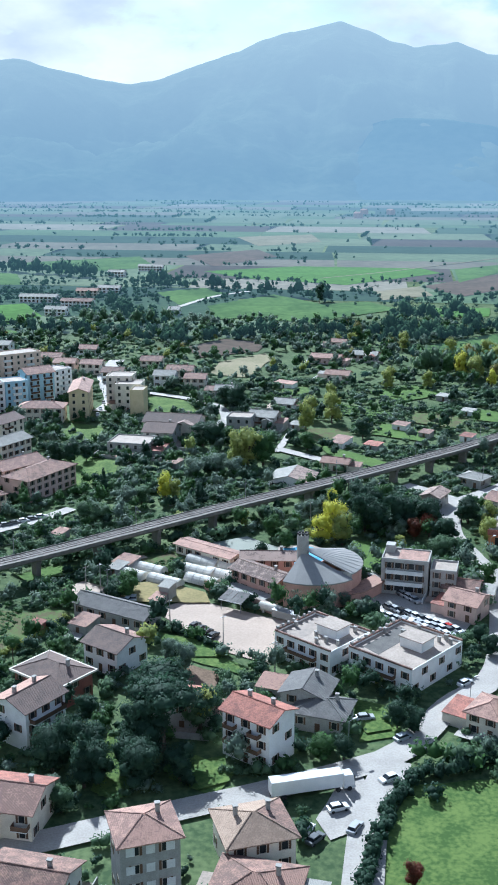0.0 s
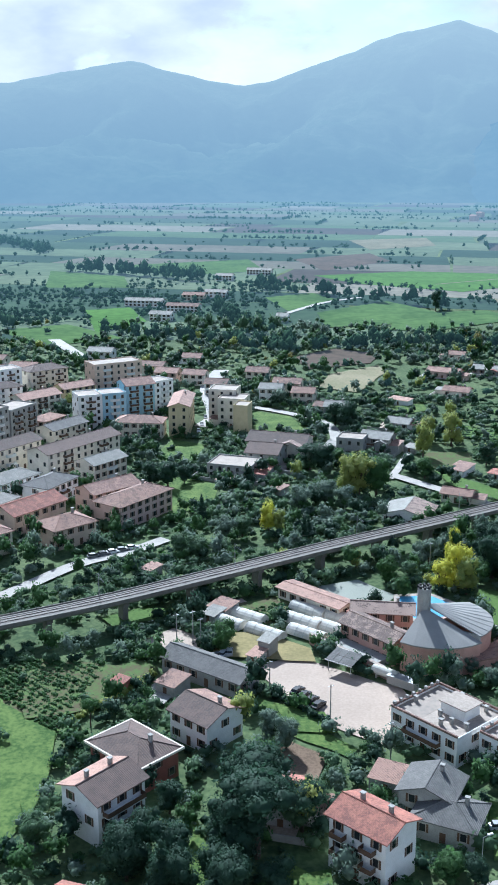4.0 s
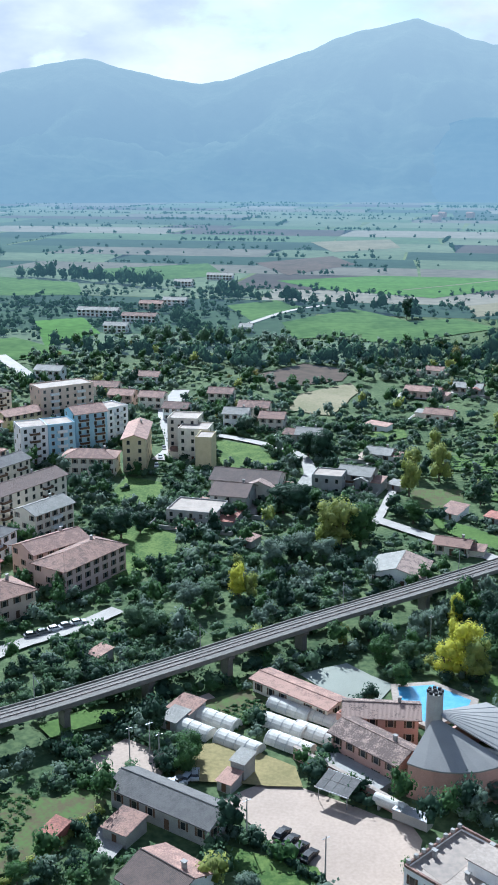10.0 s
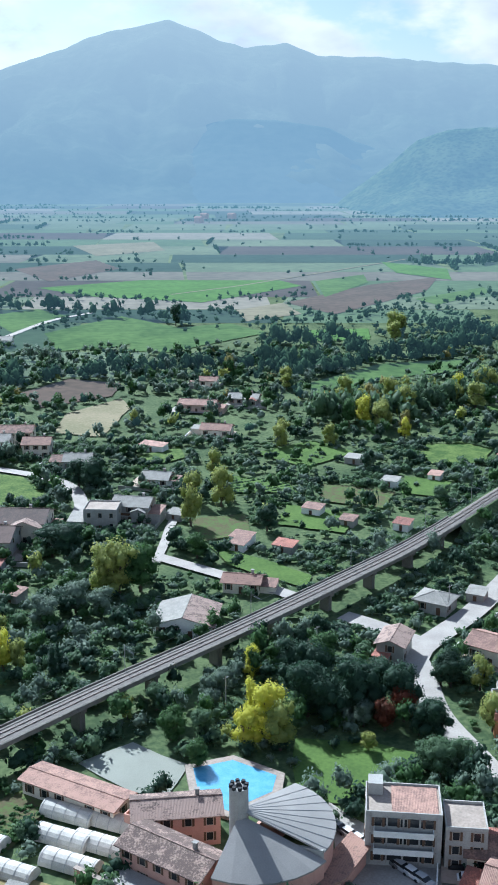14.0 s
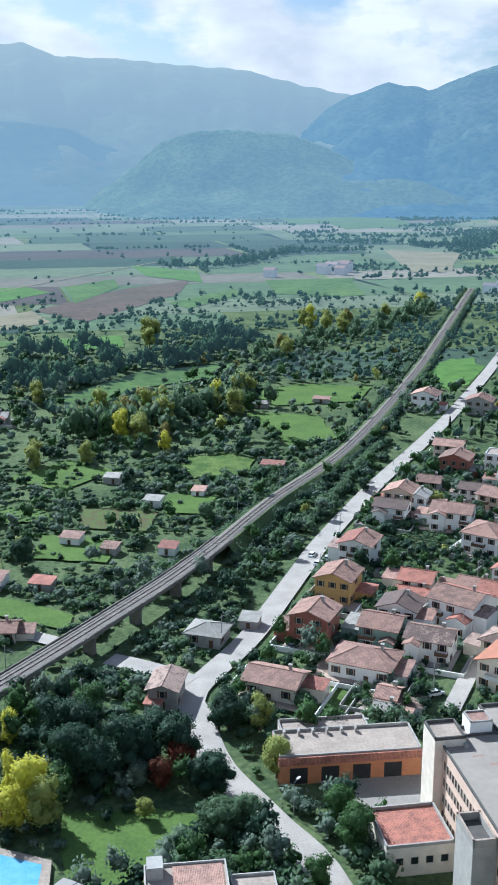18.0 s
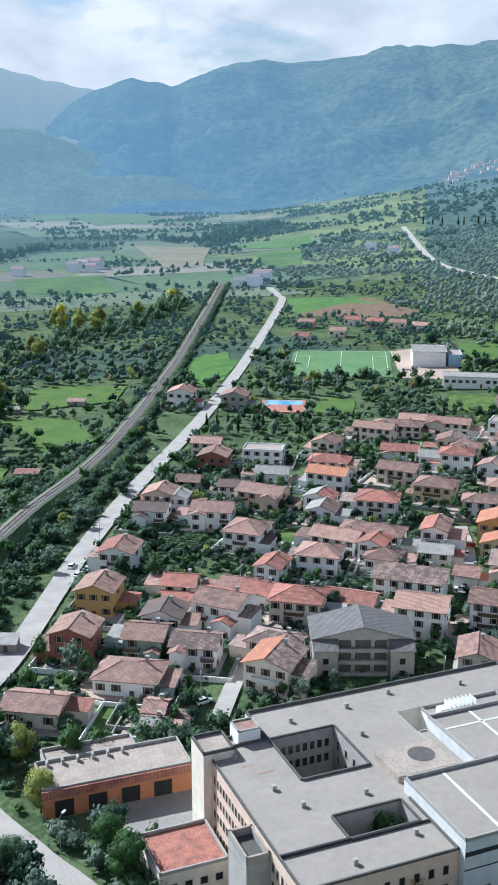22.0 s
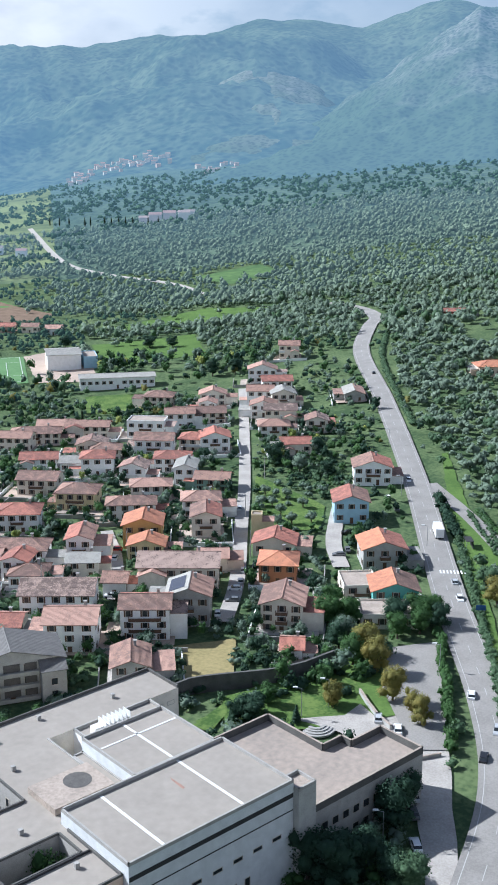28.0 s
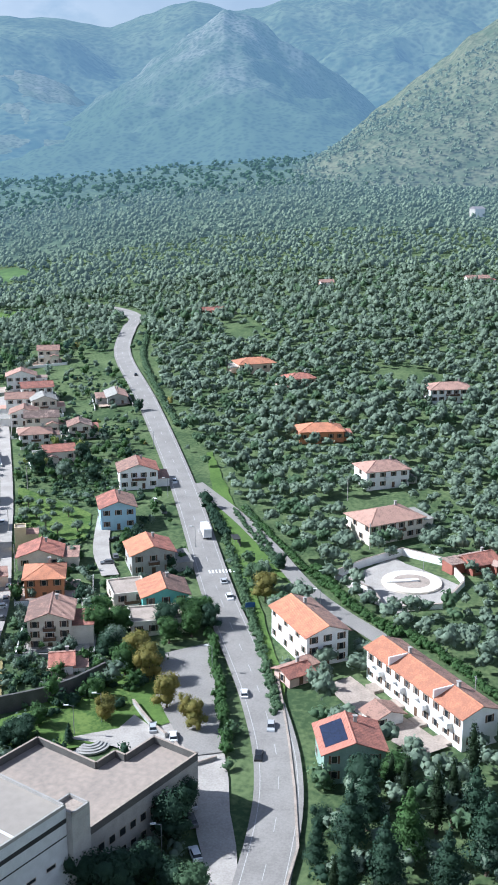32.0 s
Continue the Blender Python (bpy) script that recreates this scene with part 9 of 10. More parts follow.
tree(-41.7, 348.5, 9, 'broad', 'silver', 1.1)
tree(-48.8, 332.0, 8, 'broad', 'scrub', 1.3)
tree(-41.2, 332.2, 8, 'broad', 'scrub', 1.3)
tree(-54.1, 334.9, 8, 'broad', 'scrub', 1.2)
tree(-32.9, 269.9, 8, 'broad', 'green', 0.9)
tree(11.5, 308.4, 7, 'broad', 'green', 1)
tree(37.2, 340.4, 12, 'broad', 'dark', 1)
tree(40.9, 337.3, 13, 'broad', 'dark', 1)
tree(45.5, 347.2, 10, 'broad', 'green', 1)
tree(20.1, 336.8, 8, 'broad', 'silver', 1)
tree(7.2, 330.3, 6, 'broad', 'green', 1.2)
tree(28.1, 344.6, 10, 'poplar', 'yellow', 0.9)
tree(22.2, 314.9, 11, 'poplar', 'yellow', 1.2)
tree(39.5, 508.4, 14, 'poplar', 'gold', 1)
tree(28.1, 478.6, 14, 'poplar', 'gold', 1.1)
tree(74.7, 555.7, 13, 'poplar', 'gold', 1.1)
tree(110.1, 580.9, 16, 'poplar', 'green', 1.1)
tree(124.5, 605.1, 17, 'poplar', 'gold', 1.1)
tree(124.6, 576.9, 16, 'poplar', 'gold', 1.1)
tree(151.4, 629.2, 15, 'poplar', 'gold', 1.1)
tree(161.5, 619.9, 13, 'poplar', 'silver', 1.1)
tree(173.5, 616.6, 13, 'poplar', 'gold', 1.2)
tree(180.7, 608.3, 16, 'poplar', 'gold', 1.3)
tree(189.6, 612.3, 12, 'poplar', 'green', 1.2)
tree(200.3, 813.3, 16, 'poplar', 'gold', 1.3)
tree(266.5, 739.4, 15, 'poplar', 'gold', 1.3)
tree(324.4, 831.5, 14, 'poplar', 'gold', 1.3)
tree(333.8, 823.5, 16, 'poplar', 'gold', 1.3)
tree(341.8, 813.3, 15, 'poplar', 'gold', 1.3)
tree(70.8, 694.0, 15, 'poplar', 'green', 1)
tree(97.1, 664.6, 11, 'poplar', 'gold', 1)
tree(59.9, 902.8, 20, 'poplar', 'dark', 0.9)
tree(129.8, 560.0, 7, 'poplar', 'gold', 1)
tree(180.2, 531.8, 7, 'broad', 'green', 1.2)
tree(52.0, 317.0, 8, 'broad', 'rust', 1)
tree(37.2, 325.4, 14, 'broad', 'dark', 1)
tree(40.6, 322.3, 12, 'broad', 'dark', 1)
tree(47.7, 324.8, 14, 'broad', 'dark', 1)
tree(53.8, 329.0, 12, 'broad', 'dark', 1)
tree(57.6, 323.3, 13, 'broad', 'dark', 1)
tree(35.0, 331.7, 10, 'broad', 'dark', 1)
tree(57.8, 298.5, 9, 'broad', 'scrub', 1.2)
tree(62.5, 299.1, 8, 'broad', 'scrub', 1.1)
tree(55.9, 300.9, 7, 'broad', 'scrub', 1.1)
tree(72.1, 333.4, 9, 'broad', 'dark', 1.1)
tree(70.2, 334.4, 7, 'broad', 'dark', 1)
tree(74.3, 313.1, 10, 'broad', 'gold', 0.95)
tree(77.9, 293.1, 10, 'broad', 'green', 0.85)
tree(77.6, 286.0, 11, 'broad', 'green', 0.9)
tree(46.4, 309.3, 5, 'broad', 'gold', 1)
tree(16.8, 335.5, 7, 'broad', 'silver', 1)
tree(41.7, 357.3, 7, 'broad', 'dark', 1)
tree(67.0, 279.1, 8, 'broad', 'green', 0.9)
tree(48.0, 319.2, 7, 'broad', 'silver', 1)
tree(58.7, 314.1, 8, 'broad', 'dark', 1)
tree(7.3, 320.0, 8, 'broad', 'green', 1.1)
tree(13.8, 320.2, 7, 'broad', 'scrub', 1.1)
tree(5.1, 333.1, 7, 'broad', 'scrub', 1.1)
tree(72.3, 335.2, 10, 'broad', 'dark', 1)
tree(136.5, 440.9, 6, 'broad', 'dark', 1)
tree(114.1, 463.8, 8, 'broad', 'scrub', 1.2)
tree(179.3, 474.8, 6, 'broad', 'dark', 1.2)
tree(-17.4, 192.8, 15, 'umbrella', 'dark', 1.1)
tree(-20.0, 189.6, 12, 'broad', 'dark', 1.1)
tree(-31.4, 179.8, 11, 'conifer', 'dark', 1.1)
tree(-28.9, 180.7, 10, 'broad', 'dark', 1)
tree(-38.2, 184.6, 9, 'broad', 'dark', 1.1)
tree(-36.8, 192.9, 9, 'broad', 'dark', 1)
tree(-20.7, 179.7, 11, 'broad', 'dark', 1.1)
tree(-23.9, 184.6, 9, 'broad', 'dark', 1)
tree(-13.3, 181.6, 9, 'broad', 'dark', 1)
tree(-10.9, 201.6, 9, 'broad', 'scrub', 1.2)
tree(-8.1, 206.3, 8, 'broad', 'scrub', 1.1)
tree(-14.8, 227.4, 8, 'broad', 'silver', 1)
tree(27.0, 150.9, 5, 'broad', 'rust', 1)
tree(31.1, 201.4, 7, 'broad', 'dark', 1)
tree(34.3, 199.1, 7, 'broad', 'dark', 1)
tree(18.8, 189.4, 6, 'broad', 'dark', 1.1)
tree(14.3, 189.5, 6, 'broad', 'green', 1.2)
tree(-34.3, 171.6, 6, 'broad', 'scrub', 1.2)
tree(-37.0, 175.2, 6, 'broad', 'silver', 1)
tree(-33.0, 274.7, 8, 'broad', 'green', 1)
tree(29.3, 259.2, 5, 'broad', 'silver', 1.2)
tree(25.4, 264.7, 5, 'broad', 'silver', 1.2)
tree(58.2, 235.8, 6, 'broad', 'dark', 1.2)
tree(56.8, 242.0, 6, 'broad', 'dark', 1)
tree(51.2, 322.8, 9, 'broad', 'dark', 1)
tree(61.1, 312.3, 10, 'broad', 'dark', 1.1)
tree(57.1, 320.1, 9, 'broad', 'rust', 1)
tree(78.2, 330.8, 10, 'poplar', 'gold', 1.1)
tree(72.9, 336.6, 9, 'broad', 'green', 1)
tree(-10.2, 201.0, 9, 'umbrella', 'dark', 1.1)
tree(-18.5, 204.7, 13, 'umbrella', 'dark', 1.15)
tree(-23.0, 195.1, 10, 'broad', 'dark', 1.1)
tree(-38.8, 185.9, 11, 'broad', 'dark', 1.1)
tree(-31.4, 186.7, 11, 'broad', 'dark', 1)
tree(-34.4, 204.0, 7, 'broad', 'dark', 1.1)
tree(-55.9, 191.8, 7, 'broad', 'scrub', 1.1)
tree(-56.3, 233.1, 6, 'umbrella', 'green', 0.8)
tree(-18.9, 233.5, 6, 'broad', 'silver', 1.1)
tree(232.6, 284.5, 10, 'broad', 'green', 1.1)
tree(224.9, 274.8, 9, 'broad', 'silver', 1.1)
tree(216.6, 262.0, 10, 'broad', 'amber', 1)
tree(224.2, 269.6, 8, 'broad', 'green', 1)
tree(206.8, 252.0, 10, 'broad', 'amber', 0.9)
tree(201.1, 242.2, 9, 'poplar', 'amber', 1.1)
tree(204.5, 246.0, 7, 'broad', 'amber', 0.9)
tree(196.7, 261.5, 7, 'broad', 'amber', 1)
tree(236.7, 266.8, 8, 'broad', 'green', 1.1)
tree(242.5, 263.4, 8, 'broad', 'green', 1.1)
tree(248.0, 260.5, 8, 'broad', 'dark', 1)
tree(164.4, 229.3, 12, 'broad', 'dark', 1)
tree(171.5, 230.6, 10, 'broad', 'dark', 0.9)
tree(145.3, 229.6, 12, 'broad', 'dark', 1.1)
tree(145.4, 235.1, 11, 'broad', 'dark', 1.1)
tree(151.2, 227.7, 10, 'broad', 'dark', 1)
tree(151.1, 219.2, 9, 'broad', 'scrub', 1.1)
tree(151.0, 222.3, 9, 'broad', 'dark', 1)
tree(180.7, 271.6, 7, 'broad', 'dark', 1.1)
tree(178.9, 274.7, 6, 'broad', 'dark', 1)
tree(187.2, 264.6, 4, 'conifer', 'dark', 1)
tree(271.3, 254.9, 9, 'broad', 'amber', 1.2)
tree(293.8, 259.3, 6, 'broad', 'dark', 1)
tree(435.8, 383.6, 7, 'broad', 'dark', 1)
tree(119.9, 252.3, 11, 'broad', 'gold', 1.2)
tree(116.0, 252.4, 10, 'broad', 'gold', 1)
tree(122.0, 273.4, 4, 'broad', 'green', 1.3)
tree(346.7, 378.9, 10, 'broad', 'dark', 1.2)
tree(343.8, 365.3, 8, 'broad', 'silver', 1.2)
tree(366.9, 371.4, 8, 'broad', 'dark', 1.2)
tree(344.7, 353.6, 7, 'broad', 'dark', 1.2)
tree(464.6, 499.6, 11, 'broad', 'dark', 1.1)
tree(475.7, 492.8, 9, 'broad', 'dark', 1.1)
tree(491.6, 530.8, 9, 'broad', 'dark', 1.1)
tree(518.8, 591.3, 9, 'broad', 'dark', 1.6)
tree(524.7, 577.6, 8, 'broad', 'dark', 1.6)
tree(498.2, 644.2, 9, 'broad', 'dark', 1.4)
tree(364.3, 573.9, 7, 'broad', 'dark', 1)
tree(203.3, 328.3, 6, 'broad', 'dark', 1.1)
tree(176.2, 353.5, 6, 'broad', 'dark', 1.2)
tree(235.8, 280.1, 9, 'broad', 'green', 1.1)
tree(241.8, 288.8, 8, 'broad', 'green', 1.1)
tree(189.9, 202.6, 11, 'broad', 'dark', 1)
tree(200.7, 184.2, 15, 'cypress', 'cypress', 1)
tree(188.7, 185.3, 14, 'cypress', 'cypress', 1)
tree(185.9, 187.5, 14, 'cypress', 'cypress', 1)
tree(189.6, 194.1, 12, 'cypress', 'cypress', 1)
tree(192.0, 197.7, 10, 'cypress', 'cypress', 1.1)
tree(174.6, 199.9, 13, 'conifer', 'dark', 1.1)
tree(181.9, 199.1, 12, 'conifer', 'dark', 1.1)
tree(175.4, 189.9, 14, 'conifer', 'green', 1)
tree(177.7, 176.9, 15, 'conifer', 'dark', 1.1)
tree(166.8, 191.6, 13, 'conifer', 'dark', 1.1)
tree(167.9, 203.8, 9, 'conifer', 'dark', 1)
tree(177.2, 206.0, 7, 'broad', 'dark', 1)
tree(169.4, 181.9, 12, 'conifer', 'dark', 1.1)
tree(164.3, 197.6, 10, 'conifer', 'dark', 1)
tree(187.8, 181.1, 13, 'conifer', 'dark', 1.1)
tree(160.9, 198.4, 9, 'cypress', 'cypress', 1.1)
tree(196.0, 197.8, 9, 'broad', 'green', 1)
tree(276.9, 259.8, 9, 'broad', 'scrub', 1.2)
tree(181.3, 274.5, 7, 'broad', 'dark', 1)
tree(185.0, 273.4, 6, 'broad', 'dark', 1)
tree(189.5, 273.6, 6, 'broad', 'green', 1)
tree(197.7, 261.9, 7, 'broad', 'amber', 1)
tree(204.5, 268.3, 6, 'broad', 'green', 1)
tree(185.9, 263.9, 4, 'conifer', 'dark', 1)
tree(222.7, 275.4, 9, 'broad', 'dark', 1.1)
tree(216.8, 268.0, 9, 'broad', 'green', 1.1)
tree(222.6, 267.5, 10, 'broad', 'amber', 1.1)
tree(242.4, 270.4, 9, 'broad', 'dark', 1.2)
tree(247.3, 266.5, 9, 'broad', 'green', 1.2)
tree(251.5, 263.7, 8, 'broad', 'green', 1.1)
tree(231.5, 285.8, 9, 'broad', 'green', 1.1)
tree(253.7, 534.5, 9, 'cypress', 'cypress', 1.0)
tree(257.2, 531.7, 9, 'cypress', 'cypress', 1.0)
tree(261.1, 528.7, 9, 'cypress', 'cypress', 1.0)
tree(264.6, 525.9, 9, 'cypress', 'cypress', 1.0)
tree(270.1, 521.6, 9, 'cypress', 'cypress', 1.0)
tree(273.2, 519.2, 9, 'cypress', 'cypress', 1.0)
tree(286.0, 509.1, 9, 'cypress', 'cypress', 1.0)
tree(287.8, 507.7, 9, 'cypress', 'cypress', 1.0)
tree(287.4, 472.1, 9, 'cypress', 'cypress', 1.0)
tree(349.5, 484.9, 9, 'cypress', 'cypress', 1.0)
tree(1117.3, 1293.4, 13, 'cypress', 'cypress', 1.0)
tree(1112.4, 1269.1, 13, 'cypress', 'cypress', 1.0)
tree(1107.8, 1245.5, 13, 'cypress', 'cypress', 1.0)
tree(1101.1, 1208.5, 13, 'cypress', 'cypress', 1.0)
tree(1099.0, 1195.8, 13, 'cypress', 'cypress', 1.0)
tree(1094.5, 1165.3, 13, 'cypress', 'cypress', 1.0)
tree(1092.7, 1151.3, 13, 'cypress', 'cypress', 1.0)
tree(1091.0, 1136.5, 13, 'cypress', 'cypress', 1.0)
tree(1089.7, 1123.3, 13, 'cypress', 'cypress', 1.0)
tree(1088.6, 1109.4, 13, 'cypress', 'cypress', 1.0)
tree(1087.2, 1081.8, 13, 'cypress', 'cypress', 1.0)
tree(1086.9, 1064.3, 13, 'cypress', 'cypress', 1.0)
tree(127.2, 555.8, 7, 'cypress', 'cypress', 1.0)
tree(313.0, 359.9, 4.2, 'olive', 'olive', 1.1)
tree(304.2, 350.9, 4.2, 'olive', 'olive', 1.1)
tree(298.5, 343.5, 4.2, 'olive', 'olive', 1.1)
tree(314.0, 351.5, 4.2, 'olive', 'olive', 1.1)
tree(309.3, 341.5, 4.2, 'olive', 'olive', 1.1)
tree(298.7, 331.5, 4.2, 'olive', 'olive', 1.1)
tree(288.9, 338.3, 4.2, 'olive', 'olive', 1.1)
tree(293.3, 335.7, 4.2, 'olive', 'olive', 1.1)
tree(302.4, 354.3, 4.2, 'olive', 'olive', 1.1)

# yellow-green poplars along the streams and meadows
tree(116.4, 579.5, 17, 'poplar', 'yellow', 1.0)
tree(121.8, 571.0, 15, 'poplar', 'gold', 1.12)
tree(140.1, 593.9, 19, 'poplar', 'gold', 1.24)
tree(71.2, 697.6, 17, 'poplar', 'amber', 1.0)
tree(98.1, 671.7, 14, 'poplar', 'gold', 1.12)
tree(208.2, 843.3, 20, 'poplar', 'gold', 1.24)
tree(128.6, 555.2, 11, 'poplar', 'yellow', 1.0)
tree(93.8, 547.8, 12, 'poplar', 'gold', 1.12)
tree(120.0, 629.8, 17, 'poplar', 'gold', 1.24)
tree(125.6, 600.4, 18, 'poplar', 'amber', 1.0)
tree(138.7, 611.8, 19, 'poplar', 'gold', 1.12)
tree(163.1, 623.9, 15, 'poplar', 'gold', 1.24)
tree(179.6, 631.2, 16, 'poplar', 'yellow', 1.0)
tree(193.4, 635.2, 18, 'poplar', 'gold', 1.12)
tree(200, 640, 16, 'poplar', 'gold', 1.24)
tree(268.4, 753.9, 17, 'poplar', 'amber', 1.0)
tree(275, 760, 14, 'poplar', 'gold', 1.12)
tree(330, 852, 18, 'poplar', 'gold', 1.24)
tree(338.5, 859.4, 20, 'poplar', 'yellow', 1.0)
tree(340.6, 835.7, 19, 'poplar', 'gold', 1.12)
tree(351.4, 830.5, 17, 'poplar', 'gold', 1.24)
tree(358, 838, 18, 'poplar', 'amber', 1.0)
tree(205.9, 837.3, 19, 'poplar', 'gold', 1.12)
tree(214, 845, 17, 'poplar', 'gold', 1.24)
tree(466.5, 918.0, 17, 'poplar', 'yellow', 1.0)
tree(475, 925, 15, 'poplar', 'gold', 1.12)
tree(404.8, 864.6, 17, 'poplar', 'gold', 1.24)
tree(131.9, 565.4, 12, 'poplar', 'amber', 1.0)

# parked cars and traffic
car(277.6, 270.3, 33, 'silver')
car(267.5, 264.0, 213, 'white')
car(218.7, 238.7, 24, 'white')
car(207.7, 227.9, 200, 'silver')
car(196.1, 225.9, 18, 'black')
car(494.6, 417.5, 35, 'black')
car(354.6, 324.7, 213, 'white')
car(26.8, 181.6, 210, 'white')
car(16.3, 172.1, 20, 'white')
car(18.8, 166.0, 60, 'silver')
car(11.6, 162.8, 50, 'grey')
car(10.2, 165.3, 60, 'white')
car(24.7, 204.9, 10, 'silver')
car(31.6, 196.8, 35, 'silver')
car(49.1, 220.6, 40, 'white')
car(48.3, 229.9, 40, 'grey')
car(196.0, 245.0, 30, 'white')
car(197.7, 250.6, 30, 'silver')
car(171.3, 228.8, 40, 'grey')
car(162.9, 224.0, 40, 'white')
car(176.1, 231.2, 40, 'silver')
car(131.4, 413.6, 45, 'white')
car(132.9, 420.7, 45, 'white')
car(136.0, 416.2, 45, 'silver')
car(101.3, 364.4, 20, 'silver')
car(120.7, 330.1, 0, 'white')
car(34.3, 284.2, -60, 'grey')
car(35.7, 282.0, -60, 'white')
car(37.0, 279.9, -60, 'white')
car(38.3, 277.8, -60, 'white')
car(39.6, 275.8, -60, 'white')
car(40.9, 273.8, -60, 'grey')
car(42.2, 271.8, -60, 'silver')
car(43.5, 269.8, -60, 'white')
car(44.7, 267.9, -60, 'silver')
car(37.2, 263.0, -60, 'grey')
car(38.8, 261.5, -60, 'silver')
car(40.4, 260.0, -60, 'black')
car(42.0, 258.6, -60, 'silver')
car(43.5, 257.1, -60, 'white')
car(45.0, 255.7, -60, 'grey')
car(46.6, 254.3, -60, 'white')
car(48.1, 252.9, -60, 'white')
car(49.6, 251.5, -60, 'white')
car(51.0, 250.1, -60, 'red')
car(52.5, 248.7, -60, 'white')
car(35.1, 258.3, -60, 'white')
car(36.8, 256.8, -60, 'white')
car(38.4, 255.4, -60, 'silver')
car(40.0, 254.0, -60, 'silver')
car(41.7, 252.6, -60, 'white')
car(43.2, 251.2, -60, 'silver')
car(44.8, 249.8, -60, 'white')
car(46.4, 248.5, -60, 'grey')
car(47.9, 247.1, -60, 'silver')
car(49.5, 245.8, -60, 'white')
car(51.0, 244.4, -60, 'silver')
car(40.5, 254.7, -60, 'silver')
car(42.2, 253.6, -60, 'white')
car(44.0, 252.6, -60, 'silver')
car(45.7, 251.5, -60, 'white')
car(47.4, 250.5, -60, 'silver')
car(49.1, 249.4, -60, 'white')
car(50.7, 248.4, -60, 'grey')
car(50.7, 276.5, -15, 'black')
car(51.3, 273.3, -15, 'grey')
car(51.8, 270.1, -15, 'black')
car(52.3, 267.1, -15, 'white')
car(52.8, 264.0, -15, 'white')
car(-13.9, 251.5, 60, 'black')
car(-12.3, 249.5, 60, 'black')
car(-10.6, 247.5, 60, 'black')
car(-9.0, 245.5, 60, 'black')
car(-35.2, 266.1, 20, 'white')
car(-33.9, 267.2, 45, 'grey')
car(-32.6, 268.3, 70, 'silver')
car(-31.3, 269.4, 95, 'silver')
car(-70.8, 486.1, -80, 'white')
car(-71.1, 498.7, -80, 'silver')
car(-71.4, 512.2, -80, 'grey')
car(-71.7, 526.5, -80, 'white')
car(-72.1, 541.7, -80, 'silver')
car(-72.5, 558.0, -80, 'red')
car(-79.3, 329.7, 30, 'grey')
car(-76.8, 331.7, 30, 'grey')
car(-74.4, 333.8, 30, 'white')
car(-71.9, 335.9, 30, 'grey')
car(-69.4, 338.1, 30, 'white')
car(150.8, 360.2, 35, 'silver')
car(241.8, 366.3, 125, 'red')
car(236.1, 361.5, 35, 'white')
car(231.0, 313.7, 125, 'grey')
car(237.8, 318.1, 125, 'white')
car(295.5, 358.4, 35, 'silver')
car(214.0, 342.5, 125, 'white')
car(277.6, 308.2, 125, 'grey')
car(283.0, 308.4, 35, 'grey')
car(291.1, 309.1, 125, 'grey')
car(243.1, 319.9, 35, 'silver')
car(250.4, 324.2, 35, 'white')
car(221.6, 311.7, 35, 'white')
car(296.0, 316.0, 125, 'black')
car(283.4, 288.3, 125, 'silver')
car(325.0, 313.8, 35, 'grey')
car(333.9, 321.9, 35, 'white')
lorry(11.9, 177.8, 14, 16.5, 'long white articulated lorry by the crossing')
lorry(311.1, 291.7, 33, 10, 'white box lorry on the main road')


# ---- scattered plants: gardens, scrub, olive groves, hedgerows ----
prng = np.random.default_rng(11)
ROADX, ROADY = np.array([100, 157, 184, 215, 262, 351, 441, 530, 608]), np.array([175, 206, 213, 229, 259, 313, 375, 436, 469])


def polar(n, b0, b1, r0, r1):
    r = np.sqrt(prng.uniform(r0**2, r1**2, n))
    b = np.radians(prng.uniform(b0, b1, n))
    return 10 + r * np.sin(b), 140 + r * np.cos(b)


def patchy(x, y, size, seed):
    return np.array([noise.noise((a / size, b / size, seed)) for a, b in zip(x, y)])


def bearing(x, y):
    return np.degrees(np.arctan2(x - 20, y - 150)), np.hypot(x - 20, y - 150)


def olive_land(x, y):
    """Right of the main road, and the far western slopes."""
    b, r = bearing(x, y)
    beyond = (x > 150) & (y < np.interp(x, ROADX, ROADY) - 8)
    w = 7 * np.sin(x / 61.0) * np.cos(y / 47.0) + 4 * np.sin(x / 23.0 + y / 31.0)
    return (beyond & (x < 615)) | ((x >= 615) & (b + w > 40)) | ((b + w > 47) & (r > 640))


def allotments(x, y):
    """The garden land beyond the railway, with low and sparse growth."""
    return inside(np.array([(10, 385), (60, 395), (130, 480), (240, 610), (300, 690), (200, 680), (90, 590), (0, 520)], float), x, y)


def in_town(x, y):
    return inside(np.array([(100, 330), (165, 420), (330, 560), (480, 470), (560, 440), (430, 360), (260, 250), (200, 280)], float), x, y)


# olive groves
step = 6.0
gx, gy = np.meshgrid(np.arange(130, 1500, step), np.arange(-350, 1560, step))
gx, gy = gx.ravel() + prng.uniform(-1.9, 1.9, gx.size), gy.ravel() + prng.uniform(-1.9, 1.9, gx.size)
b, r = bearing(gx, gy)
ok = olive_land(gx, gy) & (b < 88) & (r < 1500) & (r > 130)
ok &= prng.uniform(size=len(gx)) < np.interp(r, [0, 700, 1000, 1500], [0.97, 0.95, 0.56, 0.42])
gx, gy, b, r = gx[ok], gy[ok], b[ok], r[ok]
ok = free(gx, gy, 1.0) & (patchy(gx, gy, 55, 2.0) > -0.5) & (patchy(gx, gy * 2.2, 70, 6.0) > -0.62 + prng.uniform(-0.1, 0.1, len(gx)))
gx, gy, r = gx[ok], gy[ok], r[ok]
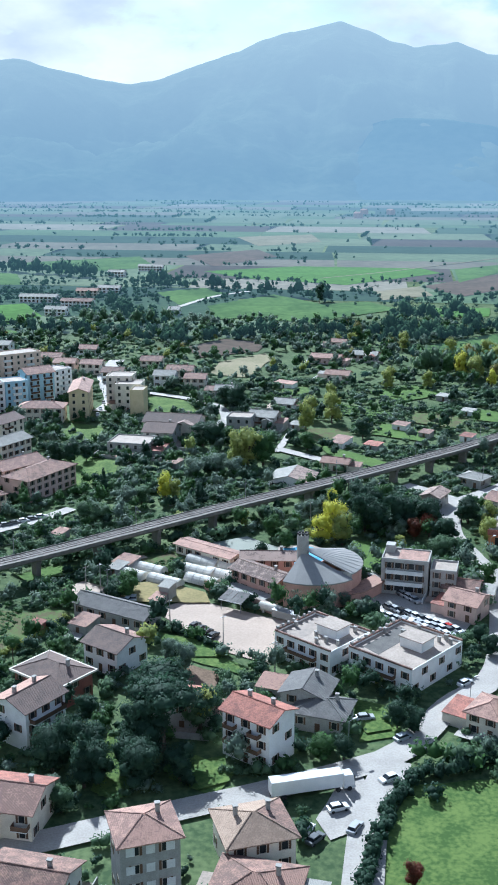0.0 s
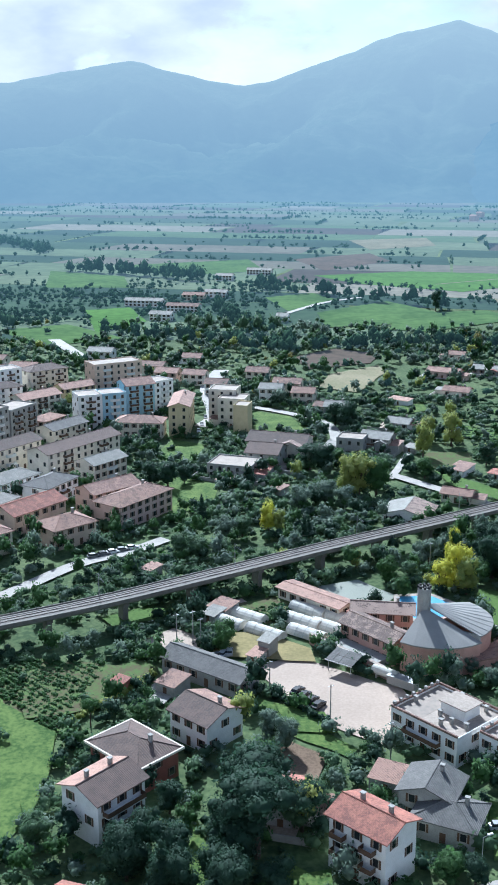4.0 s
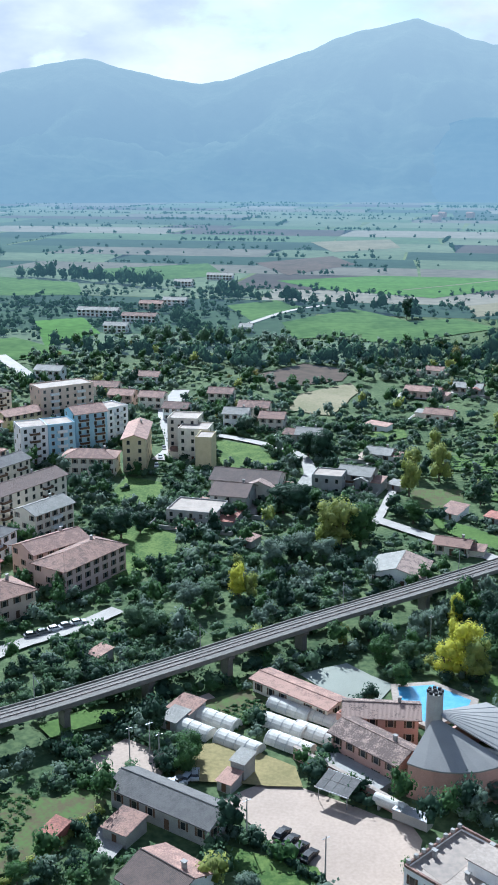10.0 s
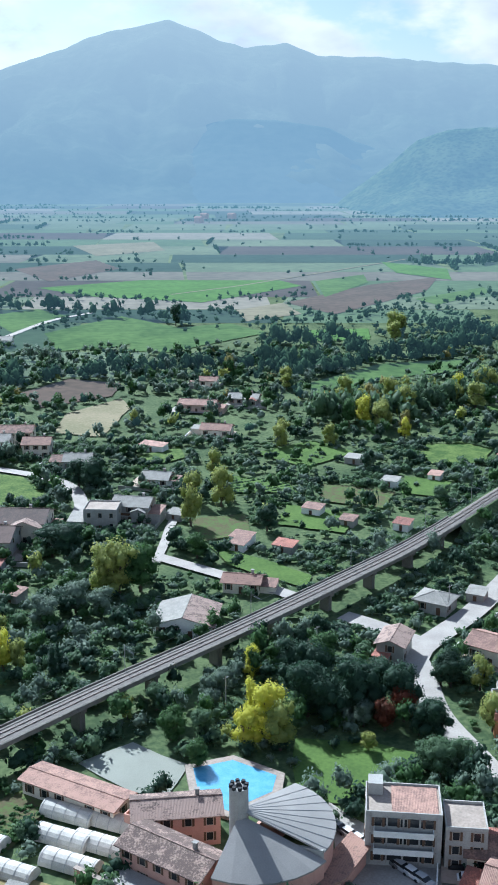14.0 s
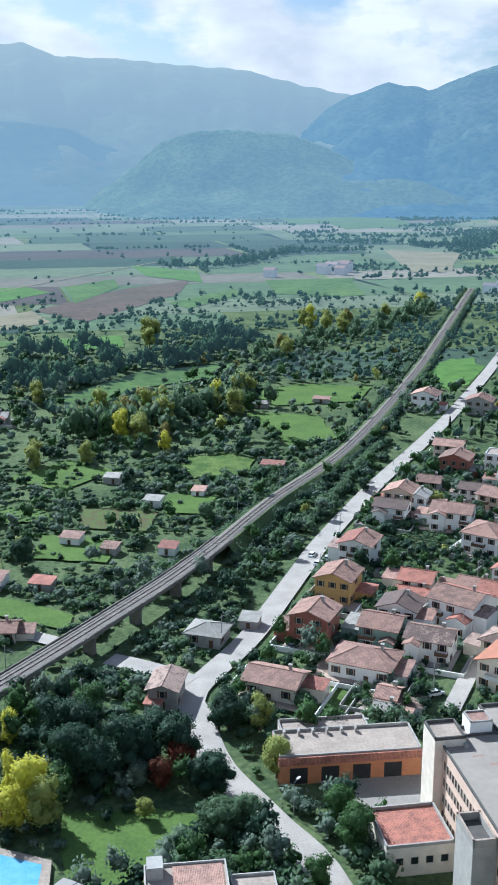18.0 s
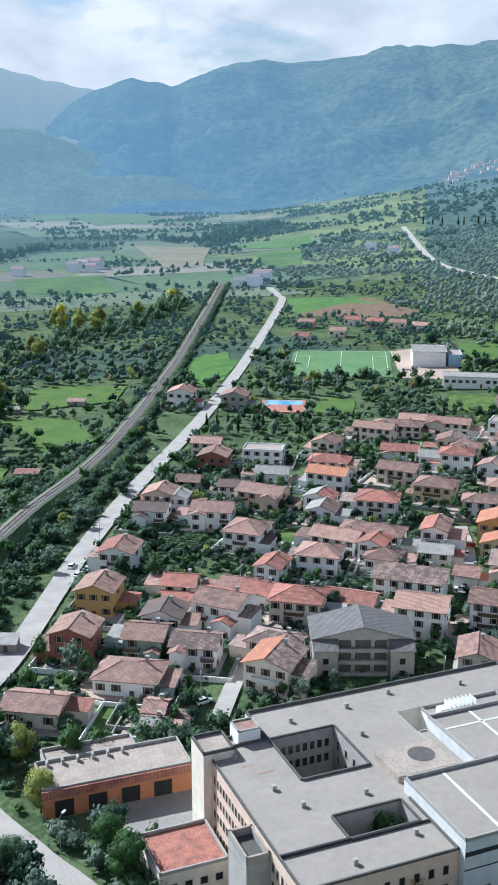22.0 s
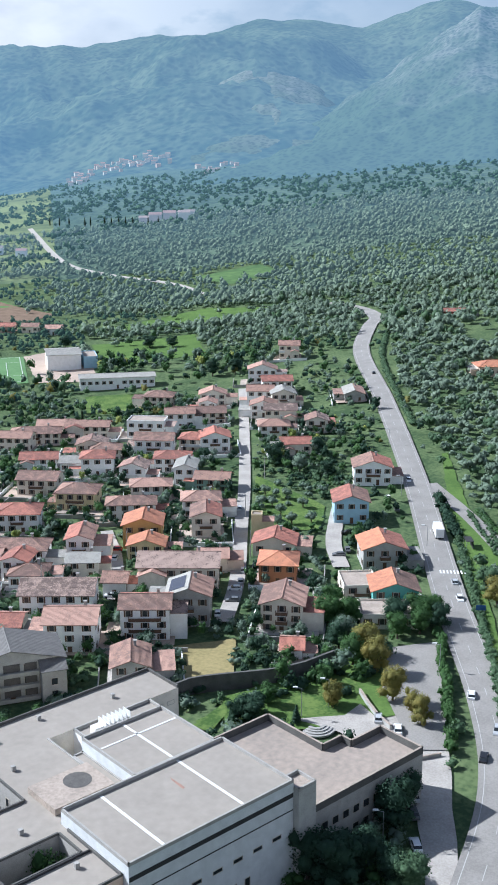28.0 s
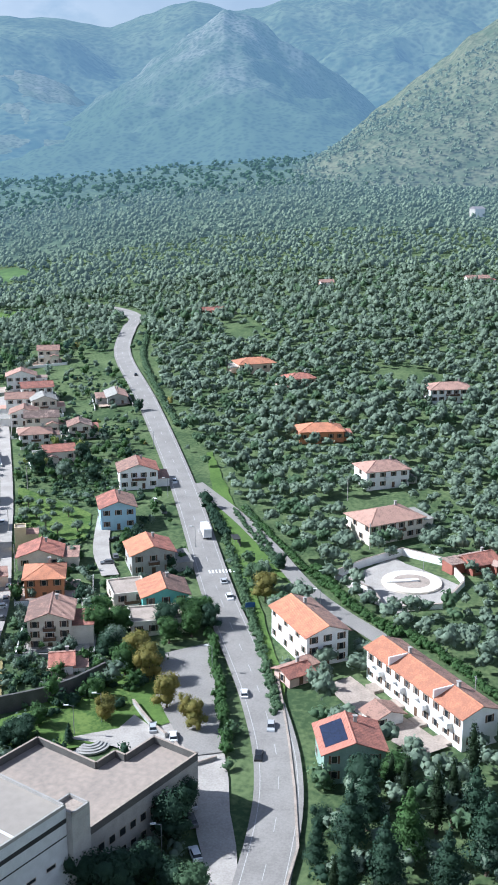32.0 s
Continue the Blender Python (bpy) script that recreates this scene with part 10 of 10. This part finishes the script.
size = prng.uniform(0.75, 1.5, len(gx)) * (1.2 + 0.4 * np.clip(patchy(gx, gy, 60, 8.0), -0.4, 0.7))
near = r < 620
spots = np.stack([gx, gy, size], 1)
split = prng.uniform(size=len(gx)) < 0.12
scatter("olive_grove", "grey-green olive trees in loose rows on the slope", spots[near & ~split & (r < 400)], "olive", "olive", 46, 0.46, seed=1, core=0.82)
scatter("olive_grove", "grey-green olive trees in loose rows higher up", spots[near & ~split & (r >= 400)], "olive", "olive", 22, 0.6, seed=12, core=0.85)
scatter("olive_grove", "darker green olive trees in loose rows on the slope", spots[near & split], "olive", "scrub", 28, 0.55, seed=2, core=0.82)
middle = ~near & (r < 820)
scatter("olive_grove", "grey-green olive trees on the far slope", spots[middle & ~split], "clump", "olive", 10, 0.75, seed=3)
scatter("olive_grove", "dark green olive trees on the far slope", spots[middle & split], "clump", "scrub", 14, 0.7, seed=4)
scatter("olive_grove", "hazy grey-green olive trees under the mountains", spots[r >= 820], "clump", "olive_far", 9, 0.8, seed=5)
# woods climbing to the mountain foot
x, y = polar(4200, 40, 88, 1400, 2300)
b, r = bearing(x, y)
ok = b + 5 * np.sin(r / 90.0) + prng.uniform(-4, 4, len(b)) > np.interp(r, [1400, 2300], [41, 45])
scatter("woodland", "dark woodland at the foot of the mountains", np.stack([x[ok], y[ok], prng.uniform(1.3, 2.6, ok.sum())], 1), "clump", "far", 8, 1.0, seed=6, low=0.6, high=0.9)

# scrub on the spur
x, y = polar(3000, 69, 90, 1290, 1800)
b, r = np.degrees(np.arctan2(x - 10, y - 140)), np.hypot(x - 10, y - 140)
zs = np.array([max(float(land(*q)), slope_height(SPUR_CREST, 1900, 600, 0.7, *q, bb, max(0, (rr - 1300) / 600))) for q, bb, rr in zip(zip(x, y), b, r)])
scatter("woodland", "scrubby trees climbing the limestone spur", np.stack([x, y, prng.uniform(0.7, 1.7, len(x))], 1), "clump", "olive_far", 7, 1.0, seed=16, ground=zs)

# scrub and garden bushes close to the flight
x, y = polar(19000, -42, 60, 130, 430)
x2, y2 = prng.uniform(-120, 75, 2600), prng.uniform(135, 300, 2600)
x3, y3 = prng.uniform(120, 300, 500), prng.uniform(150, 300, 500)
x, y = np.r_[x, x2, x3], np.r_[y, y2, y3]
ok = ~olive_land(x, y) & free(x, y, 0.3)
x, y = x[ok], y[ok]
ok = (patchy(x, y, 24, 5.0) > prng.uniform(-0.6, 0.2, len(x))) & ~(allotments(x, y) & (prng.uniform(size=len(x)) < 0.28))
x, y = x[ok], y[ok]
town = in_town(x, y)
k = np.where(town, prng.uniform(0.6, 1.5, len(x)), prng.uniform(0.6, 2.2, len(x)) * (1 + 0.5 * np.clip(patchy(x, y, 60, 9.0), -0.5, 1))) * np.where(allotments(x, y), 0.85, 1.0)
pick = prng.uniform(size=len(x))
for lo, hi, leaf, say in ((0, 0.45, "scrub", "green scrub and garden bushes"), (0.45, 0.72, "dark", "dark evergreen bushes"), (0.72, 0.9, "silver", "grey-green shrubs"), (0.9, 1.0, "green", "fresh green shrubs")):
    s = (pick >= lo) & (pick < hi)
    away = np.hypot(x - 40, y - 190) > 170
    scatter("bushes", say, np.stack([x, y, k], 1)[s & ~away], "bush", leaf, 74, 0.19, seed=int(lo * 100) + 7, category="bushes", core=0.68)
    scatter("bushes", say, np.stack([x, y, k], 1)[s & away], "bush", leaf, 30, 0.28, seed=int(lo * 100) + 8, category="bushes", core=0.72)
# small trees among them
x, y = polar(6200, -42, 60, 130, 640)
x2, y2 = prng.uniform(-120, 75, 620), prng.uniform(135, 300, 620)
x3, y3 = prng.uniform(110, 420, 3200), prng.uniform(260, 560, 3200)
x3, y3 = x3[in_town(x3, y3)], y3[in_town(x3, y3)]
x, y = np.r_[x, x2, x3], np.r_[y, y2, y3]
ok = ~olive_land(x, y) & free(x, y, 0.4)
x, y = x[ok], y[ok]
ok = (patchy(x, y, 45, 15.0) > prng.uniform(-0.5, 0.5, len(x))) & ~(allotments(x, y) & (prng.uniform(size=len(x)) < 0.28))
x, y = x[ok], y[ok]
town = in_town(x, y)
k = np.where(town, prng.uniform(0.55, 1.1, len(x)), prng.uniform(0.7, 1.7, len(x)))
pick = prng.uniform(size=len(x))
for lo, hi, leaf, say in ((0, 0.4, "green", "small green trees"), (0.4, 0.75, "dark", "small dark trees"), (0.75, 0.97, "silver", "small silvery trees"), (0.97, 1.0, "gold", "small golden trees")):
    s = (pick >= lo) & (pick < hi)
    close = np.hypot(x - 60, y - 230) < 190
    scatter("copse", say, np.stack([x, y, k], 1)[s & close], "olive", leaf, 170, 0.2, seed=int(lo * 100) + 31, low=1.0, high=1.6, core=0.66)
    scatter("copse", say, np.stack([x, y, k], 1)[s & ~close], "olive", leaf, 52, 0.36, seed=int(lo * 100) + 32, low=1.0, high=1.6, core=0.72)
# scrub in the middle distance
x, y = polar(26000, -28, 62, 430, 1000)
ok = ~olive_land(x, y) & free(x, y, 0.5)
b, r = bearing(x, y)
ok &= prng.uniform(size=len(x)) < np.interp(r, [430, 600, 720, 1000], [0.8, 0.62, 0.22, 0.08]) + np.interp(b, [-12, 0, 8, 22], [0.4, 0, 0, 0.35]) * np.interp(r, [600, 720, 900, 1000], [0, 1, 0.6, 0.2])
x, y = x[ok], y[ok]
ok = (patchy(x, y, 70, 21.0) > prng.uniform(-0.42, 0.3, len(x))) | (np.abs(patchy(x, y * 1.6, 120, 23.0)) < 0.06)
x, y = x[ok], y[ok]
ok = ~(allotments(x, y) & (prng.uniform(size=len(x)) < 0.22))
x, y = x[ok], y[ok]
k = prng.uniform(0.45, 1.45, len(x)) * np.where(in_town(x, y), 0.6, np.where(allotments(x, y), 0.85, 1.0))
pick = prng.uniform(size=len(x))
# far emits its haze; scrub has the haze blue in its colour
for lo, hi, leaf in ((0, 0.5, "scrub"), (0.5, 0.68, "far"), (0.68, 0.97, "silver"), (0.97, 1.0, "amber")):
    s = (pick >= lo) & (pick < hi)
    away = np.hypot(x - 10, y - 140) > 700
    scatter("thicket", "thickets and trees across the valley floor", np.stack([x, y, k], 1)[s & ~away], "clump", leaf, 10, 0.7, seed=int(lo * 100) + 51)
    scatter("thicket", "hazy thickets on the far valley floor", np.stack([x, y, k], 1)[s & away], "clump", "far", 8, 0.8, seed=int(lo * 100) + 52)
# hedgerows along the parcels, and single trees on the plain
hx, hy, hk = [], [], []
for (x0, y0), (x1, y1) in HEDGE_RUNS:
    n = int(math.hypot(x1 - x0, y1 - y0) / prng.uniform(3.5, 9)) + 1
    tall = prng.uniform(0.45, 1.5)
    t = prng.uniform(0, 1, n)
    hx += list(x0 + (x1 - x0) * t + prng.uniform(-2, 2, n))
    hy += list(y0 + (y1 - y0) * t + prng.uniform(-2, 2, n))
    hk += list(tall * prng.uniform(0.7, 1.3, n))
x, y = polar(700, -28, 40, 800, 2900)
hx, hy, hk = np.r_[hx, x], np.r_[hy, y], np.r_[hk, prng.uniform(0.6, 1.7, 700)]
ok = free(hx, hy, 0.5)
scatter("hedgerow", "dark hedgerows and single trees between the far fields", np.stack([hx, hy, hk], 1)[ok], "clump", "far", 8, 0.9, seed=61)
# woods below the wooded hill, where the plain ends
x, y = polar(9000, 24, 46, 1000, 2500)
r = np.hypot(x - 10, y - 140)
ok = free(x, y, 0.5) & (patchy(x, y * 1.5, 150, 47.0) > np.interp(r, [1000, 2500], [0.16, 0.02]))
scatter("woodland", "dark woods between the fields under the hill", np.stack([x, y, prng.uniform(0.7, 1.6, len(x))], 1)[ok], "clump", "far", 8, 1.0, seed=62)


def belt(pts, width, gap, leaf, low, high, label, seed, far=False):
    """A belt of trees of uneven height along a line."""
    line = curve_through(pts, gap)
    rng = np.random.default_rng(seed)
    rows = max(1, int(width / (gap * 1.1)))
    p = np.repeat(line[:, :2], rows, 0) + rng.normal(0, 1, (len(line) * rows, 2)) * (gap * 0.4, width * 0.3)
    p = p[free(p[:, 0], p[:, 1], 0.3)]
    return scatter("tree_belt", label, np.column_stack([p, rng.uniform(low, high, len(p)) ** 1.0]), "clump", leaf, 10 if far else 46, 0.9 if far else 0.42, seed=seed, low=0.9, high=1.7)


belt([(-90.8, 719.6), (-38.3, 695), (6.9, 712), (50.6, 724.7), (88.0, 714.6), (118.6, 703), (140.2, 709.4), (203.1, 737.0)], 24, 6.5, "far", 1.0, 2.3, "dark belt of trees along a ditch", 201)
belt([(-258.0, 777.1), (-178.7, 756.6), (-103.2, 728), (-44.1, 722.1)], 20, 6.5, "far", 0.9, 2.0, "long dark belt of trees", 202)
belt([(-127.2, 790.4), (-64.6, 777.5)], 18, 7, "scrub", 1.0, 2.2, "clump of green trees by a field", 203)
belt([(-2.1, 953.2), (33.1, 945.0), (67.8, 905)], 14, 7, "far", 1.3, 2.9, "line of tall dark trees", 204, True)
belt([(110.9, 800), (140, 797), (166.2, 800)], 26, 7, "far", 1.3, 2.6, "dense dark copse in the fields", 205)
belt([(-97.7, 1020.6), (-50, 1004), (-8.4, 985.6)], 14, 8, "far", 1.2, 2.6, "line of tall trees along a lane", 206, True)
belt([(-112.6, 880), (-90, 820), (-67.3, 770.8)], 30, 8, "far", 0.9, 1.9, "dark copse between fields", 207)
belt([(383.4, 1350.3), (458.4, 1344.1), (620.8, 1500)], 40, 9, "far", 1.2, 2.2, "long dark wood edge", 208, True)
belt([(160, 756), (197.9, 747.5), (245.7, 781.8)], 24, 6.5, "far", 1.3, 2.6, "thick dark belt of trees beside a meadow", 209)
belt([(100, 735), (122.7, 720.9), (148.4, 700)], 22, 6.5, "far", 1.2, 2.4, "dark trees at the end of a meadow", 210)
belt([(240.9, 845), (275.4, 812)], 30, 7, "far", 1.3, 2.4, "dark copse below the poplars", 211)
belt([(827, 1540), (866, 1490), (1000, 1590), (1154, 1720)], 90, 10, "far", 1.2, 2.2, "dark wood at the edge of the plain", 212, True)
belt([(248, 739), (307, 780), (373, 820), (472, 912)], 26, 7, "scrub", 1.0, 2.0, "loose belt of green trees along a stream", 213)
belt([(96, 588), (130, 592), (162, 612), (199, 634)], 20, 6, "scrub", 1.2, 2.6, "belt of tall trees beside a meadow", 214)
belt([(-319.4, 1194.0), (-239.1, 1157.6), (-157.6, 1104.8)], 22, 8, "far", 1.6, 3.2, "row of tall trees behind the farms", 215, True)
belt([(-94, 1035), (-75, 1037)], 16, 7, "far", 1.6, 3.0, "clump of tall trees by a field", 216, True)
belt([(-43, 993), (-24, 995)], 16, 7, "far", 1.6, 3.0, "clump of tall trees by a lane", 217, True)
belt([(-552, 1655), (-480, 1540), (-412, 1436)], 60, 10, "far", 1.0, 2.0, "dark wood on the plain", 218, True)


def hedge(pts, width, height, leaf, label, seed):
    """A clipped or wild hedge: plants set close along a line."""
    line = curve_through(pts, 1.1)
    rng = np.random.default_rng(seed)
    n = len(line)
    spots = np.stack([line[:, 0] + rng.uniform(-width / 4, width / 4, n), line[:, 1] + rng.uniform(-width / 4, width / 4, n), np.full(n, width / 2.6)], 1)
    return scatter("hedge", label, spots, "bush", leaf, 46, 0.23, seed=seed, low=height / width * 1.2, high=height / width * 1.6, category="hedge")


hedge([(17.8, 146.8), (21.8, 161.4), (26.8, 173.1), (31.7, 181.4), (39.1, 183.9), (49.1, 188.3), (58.7, 191.3)], 3.4, 3.2, 'dark', 'tall dark hedge round the meadow', 83)
hedge([(244.7, 259.4), (228.2, 250.3), (211.6, 240.9), (194.9, 232.6)], 2.6, 3.0, 'green', 'clipped green hedge beside the main road', 60)
hedge([(-60.3, 233.6), (-54.3, 243.8), (-47.0, 256.7)], 1.8, 1.8, 'gold', 'yellow-green clipped garden hedge', 5)
hedge([(-24.4, 253.7), (-15.7, 246.2), (-6.6, 238.5)], 2.0, 2.0, 'dark', 'dark hedge along the gravel yard', 22)
hedge([(11.3, 181.6), (7.6, 186.0), (3.6, 184.5), (-5.4, 184.9)], 2.0, 1.6, 'scrub', 'low hedge along the town road', 38)
hedge([(343.5, 307.6), (320.5, 291.6), (312.0, 285.7)], 3, 3, 'dark', 'dark hedge between the two roads', 63)
hedge([(335.5, 292.2), (293.8, 259.3), (339.8, 289.9)], 2.0, 1.5, 'scrub', 'scrub on the road bank', 76)
hedge([(297.6, 249.5), (271.6, 227.7), (258.6, 206.4), (239.3, 186.2)], 3.0, 2.4, 'green', 'green bank of shrubs above the side road', 84)
hedge([(143.4, 446.3), (166.1, 471.4), (197.4, 508.8), (221.3, 533.2)], 4, 3.5, 'scrub', 'dense shrubs between railway and road', 29)

hedge([(214, 229), (238, 242), (262, 256), (300, 278), (330, 297)], 2.6, 1.7, 'scrub', 'scrubby hedge on the verge of the main road', 91)
hedge([(262, 216), (284, 240), (312, 266), (338, 290)], 2.4, 1.6, 'green', 'green shrubs along the side road', 92)
hedge([(420, 356), (470, 392), (530, 432), (590, 462)], 3.0, 2.0, 'scrub', 'wild shrubs beside the road', 93)

flank = RAIL_LINE[int(len(RAIL_LINE) * 0.27):]
turn = sides(flank)
for off, leaf, k in ((-6.2, "scrub", 12), (6.4, "dark", 14)):
    wild = flank[:, :2] + turn * off
    hedge([tuple(q) for q in wild[::4]], 3.4, 2.6, leaf, "wild shrubs along the railway bank", k)


def crop_rows(ring, heading, gap, leaf, label, seed):
    """Rows of low vegetables across a plot."""
    ring = np.array(ring, float)
    c, q = ring.mean(0), radians(heading)
    u, w = np.array([math.cos(q), math.sin(q)]), np.array([-math.sin(q), math.cos(q)])
    reach = np.abs(ring - c).max() * 1.5
    a, b = np.meshgrid(np.arange(-reach, reach, 0.65), np.arange(-reach, reach, gap))
    p = c + a.ravel()[:, None] * u + b.ravel()[:, None] * w
    rng = np.random.default_rng(seed)
    p += rng.uniform(-0.2, 0.2, p.shape)
    ok = inside(ring, p[:, 0], p[:, 1]) & (rng.uniform(size=len(p)) < 0.8)
    spots = np.stack([p[ok, 0], p[ok, 1], rng.uniform(0.4, 0.65, ok.sum())], 1)
    return scatter("crop_rows", label, spots, "bush", leaf, 6, 0.5, seed=seed, category="vegetables")


crop_rows([(-86.8, 254.0), (-75.4, 262.0), (-59.4, 259.3), (-61.1, 242.8), (-62.9, 229.3), (-76.9, 240.5)], -35, 1.6, 'green', 'rows of vegetables in the garden plots', 73)
crop_rows([(-31.2, 293.1), (-22.2, 300.2), (-17.3, 298.0), (-24.8, 285.6)], -32, 1.6, 'green', 'rows of greens between the tunnels', 68)
crop_rows([(164.9, 435.9), (182.7, 424.7), (174.3, 408.5), (154.9, 414.8)], -50, 2.0, 'scrub', 'rows of vines in the back garden', 27)
crop_rows([(42.9, 511.1), (65.6, 497.8), (66.8, 483.8), (41.7, 487.4)], 20, 3.0, 'scrub', 'rows of vegetables beyond the railway', 73)
